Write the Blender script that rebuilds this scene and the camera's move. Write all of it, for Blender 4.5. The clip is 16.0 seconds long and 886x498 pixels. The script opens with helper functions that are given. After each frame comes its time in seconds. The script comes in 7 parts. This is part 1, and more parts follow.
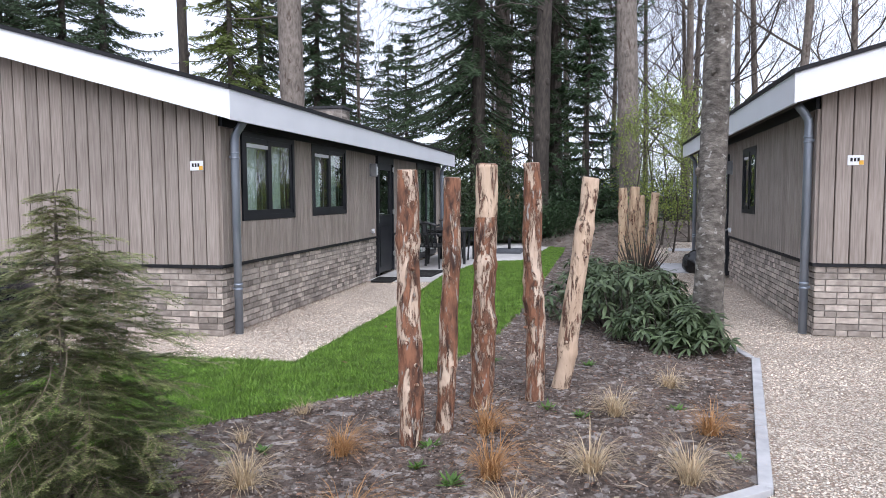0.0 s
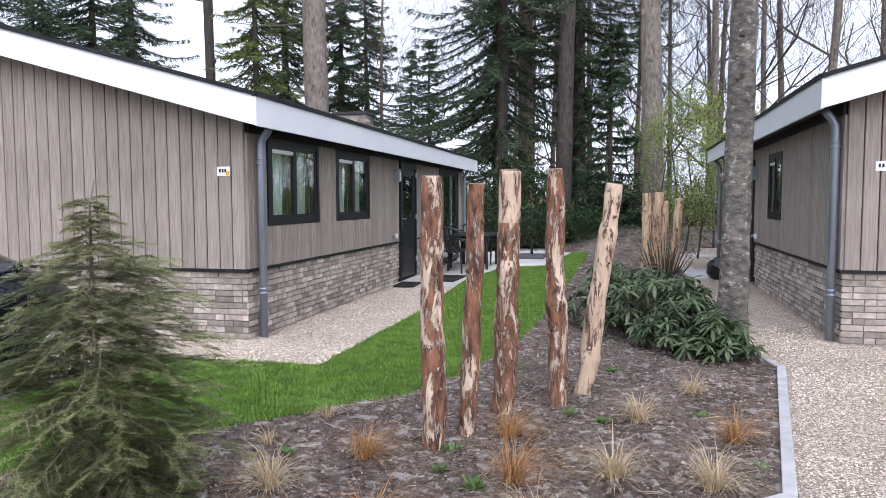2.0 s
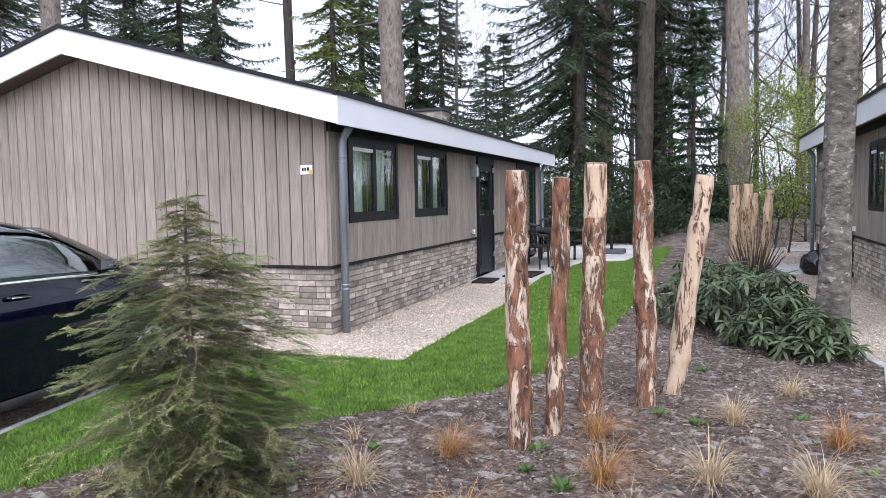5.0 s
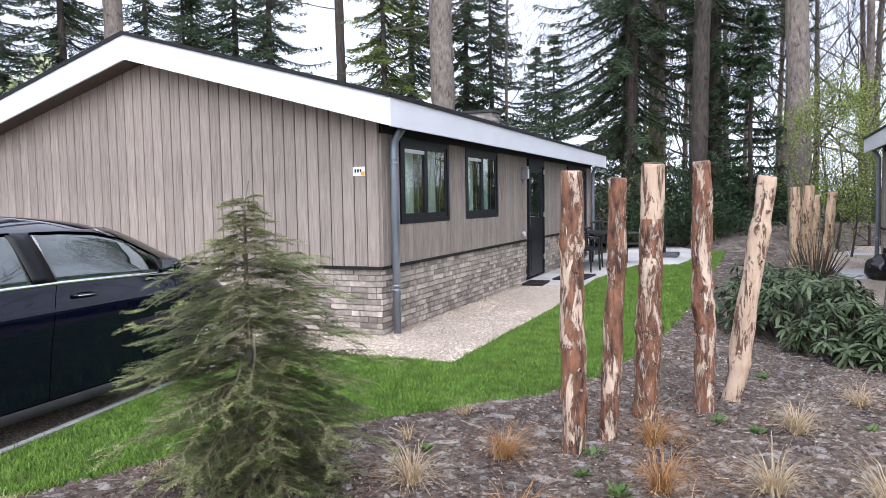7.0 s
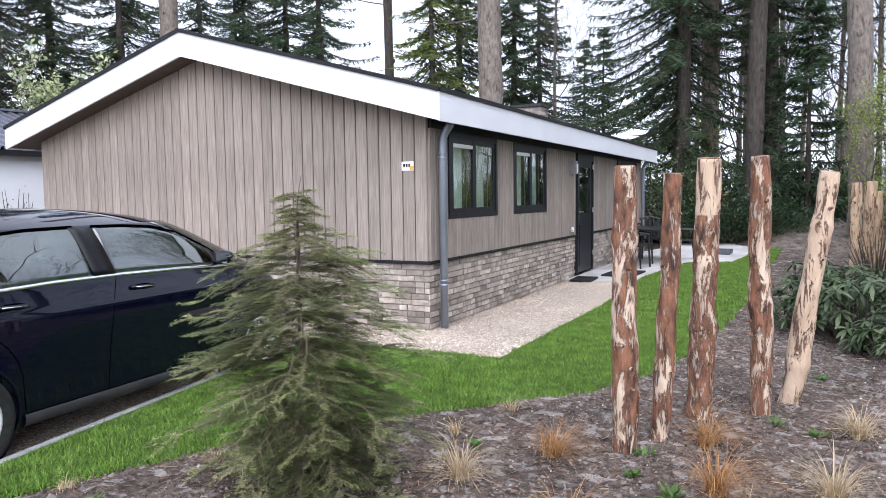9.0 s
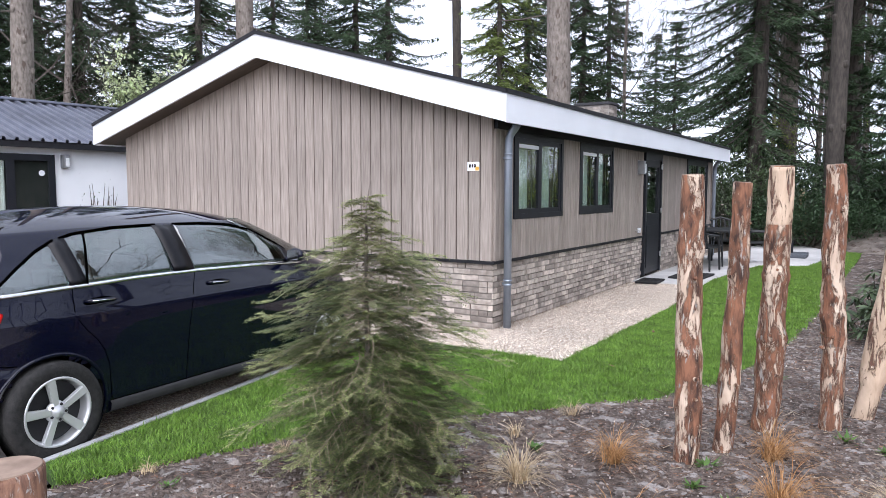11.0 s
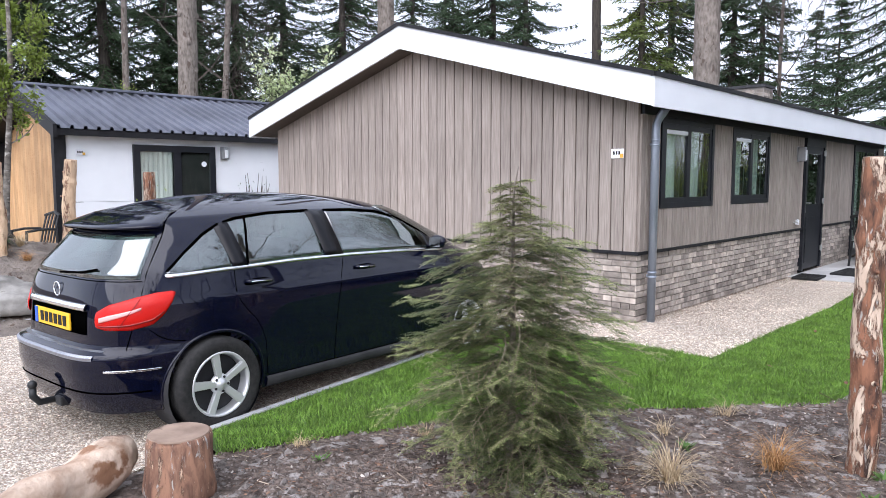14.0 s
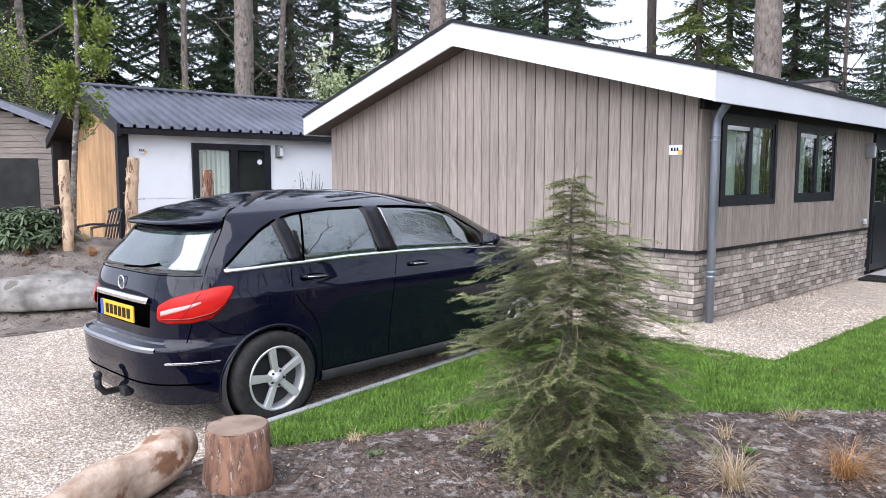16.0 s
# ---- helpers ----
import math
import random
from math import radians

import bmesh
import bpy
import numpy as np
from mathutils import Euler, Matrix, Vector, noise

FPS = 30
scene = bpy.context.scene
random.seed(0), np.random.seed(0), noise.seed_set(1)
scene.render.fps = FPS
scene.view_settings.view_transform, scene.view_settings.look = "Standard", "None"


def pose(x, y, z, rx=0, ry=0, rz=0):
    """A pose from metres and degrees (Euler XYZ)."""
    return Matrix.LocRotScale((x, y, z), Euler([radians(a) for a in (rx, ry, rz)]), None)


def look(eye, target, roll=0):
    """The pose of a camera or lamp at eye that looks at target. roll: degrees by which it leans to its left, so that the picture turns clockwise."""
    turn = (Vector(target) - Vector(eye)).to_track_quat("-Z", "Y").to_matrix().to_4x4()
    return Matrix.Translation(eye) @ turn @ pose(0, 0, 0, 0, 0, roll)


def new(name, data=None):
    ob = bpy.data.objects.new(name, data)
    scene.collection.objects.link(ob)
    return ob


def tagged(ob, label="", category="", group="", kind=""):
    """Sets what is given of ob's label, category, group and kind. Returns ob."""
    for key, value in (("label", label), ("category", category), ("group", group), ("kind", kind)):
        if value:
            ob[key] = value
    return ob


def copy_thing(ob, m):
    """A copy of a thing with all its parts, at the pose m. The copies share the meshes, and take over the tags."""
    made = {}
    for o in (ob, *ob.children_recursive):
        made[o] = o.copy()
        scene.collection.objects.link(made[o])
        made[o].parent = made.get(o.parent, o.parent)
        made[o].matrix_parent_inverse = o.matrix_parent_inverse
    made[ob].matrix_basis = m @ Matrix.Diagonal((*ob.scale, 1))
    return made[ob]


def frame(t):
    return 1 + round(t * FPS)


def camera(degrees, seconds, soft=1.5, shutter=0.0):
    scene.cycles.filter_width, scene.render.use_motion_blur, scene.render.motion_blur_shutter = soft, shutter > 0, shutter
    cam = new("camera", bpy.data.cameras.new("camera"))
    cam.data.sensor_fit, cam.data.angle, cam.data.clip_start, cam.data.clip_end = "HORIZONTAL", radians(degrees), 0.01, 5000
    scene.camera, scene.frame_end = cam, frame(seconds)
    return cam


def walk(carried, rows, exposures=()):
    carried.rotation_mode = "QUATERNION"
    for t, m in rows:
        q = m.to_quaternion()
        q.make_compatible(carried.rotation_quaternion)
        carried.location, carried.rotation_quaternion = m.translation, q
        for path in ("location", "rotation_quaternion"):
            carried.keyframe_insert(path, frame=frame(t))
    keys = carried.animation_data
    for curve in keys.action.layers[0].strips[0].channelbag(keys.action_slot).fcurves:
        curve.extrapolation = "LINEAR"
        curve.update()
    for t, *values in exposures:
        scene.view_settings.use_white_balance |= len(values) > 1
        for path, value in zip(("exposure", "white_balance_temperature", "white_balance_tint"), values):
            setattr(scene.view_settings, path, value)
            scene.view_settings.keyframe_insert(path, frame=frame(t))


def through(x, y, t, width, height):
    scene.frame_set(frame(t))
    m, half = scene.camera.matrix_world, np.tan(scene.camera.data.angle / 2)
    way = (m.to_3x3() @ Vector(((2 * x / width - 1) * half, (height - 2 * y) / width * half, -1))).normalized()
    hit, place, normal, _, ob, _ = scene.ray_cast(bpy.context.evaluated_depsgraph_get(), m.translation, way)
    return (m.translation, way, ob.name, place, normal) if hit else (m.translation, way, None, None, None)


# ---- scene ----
cam = camera(63.9, 16.0, soft=0.65)
PATH = [
    (0, (3.776, -6.773, 1.46), (3.37, -4.82, 1.312), -0.3),
    (0.5, (3.782, -6.776, 1.463), (3.37, -4.825, 1.311), -0.3),
    (1, (3.779, -6.778, 1.472), (3.352, -4.83, 1.323), -0.4),
    (1.5, (3.776, -6.783, 1.466), (3.334, -4.838, 1.321), -0.4),
    (2, (3.777, -6.814, 1.466), (3.31, -4.873, 1.332), -0.2),
    (2.5, (3.765, -6.785, 1.465), (3.282, -4.849, 1.327), -0.1),
    (3, (3.75, -6.795, 1.466), (3.22, -4.871, 1.327), 0.1),
    (3.5, (3.737, -6.783, 1.466), (3.177, -4.868, 1.333), 0.0),
    (4, (3.728, -6.777, 1.468), (3.129, -4.874, 1.329), -0.3),
    (6.5, (3.68, -6.786, 1.457), (2.921, -4.941, 1.323), -1.2),
    (7, (3.671, -6.783, 1.456), (2.878, -4.952, 1.321), -0.9),
    (7.5, (3.663, -6.779, 1.451), (2.842, -4.961, 1.308), -0.7),
    (8, (3.652, -6.769, 1.454), (2.793, -4.969, 1.306), -0.8),
    (8.5, (3.658, -6.78, 1.456), (2.782, -4.988, 1.315), -0.9),
    (9, (3.643, -6.779, 1.458), (2.734, -5.004, 1.31), -0.7),
    (11.5, (3.678, -6.857, 1.527), (2.544, -5.218, 1.359), -0.0),
    (12, (3.656, -6.863, 1.523), (2.443, -5.282, 1.348), -0.2),
    (12.5, (3.635, -6.855, 1.515), (2.377, -5.31, 1.34), -0.3),
    (13, (3.633, -6.851, 1.518), (2.342, -5.334, 1.339), -0.3),
    (13.5, (3.603, -6.849, 1.502), (2.285, -5.356, 1.312), 0.1),
    (14, (3.583, -6.845, 1.49), (2.226, -5.387, 1.302), 0.0),
    (14.5, (3.568, -6.844, 1.481), (2.166, -5.431, 1.29), 0.2),
    (15, (3.559, -6.847, 1.481), (2.133, -5.459, 1.28), 0.1),
    (15.5, (3.556, -6.853, 1.485), (2.108, -5.486, 1.299), 0.1),
    (16, (3.541, -6.848, 1.479), (2.086, -5.489, 1.286), 0.0),
]
SIZE = 1.07
walk(cam, [(t, look(Vector(eye) * SIZE, Vector(target) * SIZE, roll)) for t, eye, target, roll in PATH],
     exposures=[(0.0, 0.4, 6100, 16), (4.0, 0.55, 6100, 16), (9.0, 0.66, 6100, 16), (16.0, 0.7, 6100, 16)])

# ---- world and light ----
world = bpy.data.worlds.new("overcast_sky")
scene.world = world
world.use_nodes = True
wn, wl = world.node_tree.nodes, world.node_tree.links
sky = wn.new("ShaderNodeTexSky")
sky.sky_type, sky.sun_disc = "NISHITA", False
sky.sun_elevation, sky.sun_rotation = radians(42), radians(150)
sky.dust_density, sky.ozone_density = 2.0, 1.0
cloud_map = wn.new("ShaderNodeTexCoord")
cloud_noise = wn.new("ShaderNodeTexNoise")
cloud_noise.inputs["Scale"].default_value, cloud_noise.inputs["Detail"].default_value = 2.2, 5
cloud_ramp = wn.new("ShaderNodeValToRGB")
cloud_ramp.color_ramp.elements[0].position, cloud_ramp.color_ramp.elements[0].color = 0.3, (6.3, 6.9, 7.8, 1)
cloud_ramp.color_ramp.elements[1].position, cloud_ramp.color_ramp.elements[1].color = 0.7, (8.3, 8.8, 9.5, 1)
cloud_mix = wn.new("ShaderNodeMix")
cloud_mix.data_type = "RGBA"
cloud_mix.inputs["Factor"].default_value = 0.85
wl.new(cloud_map.outputs["Generated"], cloud_noise.inputs["Vector"])
wl.new(cloud_noise.outputs["Fac"], cloud_ramp.inputs["Fac"])
wl.new(sky.outputs["Color"], cloud_mix.inputs["A"])
wl.new(cloud_ramp.outputs["Color"], cloud_mix.inputs["B"])
wl.new(cloud_mix.outputs["Result"], wn["Background"].inputs["Color"])
wn["Background"].inputs["Strength"].default_value = 0.135
sun = new("sun", bpy.data.lights.new("sun", "SUN"))
sun.data.energy, sun.data.angle, sun.data.color = 2.7, radians(75), (1.0, 0.985, 0.97)
sun.matrix_world = look((4, -10, 11), (0, 0, 0))


# ---- materials ----
def mat(name, c1, c2, scale=8.0, stretch=(1, 1, 1), rough=0.7, bump=0.3, bump_scale=None, metal=0.0, vary=0.0, island=False,
        big=0.25, big_scale=0.6, spec=0.4, coat=0.0, spot=None, spot_scale=6.0, spot_at=0.6, detail=8.0, dist=0.02):
    """A surface of two colours mixed by a stretched grain, a second slow variation, bump and a shade of its own for each piece."""
    m = bpy.data.materials.new(name)
    m.use_nodes = True
    n, l = m.node_tree.nodes, m.node_tree.links
    bs = n["Principled BSDF"]
    tc, mp, no = n.new("ShaderNodeTexCoord"), n.new("ShaderNodeMapping"), n.new("ShaderNodeTexNoise")
    mp.inputs["Scale"].default_value = stretch
    no.inputs["Scale"].default_value, no.inputs["Detail"].default_value = scale, detail
    ramp = n.new("ShaderNodeValToRGB")
    ramp.color_ramp.elements[0].position, ramp.color_ramp.elements[0].color = 0.3, (*c1, 1)
    ramp.color_ramp.elements[1].position, ramp.color_ramp.elements[1].color = 0.7, (*c2, 1)
    l.new(tc.outputs["Object"], mp.inputs["Vector"])
    l.new(no.outputs["Fac"], ramp.inputs["Fac"])
    source = mp.outputs["Vector"]
    rnd = None
    if vary or island:
        rnd = (n.new("ShaderNodeNewGeometry").outputs["Random Per Island"] if island else n.new("ShaderNodeObjectInfo").outputs["Random"])
        shift = n.new("ShaderNodeVectorMath")
        shift.operation = "MULTIPLY_ADD"
        shift.inputs[1].default_value = (37, 53, 71)
        l.new(rnd, shift.inputs[0])
        l.new(source, shift.inputs[2])
        source = shift.outputs["Vector"]
    l.new(source, no.inputs["Vector"])
    colour = ramp.outputs["Color"]
    if spot:
        sn, sr, sm = n.new("ShaderNodeTexNoise"), n.new("ShaderNodeValToRGB"), n.new("ShaderNodeMix")
        sn.inputs["Scale"].default_value, sn.inputs["Detail"].default_value = spot_scale, 4
        l.new(source, sn.inputs["Vector"])
        sr.color_ramp.elements[0].position, sr.color_ramp.elements[1].position = spot_at, spot_at + 0.05
        sm.data_type = "RGBA"
        sm.inputs["B"].default_value = (*spot, 1)
        l.new(sn.outputs["Fac"], sr.inputs["Fac"])
        l.new(sr.outputs["Color"], sm.inputs["Factor"])
        l.new(colour, sm.inputs["A"])
        colour = sm.outputs["Result"]
    hs = n.new("ShaderNodeHueSaturation")
    l.new(colour, hs.inputs["Color"])
    bn, mr = n.new("ShaderNodeTexNoise"), n.new("ShaderNodeMapRange")
    bn.inputs["Scale"].default_value, bn.inputs["Detail"].default_value = big_scale, 4
    l.new(tc.outputs["Object"], bn.inputs["Vector"])
    mr.inputs["From Min"].default_value, mr.inputs["From Max"].default_value = 0.3, 0.7
    mr.inputs["To Min"].default_value, mr.inputs["To Max"].default_value = 1 - big, 1 + big
    l.new(bn.outputs["Fac"], mr.inputs["Value"])
    value = mr.outputs["Result"]
    if rnd is not None and vary:
        vr, mu = n.new("ShaderNodeMapRange"), n.new("ShaderNodeMath")
        vr.inputs["To Min"].default_value, vr.inputs["To Max"].default_value = 1 - vary, 1 + vary
        l.new(rnd, vr.inputs["Value"])
        mu.operation = "MULTIPLY"
        l.new(vr.outputs["Result"], mu.inputs[0])
        l.new(value, mu.inputs[1])
        value = mu.outputs["Value"]
    l.new(value, hs.inputs["Value"])
    l.new(hs.outputs["Color"], bs.inputs["Base Color"])
    bs.inputs["Roughness"].default_value, bs.inputs["Metallic"].default_value = rough, metal
    bs.inputs["Specular IOR Level"].default_value, bs.inputs["Coat Weight"].default_value = spec, coat
    if bump:
        bu = n.new("ShaderNodeBump")
        bu.inputs["Strength"].default_value, bu.inputs["Distance"].default_value = bump, dist
        height = no.outputs["Fac"]
        if bump_scale:
            fn = n.new("ShaderNodeTexNoise")
            fn.inputs["Scale"].default_value, fn.inputs["Detail"].default_value = bump_scale, 6
            l.new(source, fn.inputs["Vector"])
            height = fn.outputs["Fac"]
        l.new(height, bu.inputs["Height"])
        l.new(bu.outputs["Normal"], bs.inputs["Normal"])
    return m


def pebbles(name, colours, scale, rough=0.8, bump=0.9):
    """Loose stones: cells of several colours with rounded relief and dark gaps."""
    m = bpy.data.materials.new(name)
    m.use_nodes = True
    n, l = m.node_tree.nodes, m.node_tree.links
    bs = n["Principled BSDF"]
    tc, vo, ve = n.new("ShaderNodeTexCoord"), n.new("ShaderNodeTexVoronoi"), n.new("ShaderNodeTexVoronoi")
    for v in (vo, ve):
        v.inputs["Scale"].default_value = scale
        l.new(tc.outputs["Object"], v.inputs["Vector"])
    ve.feature = "DISTANCE_TO_EDGE"
    sep, ramp = n.new("ShaderNodeSeparateColor"), n.new("ShaderNodeValToRGB")
    l.new(vo.outputs["Color"], sep.inputs["Color"])
    l.new(sep.outputs["Red"], ramp.inputs["Fac"])
    ramp.color_ramp.interpolation = "CONSTANT"
    for i, c in enumerate(colours):
        e = ramp.color_ramp.elements[i] if i < 2 else ramp.color_ramp.elements.new(i / len(colours))
        e.position, e.color = i / len(colours), (*c, 1)
    er, mx, bn, mr, hs = (n.new("ShaderNodeMapRange"), n.new("ShaderNodeMix"), n.new("ShaderNodeTexNoise"), n.new("ShaderNodeMapRange"), n.new("ShaderNodeHueSaturation"))
    er.inputs["From Max"].default_value = 0.13
    l.new(ve.outputs["Distance"], er.inputs["Value"])
    mx.data_type = "RGBA"
    mx.inputs["A"].default_value = (0.17, 0.13, 0.1, 1)
    l.new(er.outputs["Result"], mx.inputs["Factor"])
    l.new(ramp.outputs["Color"], mx.inputs["B"])
    bn.inputs["Scale"].default_value, bn.inputs["Detail"].default_value = 1.1, 5
    l.new(tc.outputs["Object"], bn.inputs["Vector"])
    mr.inputs["From Min"].default_value, mr.inputs["From Max"].default_value = 0.3, 0.7
    mr.inputs["To Min"].default_value, mr.inputs["To Max"].default_value = 0.98, 1.26
    l.new(bn.outputs["Fac"], mr.inputs["Value"])
    l.new(mx.outputs["Result"], hs.inputs["Color"])
    l.new(mr.outputs["Result"], hs.inputs["Value"])
    l.new(hs.outputs["Color"], bs.inputs["Base Color"])
    bu = n.new("ShaderNodeBump")
    bu.inputs["Strength"].default_value, bu.inputs["Distance"].default_value = bump, 0.008
    l.new(er.outputs["Result"], bu.inputs["Height"])
    l.new(bu.outputs["Normal"], bs.inputs["Normal"])
    bs.inputs["Roughness"].default_value = rough
    return m


def plain(name, c, rough=0.4, metal=0.0, coat=0.0, spec=0.5, glow=None):
    m = bpy.data.materials.new(name)
    m.use_nodes = True
    bs = m.node_tree.nodes["Principled BSDF"]
    bs.inputs["Base Color"].default_value = (*c, 1)
    bs.inputs["Roughness"].default_value, bs.inputs["Metallic"].default_value = rough, metal
    bs.inputs["Coat Weight"].default_value, bs.inputs["Specular IOR Level"].default_value = coat, spec
    return m


def glass(name, tint=(1, 1, 1), mirror=0.12):
    """Thin pane: mostly clear, with mirror gloss that grows at grazing angles."""
    m = bpy.data.materials.new(name)
    m.use_nodes = True
    n, l = m.node_tree.nodes, m.node_tree.links
    n.remove(n["Principled BSDF"])
    tr, gl, lw, pw, mx, mr = (n.new("ShaderNodeBsdfTransparent"), n.new("ShaderNodeBsdfGlossy"), n.new("ShaderNodeLayerWeight"), n.new("ShaderNodeMath"), n.new("ShaderNodeMixShader"), n.new("ShaderNodeMapRange"))
    tr.inputs["Color"].default_value = (*tint, 1)
    gl.inputs["Roughness"].default_value = 0.01
    lw.inputs["Blend"].default_value = 0.5
    pw.operation = "POWER"
    pw.inputs[1].default_value = 4
    mr.inputs["To Min"].default_value, mr.inputs["To Max"].default_value = mirror, 0.95
    l.new(lw.outputs["Facing"], pw.inputs[0])
    l.new(pw.outputs["Value"], mr.inputs["Value"])
    l.new(mr.outputs["Result"], mx.inputs["Fac"])
    l.new(tr.outputs["BSDF"], mx.inputs[1])
    l.new(gl.outputs["BSDF"], mx.inputs[2])
    l.new(mx.outputs["Shader"], n["Material Output"].inputs["Surface"])
    return m


BOARD = mat("weathered_board", (0.235, 0.195, 0.168), (0.375, 0.325, 0.287), 5, (14, 14, 0.7), 0.75, 0.3, vary=0.12, big=0.12, big_scale=0.8, dist=0.004)
BACKING = mat("dark_backing", (0.02, 0.018, 0.016), (0.035, 0.03, 0.028), 6, rough=0.9)
BRICK = mat("grey_buff_brick", (0.26, 0.22, 0.19), (0.5, 0.44, 0.385), 11, rough=0.9, bump=0.6, bump_scale=60, vary=0.42, big=0.1, dist=0.006)
BRICKS = mat("grey_buff_brick_joined", (0.26, 0.22, 0.19), (0.5, 0.44, 0.385), 11, rough=0.9, bump=0.6, bump_scale=60, vary=0.42, island=True, big=0.1, dist=0.006)
MORTAR = mat("mortar", (0.29, 0.265, 0.24), (0.38, 0.35, 0.32), 20, rough=0.95, bump=0.4)
WHITE = mat("white_coated_board", (0.8, 0.82, 0.86), (0.84, 0.86, 0.9), 2, rough=0.35, bump=0.0, big=0.03)
ANTHRACITE = mat("anthracite_paint", (0.011, 0.012, 0.016), (0.017, 0.019, 0.024), 5, rough=0.4, bump=0.03, big=0.1, spec=0.3)
TRIM_DARK = mat("dark_trim", (0.011, 0.011, 0.013), (0.019, 0.019, 0.022), 8, rough=0.55, bump=0.05, spec=0.25)
ROOF = mat("bitumen_roof", (0.03, 0.03, 0.033), (0.06, 0.06, 0.065), 20, rough=0.9, bump=0.5)
SOFFIT = mat("brown_soffit", (0.06, 0.045, 0.035), (0.1, 0.08, 0.065), 6, (1, 8, 1), 0.7, 0.1)
ZINC = mat("zinc_pipe", (0.27, 0.31, 0.37), (0.36, 0.4, 0.46), 6, (3, 3, 0.6), 0.42, 0.05, metal=0.55, big=0.15)
PANE = glass("window_glass", (0.9, 0.95, 0.92), 0.16)
CURTAIN = mat("pale_green_curtain", (0.36, 0.45, 0.42), (0.52, 0.6, 0.57), 7, (9, 9, 0.3), 0.9, 0.2)
# the darkness of unlit rooms, put into the colour of thin sheets
ROOM_SHADE = mat("painted_room_shade", (0.02, 0.022, 0.022), (0.04, 0.04, 0.04), 3, rough=0.95)
GRAVEL = pebbles("beige_gravel", [(0.62, 0.53, 0.43), (0.38, 0.27, 0.2), (0.74, 0.67, 0.57), (0.26, 0.19, 0.14), (0.55, 0.47, 0.39), (0.78, 0.72, 0.63), (0.36, 0.31, 0.26)], 88)
SOIL = mat("dry_sandy_soil", (0.03, 0.019, 0.014), (0.2, 0.155, 0.13), 24, rough=0.97, bump=1.0, bump_scale=48, big=0.42, big_scale=1.9, spot=(0.31, 0.283, 0.265), spot_scale=9, spot_at=0.57, detail=12, dist=0.045)
FOREST = mat("forest_floor", (0.06, 0.045, 0.03), (0.13, 0.1, 0.075), 4, rough=0.95, bump=0.8, bump_scale=20, spot=(0.05, 0.07, 0.025), spot_scale=0.7, spot_at=0.6, dist=0.03)
TURF = mat("lawn_turf", (0.02, 0.045, 0.008), (0.06, 0.11, 0.02), 30, rough=0.9, bump=0.5, big=0.2, big_scale=1.2)
BLADE = mat("grass_blade", (0.07, 0.16, 0.016), (0.19, 0.31, 0.05), 3, rough=0.6, bump=0, vary=0.45, island=True, big=0.3, big_scale=6.0)
CONCRETE = mat("grey_concrete", (0.36, 0.36, 0.37), (0.48, 0.48, 0.5), 9, rough=0.85, bump=0.25, bump_scale=50, vary=0.06, big=0.15, dist=0.004)
PAVER = mat("pale_terrace_slab", (0.42, 0.41, 0.4), (0.52, 0.51, 0.5), 7, rough=0.8, bump=0.15, vary=0.06)


# ---- building helpers ----
def link(name, bm, material, parent=None, label="", smooth=False):
    me = bpy.data.meshes.new(name)
    bm.normal_update()
    bm.to_mesh(me)
    bm.free()
    me.materials.append(material)
    if smooth:
        for p in me.polygons:
            p.use_smooth = True
    ob = new(name, me)
    ob.parent = parent
    if label:
        ob["label"] = label
    return ob


def part(name, bm, material, parent, label="", smooth=False):
    return link(name, bm, material, parent, label, smooth)


def soup(name, verts, faces, material, parent=None, label="", smooth=False):
    me = bpy.data.meshes.new(name)
    me.from_pydata(verts, [], faces)
    me.materials.append(material)
    if smooth:
        for p in me.polygons:
            p.use_smooth = True
    ob = new(name, me)
    ob.parent = parent
    if label:
        ob["label"] = label
    return ob


def thing(name, label, category, m=None, group="", kind=""):
    ob = new(name)
    ob.empty_display_size = 0.1
    if m is not None:
        ob.matrix_world = m
    return tagged(ob, label, category, group, kind)


def bx(bm, x0, y0, z0, x1, y1, z1, m=None):
    vs = [bm.verts.new((x, y, z)) for z in (z0, z1) for y in (y0, y1) for x in (x0, x1)]
    for f in ((0, 2, 3, 1), (4, 5, 7, 6), (0, 1, 5, 4), (2, 6, 7, 3), (0, 4, 6, 2), (1, 3, 7, 5)):
        bm.faces.new([vs[i] for i in f])
    if m is not None:
        bmesh.ops.transform(bm, matrix=m, verts=vs)
    return vs


def box(x0, y0, z0, x1, y1, z1, bevel=0.0, m=None):
    bm = bmesh.new()
    bx(bm, x0, y0, z0, x1, y1, z1)
    if bevel:
        bmesh.ops.bevel(bm, geom=bm.edges[:], offset=bevel, segments=2, affect="EDGES", profile=0.6)
    if m is not None:
        bmesh.ops.transform(bm, matrix=m, verts=bm.verts[:])
    return bm


def prism(bm, outline, a, b, axis="z"):
    """An outline of (u, v) drawn out from a to b along an axis."""
    def at(u, v, w):
        return {"z": (u, v, w), "y": (u, w, v), "x": (w, u, v)}[axis]
    lo, hi = [bm.verts.new(at(u, v, a)) for u, v in outline], [bm.verts.new(at(u, v, b)) for u, v in outline]
    k = len(outline)
    bm.faces.new(lo[::-1]), bm.faces.new(hi)
    for i in range(k):
        bm.faces.new((lo[i], lo[(i + 1) % k], hi[(i + 1) % k], hi[i]))
    bmesh.ops.recalc_face_normals(bm, faces=bm.faces[:])


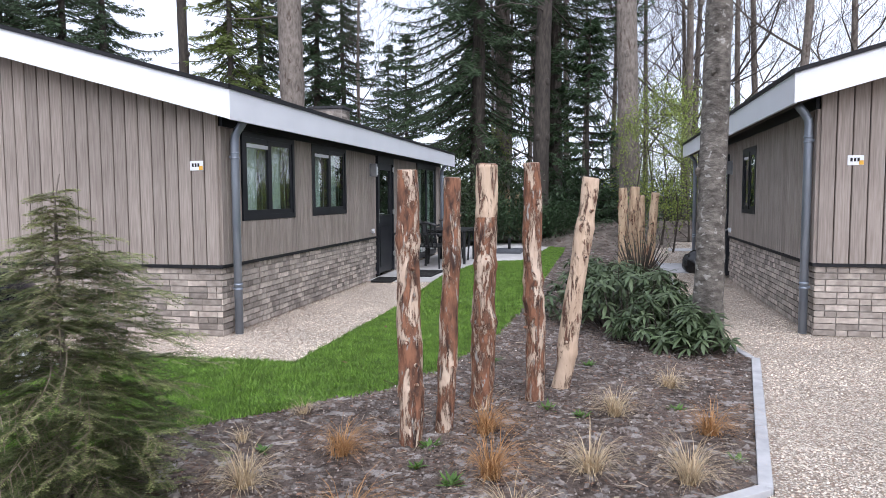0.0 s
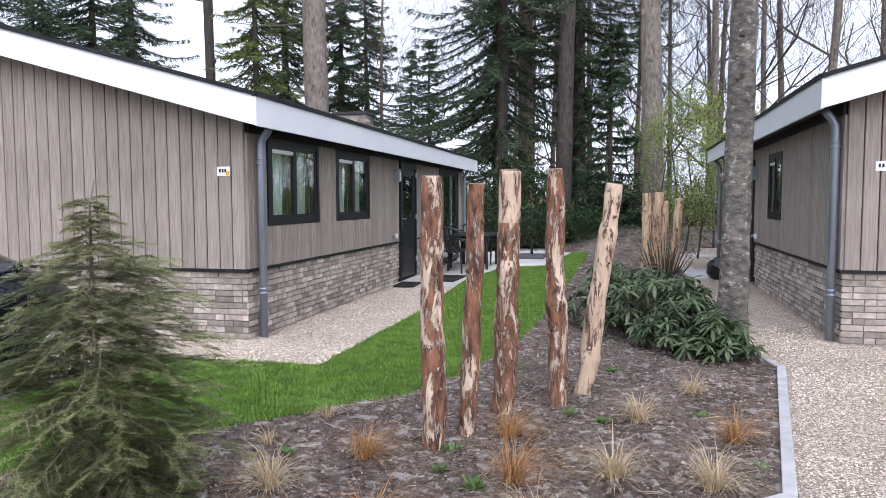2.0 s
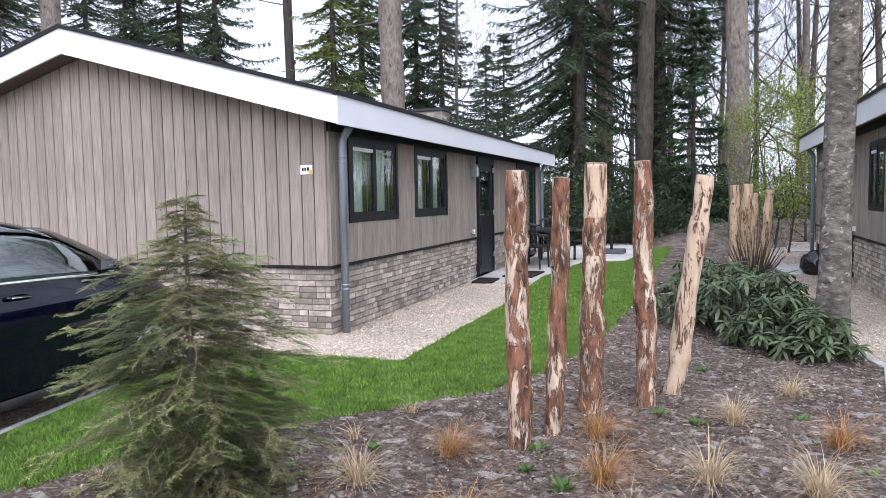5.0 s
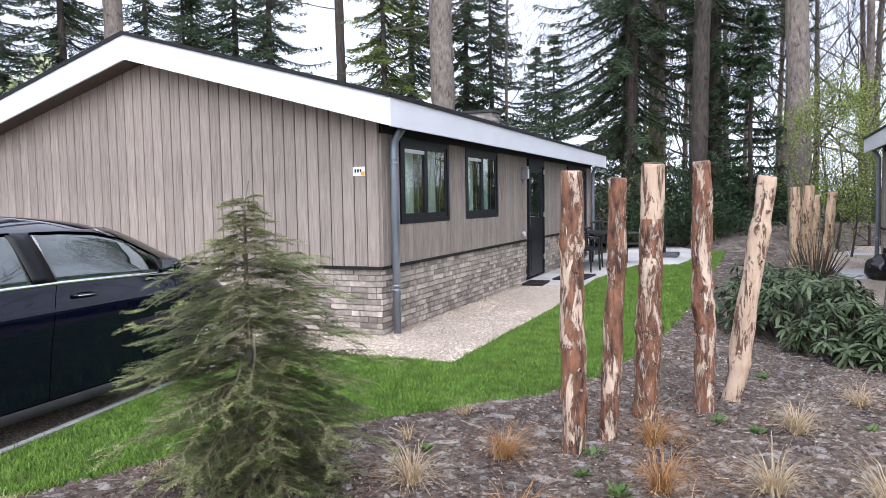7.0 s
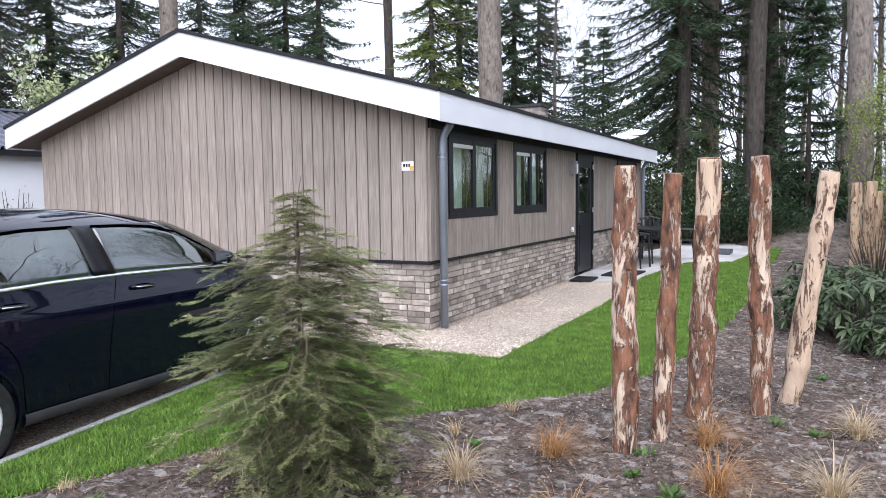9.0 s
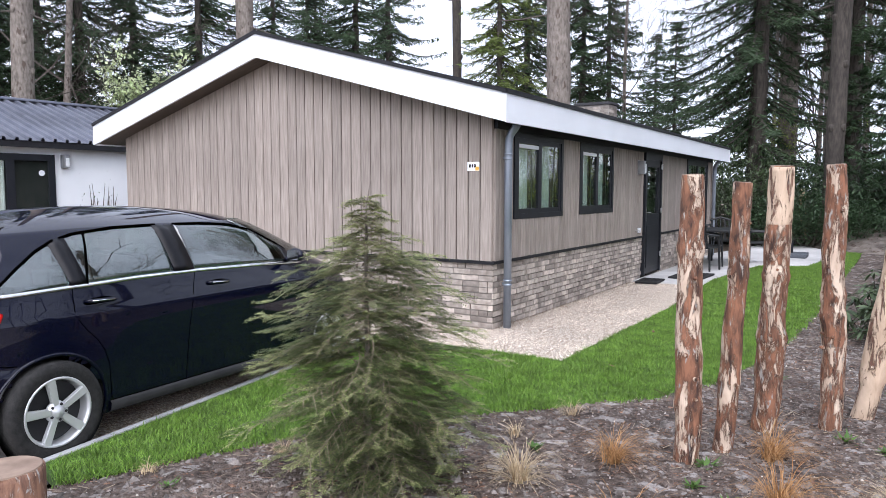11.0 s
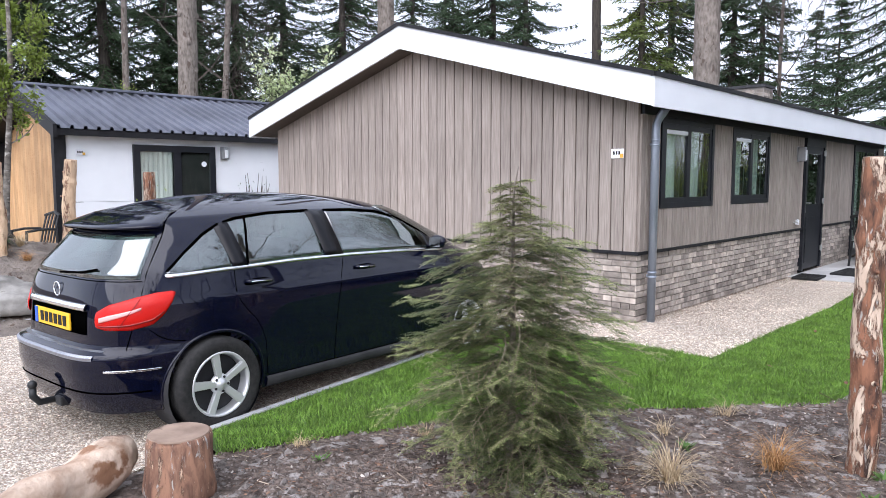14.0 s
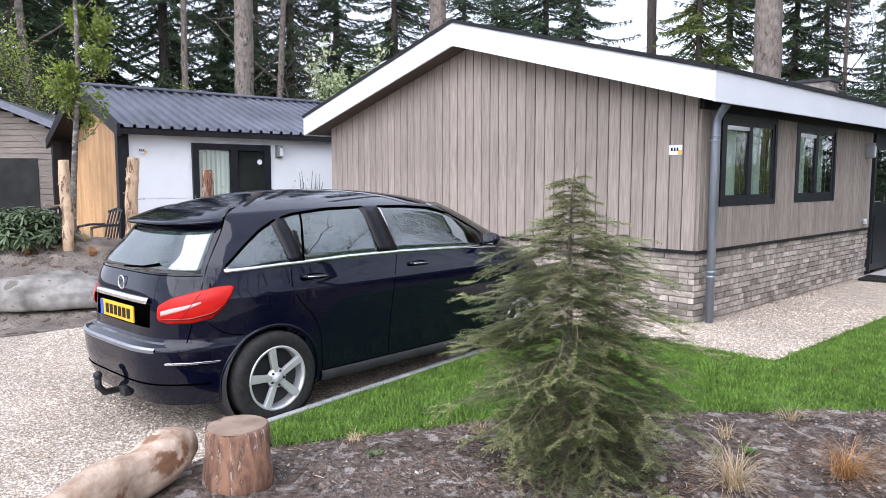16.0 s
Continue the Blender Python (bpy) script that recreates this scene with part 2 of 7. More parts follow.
def tube(bm, points, radii, seg=8, caps=True, rough=0.0):
    rings, prev = [], None
    for i, p in enumerate(points):
        p = Vector(p)
        d = (Vector(points[min(i + 1, len(points) - 1)]) - Vector(points[max(i - 1, 0)])).normalized()
        side = d.cross(Vector((0.3, 0.9, 0.1))) if prev is None else prev - d * prev.dot(d)
        if side.length < 1e-4:
            side = d.orthogonal()
        side.normalize()
        prev, up = side, d.cross(side)
        r = radii[i] if isinstance(radii, (list, tuple)) else radii
        ring = []
        for k in range(seg):
            a = 2 * math.pi * k / seg
            rr = r * (1 + rough * noise.noise((p.x * 3 + 7 * math.cos(a) * r, p.y * 3 + 7 * math.sin(a) * r, p.z * 4)))
            ring.append(bm.verts.new(p + (side * math.cos(a) + up * math.sin(a)) * rr))
        rings.append(ring)
    for a, b in zip(rings, rings[1:]):
        for k in range(seg):
            bm.faces.new((a[k], a[(k + 1) % seg], b[(k + 1) % seg], b[k]))
    if caps:
        bm.faces.new(rings[0][::-1]), bm.faces.new(rings[-1])
    return rings


def sheet(name, outline, z, material, label, category, thick=0.05, kind="structure"):
    bm = bmesh.new()
    prism(bm, outline, z - thick, z)
    return tagged(link(name, bm, material), label, category, kind=kind)


# ---- ground ----
bm = bmesh.new()
bmesh.ops.create_grid(bm, x_segments=60, y_segments=60, size=1)
for v in bm.verts:
    r = max(abs(v.co.x), abs(v.co.y))
    k = 14 * r + 700 * r ** 6
    v.co.x, v.co.y = v.co.x / max(r, 1e-6) * k, v.co.y / max(r, 1e-6) * k
    v.co.z = -0.16
tagged(link("ground", bm, FOREST), "brown leaf-strewn forest floor round the cottages", "ground", kind="structure")

sheet("gravel_strip", [(-0.2, -1.0), (1.24, -0.98), (1.28, 2.3), (1.15, 4.95), (-0.2, 4.95)], 0.0, GRAVEL, "beige pebble gravel strip along the cottage wall", "gravel")
sheet("gravel_front", [(-9, -0.99), (-0.2, -1.0), (-0.2, 0.4), (-9, 0.4)], 0.0, GRAVEL, "beige pebble gravel in front of the gable", "gravel")
DRIVE_DIR = Vector((-0.187, 0.982, 0)).normalized()
sheet("gravel_driveway", [(-0.86, -1.004), (-0.27, -4.79), (-0.05, -5.6), (0.15, -6.4), (0.6, -9.5), (-3, -14), (-16, -14), (-14, -4.2), (-5.2, -4.6), (-4.7, -3.6), (-4.4, -1.004)], -0.056, GRAVEL, "beige gravel parking bay with loose stones", "driveway")
sheet("gravel_path", [(2.24, -9.5), (2.24, -5.12), (4.67, -3.15), (5.23, -0.19), (5.08, 0.45), (4.98, 1.07), (5.12, 5.24), (5.34, 14.67), (5.6, 16.3), (9, 16.3), (14, 8), (14, -8)], 0.0, GRAVEL, "beige pebble gravel path beside the cottage", "path")
sheet("terrace", [(0, 4.95), (1.15, 4.95), (1.12, 5.84), (1.41, 8.69), (2.3, 9.1), (2.78, 15.1), (0.6, 15.1), (0, 11.2)], 0.012, PAVER, "pale grey concrete slab terrace beside the cottage", "terrace")
sheet("lawn", [(-0.83, -1.0), (1.24, -1.0), (1.28, 2.3), (1.15, 5.0), (1.12, 5.84), (1.41, 8.69), (2.3, 9.1), (2.5, 12.0), (2.75, 15.0), (3.0, 15.0), (3.1, 13.2), (2.93, 2.72), (2.8, 0.38), (2.53, -1.1), (2.3, -1.67), (1.58, -2.45), (1.0, -3.1), (0.53, -3.9), (0.1, -4.9), (-0.27, -4.79)], 0.01, TURF, "short bright green lawn", "lawn")
BED_EDGE = [(3.1, 13.2), (2.93, 2.72), (2.8, 0.38), (2.53, -1.1), (2.3, -1.67), (1.58, -2.45), (1.0, -3.1), (0.53, -3.9), (0.1, -4.9), (0.0, -5.6), (0.15, -6.4), (0.6, -9.5), (2.2, -9.5), (2.2, -5.15), (4.6, -3.15), (5.2, -0.19), (5.05, 0.45), (4.93, 1.07), (5.1, 5.24), (5.32, 14.67)]


def within(x, y, poly):
    hit = False
    for (x0, y0), (x1, y1) in zip(poly, poly[1:] + poly[:1]):
        if (y0 > y) != (y1 > y) and x < (x1 - x0) * (y - y0) / (y1 - y0) + x0:
            hit = not hit
    return hit


def bed_height(x, y):
    """The bed's uneven surface: clods, hollows and a slight crown."""
    p = Vector((x, y, 0))
    return 0.012 + 0.018 * noise.noise(p * 2.3) + 0.012 * noise.noise(p * 7) + 0.008 * noise.noise(p * 17)


verts, faces, seen = [], [], {}
STEP = 0.05
for i in range(110):
    for j in range(490):
        x, y = i * STEP, -9.5 + j * STEP
        if y > 3 and (i % 2 or j % 2):
            continue
        k = STEP * (2 if y > 3 else 1)
        if not within(x + k / 2, y + k / 2, BED_EDGE):
            continue
        quad = []
        for a, b in ((x, y), (x + k, y), (x + k, y + k), (x, y + k)):
            key = (round(a * 1000), round(b * 1000))
            if key not in seen:
                seen[key] = len(verts)
                verts.append((a, b, bed_height(a, b)))
            quad.append(seen[key])
        faces.append(quad)
tagged(soup("planting_bed", verts, faces, SOIL, smooth=True), "dry sandy planting bed with bark litter", "planting bed", kind="structure")



# ---- cottages ----
def cottage_roof(house, x0, x1, y0, y1, eave, ridge, thick):
    """A low gable roof with a white fascia all round, dark edge strips and brown soffits."""
    xm = (x0 + x1) / 2
    prof = [(x0, eave), (xm, ridge), (x1, eave), (x1, eave + thick), (xm, ridge + thick), (x0, eave + thick)]
    bm = bmesh.new()
    prism(bm, [(x0 + 0.03, eave + 0.02), (xm, ridge + 0.02), (x1 - 0.03, eave + 0.02), (x1 - 0.03, eave + thick - 0.01), (xm, ridge + thick - 0.01), (x0 + 0.03, eave + thick - 0.01)], y0 + 0.03, y1 - 0.03, "y")
    roof = part("roof", bm, SOFFIT, house, "brown boarded soffit")
    bm = bmesh.new()
    prism(bm, [(x0 + 0.03, eave + thick), (xm, ridge + thick), (x1 - 0.03, eave + thick), (x1 - 0.03, eave + thick + 0.02), (xm, ridge + thick + 0.02), (x0 + 0.03, eave + thick + 0.02)], y0 + 0.03, y1 - 0.03, "y")
    part("roof_covering", bm, ROOF, roof, "dark bitumen roofing")
    for ya, yb in ((y0, y0 + 0.028), (y1 - 0.028, y1)):
        for half in (((x0, eave), (xm, ridge)), ((xm, ridge), (x1, eave))):
            (xa, za), (xb, zb) = half
            bm = bmesh.new()
            prism(bm, [(xa, za), (xb, zb), (xb, zb + thick), (xa, za + thick)], ya, yb, "y")
            part("verge_board", bm, WHITE, roof, "white verge board")
            bm = bmesh.new()
            prism(bm, [(xa, za + thick), (xb, zb + thick), (xb, zb + thick + 0.045), (xa, za + thick + 0.045)], ya - 0.02, yb + 0.05, "y")
            part("edge_strip", bm, TRIM_DARK, roof, "dark roof edge strip")
    for xa, xb in ((x0, x0 + 0.028), (x1 - 0.028, x1)):
        bm = box(xa, y0 + 0.028, eave, xb, y1 - 0.028, eave + thick)
        part("fascia_board", bm, WHITE, roof, "white fascia board")
        bm = box(xa - 0.02, y0, eave + thick, xb + 0.02, y1, eave + thick + 0.045)
        part("edge_strip", bm, TRIM_DARK, roof, "dark roof edge strip")
    return roof


def board_bm(w, top0, top1, z0):
    """One cladding board of width w with eased edges; the face looks to -y."""
    prof = [(0.0055, 0.02), (0.0055, -0.02), (0.0095, -0.026), (w - 0.0095, -0.026), (w - 0.0055, -0.02), (w - 0.0055, 0.02)]
    bm = bmesh.new()
    lo = [bm.verts.new((u, v, z0)) for u, v in prof]
    hi = [bm.verts.new((u, v, top0 + (top1 - top0) * u / w)) for u, v in prof]
    k = len(prof)
    bm.faces.new(lo), bm.faces.new(hi[::-1])
    for i in range(k):
        bm.faces.new((lo[i], hi[i], hi[(i + 1) % k], lo[(i + 1) % k]))
    bmesh.ops.recalc_face_normals(bm, faces=bm.faces[:])
    return bm


PLINTH = 0.72


def clad(wall, m, length, top, gaps=(), w=0.15):
    """Boards along a wall; m puts (along, out, up) into the world. gaps: (from, to, z0, z1) openings. top(u): wall height there."""
    k = round(length / w)
    w = length / k
    for i in range(k):
        u = i * w
        spans = [(PLINTH + 0.035, None)]
        for a, b, za, zb in gaps:
            if a < u + w * 0.5 < b:
                spans = ([(PLINTH + 0.035, za)] if za > PLINTH + 0.1 else []) + [(zb, None)]
        for lo, hi in spans:
            t0, t1 = (top(u), top(u + w)) if hi is None else (hi, hi)
            if min(t0, t1) - lo < 0.03:
                continue
            ob = part("board", board_bm(w, t0, t1, lo), BOARD, wall)
            ob.matrix_local = m @ pose(u, 0, 0)


BRICK_MESH = {}


def brick_mesh(length):
    key = round(length, 2)
    if key not in BRICK_MESH:
        bm = box(0, -0.006, 0, key, 0.02, 0.055)
        me = bpy.data.meshes.new("brick")
        bm.to_mesh(me)
        bm.free()
        me.materials.append(BRICK)
        BRICK_MESH[key] = me
    return BRICK_MESH[key]


def brickwork(wall, m, length, near, gaps=(), courses=11, seed=1):
    """Wild-bond courses: bricks within the stretch near=(a, b) are pieces of their own, the rest one mesh."""
    rng, pitch = random.Random(seed), PLINTH / courses
    verts, faces = [], []
    for c in range(courses):
        u = -rng.choice((0.0, 0.055, 0.11))
        while u < length:
            ln = 0.205 if rng.random() < 0.72 else 0.1
            a, b = max(u, 0), min(u + ln, length)
            u += ln + 0.009
            if b - a < 0.03 or any(g0 < (a + b) / 2 < g1 for g0, g1 in gaps):
                continue
            z = c * pitch + 0.006
            out = rng.uniform(-0.003, 0.003)
            if near[0] <= a and b <= near[1]:
                ob = new("brick", brick_mesh(b - a))
                ob.parent = wall
                ob.matrix_local = m @ pose(a, out, z)
            else:
                k = len(verts)
                for zz in (z, z + 0.055):
                    for uu, yy in ((a, -0.006 + out), (b, -0.006 + out), (b, 0.02), (a, 0.02)):
                        verts.append(m @ Vector((uu, yy, zz)))
                faces += [tuple(k + i for i in f) for f in ((0, 1, 5, 4), (1, 2, 6, 5), (3, 0, 4, 7), (4, 5, 6, 7), (0, 3, 2, 1))]
    if verts:
        tagged(soup("brickwork", verts, faces, BRICKS, wall, "grey-buff brick courses"), kind="stuff")


def window_unit(house, x, y0, y1, z0, z1, sashes=2, sill=False, blind=True):
    """A window in a wall that faces +x (x: the face), two sashes with frames, glass, curtains and a sheet painted dark
    as the unlit room behind.
    """
    win = part("window", box(x - 0.1, y0, z0, x - 0.09, y1, z1), ROOM_SHADE, house, "anthracite framed window with pale curtains")
    f = 0.06
    bm = bmesh.new()
    bx(bm, x - 0.05, y0, z0, x + 0.014, y0 + f, z1), bx(bm, x - 0.05, y1 - f, z0, x + 0.014, y1, z1)
    bx(bm, x - 0.05, y0 + f, z1 - f, x + 0.013, y1 - f, z1), bx(bm, x - 0.05, y0 + f, z0, x + 0.013, y1 - f, z0 + f)
    part("window_frame", bm, ANTHRACITE, win)
    step = (y1 - y0 - 2 * f) / sashes
    for i in range(sashes):
        a, b = y0 + f + i * step, y0 + f + (i + 1) * step
        g = 0.055
        bm = bmesh.new()
        out = 0.009 - 0.008 * (i % 2)
        bx(bm, x - 0.04, a + 0.002, z0 + f, x + out, a + g, z1 - f), bx(bm, x - 0.04, b - g, z0 + f, x + out, b - 0.002, z1 - f)
        bx(bm, x - 0.04, a + g, z1 - f - g, x + out - 0.002, b - g, z1 - f), bx(bm, x - 0.04, a + g, z0 + f, x + out - 0.002, b - g, z0 + f + g)
        part("sash", bm, ANTHRACITE, win)
        pane = part("pane", box(x - 0.012, a + g, z0 + f + g, x - 0.006, b - g, z1 - f - g), PANE, win)
        pane.visible_shadow = False
        bm = bmesh.new()
        k = 26
        vs = [[bm.verts.new((x - 0.07 + 0.012 * math.sin(j * 1.9), a + g + (b - a - 2 * g) * j / k, z)) for j in range(k + 1)] for z in (z0 + f + g, z1 - f - g)]
        for j in range(k):
            if j / k < 0.72 or j / k > 0.9:
                bm.faces.new((vs[0][j], vs[0][j + 1], vs[1][j + 1], vs[1][j]))
        part("curtain", bm, CURTAIN, win, "pale green curtain")
        if blind and i == 0:
            part("vent_strip", box(x - 0.03, a + g, z1 - f - g - 0.055, x + 0.012, b - g, z1 - f - g - 0.012, 0.004), WHITE, win, "white vent strip")
    if sill:
        part("sill", box(x - 0.02, y0 - 0.015, z0 - 0.03, x + 0.06, y1 + 0.015, z0 - 0.002, 0.004), ANTHRACITE, win)
    return win


def rain_pipe(m, height=2.3, reach=0.28):
    pipe = thing("rain_pipe", "grey zinc rain pipe with collars against the wall", "rain pipe", m, "rain pipes")
    bm = bmesh.new()
    pts = [(0, 0, 0.0), (0, 0, height - 0.16), (0.008, 0, height - 0.1), (0.04, 0, height - 0.04), (0.08, 0, height + 0.01), (0.11, 0, height + 0.05)]
    tube(bm, pts, 0.043, 16)
    part("pipe", bm, ZINC, pipe, smooth=True)
    for z in (0.47, 0.52, height - 0.34, height - 0.29):
        bm = bmesh.new()
        tube(bm, [(0, 0, z), (0, 0, z + 0.006), (0, 0, z + 0.02), (0, 0, z + 0.026)], [0.042, 0.049, 0.049, 0.042], 14)
        part("collar", bm, ZINC, pipe, smooth=True)
    for z in (0.495, height - 0.315):
        part("bracket", box(-0.06, -0.012, z - 0.012, -0.03, 0.012, z + 0.012), ZINC, pipe)
    return pipe


def glazed_door(house, x, y0, y1, z0, z1):
    door = part("door", box(x - 0.06, y0 + 0.06, z0, x + 0.01, y1 - 0.06, z0 + 0.95), ANTHRACITE, house, "anthracite door with a glazed upper half")
    bm = bmesh.new()
    bx(bm, x - 0.08, y0, z0 - 0.02, x + 0.035, y0 + 0.06, z1), bx(bm, x - 0.08, y1 - 0.06, z0 - 0.02, x + 0.035, y1, z1)
    bx(bm, x - 0.08, y0 + 0.06, z1 - 0.12, x + 0.034, y1 - 0.06, z1)
    part("door_frame", bm, ANTHRACITE, door)
    bm = bmesh.new()
    bx(bm, x - 0.05, y0 + 0.06, z0 + 0.95, x + 0.012, y0 + 0.18, z1 - 0.12), bx(bm, x - 0.05, y1 - 0.18, z0 + 0.95, x + 0.012, y1 - 0.06, z1 - 0.12)
    bx(bm, x - 0.05, y0 + 0.18, z0 + 0.95, x + 0.011, y1 - 0.18, z0 + 1.05), bx(bm, x - 0.05, y0 + 0.18, z1 - 0.24, x + 0.011, y1 - 0.18, z1 - 0.12)
    part("door_rail", bm, ANTHRACITE, door)
    bm = box(x + 0.012, y0 + 0.16, z0 + 0.1, x + 0.024, y1 - 0.16, z0 + 0.85, 0.006)
    part("door_panel", bm, ANTHRACITE, door)
    part("pane", box(x - 0.02, y0 + 0.18, z0 + 1.05, x - 0.012, y1 - 0.18, z1 - 0.24), PANE, door).visible_shadow = False
    # thin dark sheet in place of the unlit room behind the door
    part("room_behind", box(x - 0.2, y0 + 0.06, z0, x - 0.19, y1 - 0.06, z1), ROOM_SHADE, door)
    bm = bmesh.new()
    bx(bm, x + 0.012, y0 + 0.09, z0 + 0.92, x + 0.02, y0 + 0.125, z0 + 1.17)
    tube(bm, [(x + 0.02, y0 + 0.107, z0 + 1.08), (x + 0.06, y0 + 0.107, z0 + 1.08), (x + 0.065, y0 + 0.13, z0 + 1.08), (x + 0.065, y0 + 0.24, z0 + 1.08)], 0.009, 8)
    part("door_handle", bm, STEEL, door, "steel lever handle")
    for z in (0.25, 1.05, 1.85):
        bm = bmesh.new()
        tube(bm, [(x + 0.045, y1 - 0.05, z0 + z), (x + 0.045, y1 - 0.05, z0 + z + 0.1)], 0.012, 8)
        bx(bm, x + 0.03, y1 - 0.09, z0 + z + 0.01, x + 0.043, y1 - 0.02, z0 + z + 0.09)
        part("hinge", bm, STEEL, door, "steel hinge")
    return door


STEEL = mat("brushed_steel", (0.5, 0.5, 0.5), (0.62, 0.62, 0.62), 10, rough=0.3, metal=0.9, bump=0.0, big=0.05)


def number_sign(m):
    """A small white plate with a coloured corner; its writing stands as plain bars."""
    sign = thing("number_sign", "small white plate with a yellow corner on the cladding", "sign", m)
    part("plate", box(-0.075, -0.012, -0.05, 0.075, 0, 0.05, 0.004), WHITE, sign)
    part("corner_patch", box(0.03, -0.0155, -0.045, 0.072, -0.0125, -0.002), plain("sign_yellow", (0.75, 0.42, 0.05), 0.5), sign, "yellow patch")
    for i in range(3):
        part("bar", box(-0.05 + i * 0.032, -0.0155, -0.012, -0.03 + i * 0.032, -0.0125, 0.024), TRIM_DARK, sign, "dark bar")
    return sign



def cottage(name_label, m, width, depth, eave, gaps, near_side, near_gable, mirror=1):
    """A boarded bungalow: gable wall on y=0 (x from -width to 0 or 0 to width), long wall on x=0."""
    house = thing("house", name_label, "house", m)
    over, rise, thick = 0.33, 0.99, 0.29
    x0, x1 = (-width, 0) if mirror > 0 else (0, width)
    xm = (x0 + x1) / 2
    slope = rise / (width / 2 + over)
    under = lambda x: eave + rise - abs(x - xm) * slope + 0.015
    # core walls of plaster and backing
    bm = bmesh.new()
    prism(bm, [(x0 + 0.02, PLINTH), (x1 - 0.02, PLINTH), (x1 - 0.02, under(x1)), (xm, under(xm)), (x0 + 0.02, under(x0))], 0.025, 0.2, "y")
    wall = part("wall", bm, BACKING, house, "gable wall of grey-brown boards over brick")
    bm = box(x0 + 0.012, 0.012, -0.1, x1 - 0.012, 0.2, PLINTH)
    part("plinth", bm, MORTAR, wall, "brick plinth")
    # long wall with its openings
    xs = (-0.2, -0.025) if mirror > 0 else (0.025, 0.2)
    spans, high = sorted(gaps), under(x1 if mirror > 0 else x0)
    pieces, y = [], 0.2
    for a, b, za, zb in spans:
        pieces += [(y, PLINTH, a, high), (a, zb, b, high)] + ([(a, PLINTH, b, za)] if za > PLINTH else [])
        y = b
    pieces.append((y, PLINTH, depth - 0.18, high))
    side = None
    for ya, za, yb, zb in pieces:
        bm = box(xs[0], ya, za, xs[1], yb, zb)
        if side:
            part("wall_section", bm, BACKING, side)
        else:
            side = part("wall", bm, BACKING, house, "long wall of grey-brown boards over brick")
    doors = [(a, b) for a, b, za, zb in spans if za < PLINTH]
    y = 0.2
    for a, b in doors + [(depth - 0.18, depth)]:
        part("plinth", box(xs[0] + (0.0 if mirror > 0 else -0.013), y, -0.1, xs[1] + (0.013 if mirror > 0 else 0), a, PLINTH), MORTAR, side, "brick plinth")
        y = b
    bm = bmesh.new()
    prism(bm, [(x0 + 0.02, -0.1), (x1 - 0.02, -0.1), (x1 - 0.02, under(x1)), (xm, under(xm)), (x0 + 0.02, under(x0))], depth - 0.18, depth, "y")
    part("wall", bm, BACKING, house, "plain rear wall")
    part("wall", box(*((x0, 0.2, -0.1, x0 + 0.2, depth - 0.18, under(x0)) if mirror > 0 else (x1 - 0.2, 0.2, -0.1, x1, depth - 0.18, under(x1)))), BACKING, house, "plain far wall")
    # cladding and bricks
    gm = pose(x0, 0, 0)
    clad(wall, gm, width, lambda u: under(x0 + u))
    brickwork(wall, gm, width, near_gable, seed=3 + (mirror > 0))
    sm = pose(0, 0, 0, 0, 0, 90) if mirror > 0 else pose(0, depth, 0, 0, 0, -90)
    flip = (lambda a, b: (a, b)) if mirror > 0 else (lambda a, b: (depth - b, depth - a))
    clad(side, sm, depth, lambda u: eave - 0.028, [(*flip(a, b), za, zb) for a, b, za, zb in spans], w=0.108)
    brickwork(side, sm, depth, flip(*near_side), [flip(a, b) for a, b in doors], seed=8 + (mirror > 0))
    # dark strip over the plinth
    part("drip_strip", box(x0 - 0.034, -0.036, PLINTH, x1 + 0.034, 0.015, PLINTH + 0.032), TRIM_DARK, wall, "dark drip strip")
    y = 0.015
    for a, b in doors + [(depth, depth)]:
        part("drip_strip", box(*((-0.015, y, PLINTH, 0.034, a, PLINTH + 0.032) if mirror > 0 else (-0.034, y, PLINTH, 0.015, a, PLINTH + 0.032))), TRIM_DARK, side, "dark drip strip")
        y = b
    fx = (0.0, 0.033) if mirror > 0 else (-0.033, 0.0)
    part("head_trim", box(fx[0], 0.03, eave - 0.025, fx[1], depth - 0.02, under(0) + 0.02), ANTHRACITE, side, "dark head trim under the eaves")
    cottage_roof(house, x0 - over, x1 + over, -0.35, depth + 0.4, eave, eave + rise, thick)
    return house


near_house = cottage("low bungalow clad in grey-brown boards over grey brick", pose(0, 0, 0), 6.5, 10.95, 2.22,
                     [(0.45, 1.86, 1.2, 2.2), (2.45, 3.84, 1.2, 2.2), (5.46, 6.5, 0.05, 2.2), (8.5, 10.4, 0.05, 2.2)], (0, 3.6), (5.2, 6.5))
window_unit(near_house, 0.02, 0.45, 1.86, 1.2, 2.19)
window_unit(near_house, 0.02, 2.45, 3.84, 1.2, 2.19)
window_unit(near_house, 0.02, 8.5, 10.4, 0.07, 2.19, sill=False, blind=False)
glazed_door(near_house, 0.02, 5.46, 6.5, 0.07, 2.19)
rain_pipe(pose(0.1, 0.16, 0), 2.2)
rain_pipe(pose(0.1, 10.8, 0), 2.2)
number_sign(pose(-0.235, -0.02, 1.79))

RIGHT = pose(6.05, 1.14, 0, 0, 0, -1.2)
far_house = cottage("low bungalow clad in brown boards over grey brick", RIGHT, 6.5, 9.7, 2.35,
                    [(3.0, 4.0, 1.18, 2.17), (5.25, 6.3, 0.05, 2.17)], (0, 3.0), (0, 1.0), mirror=-1)

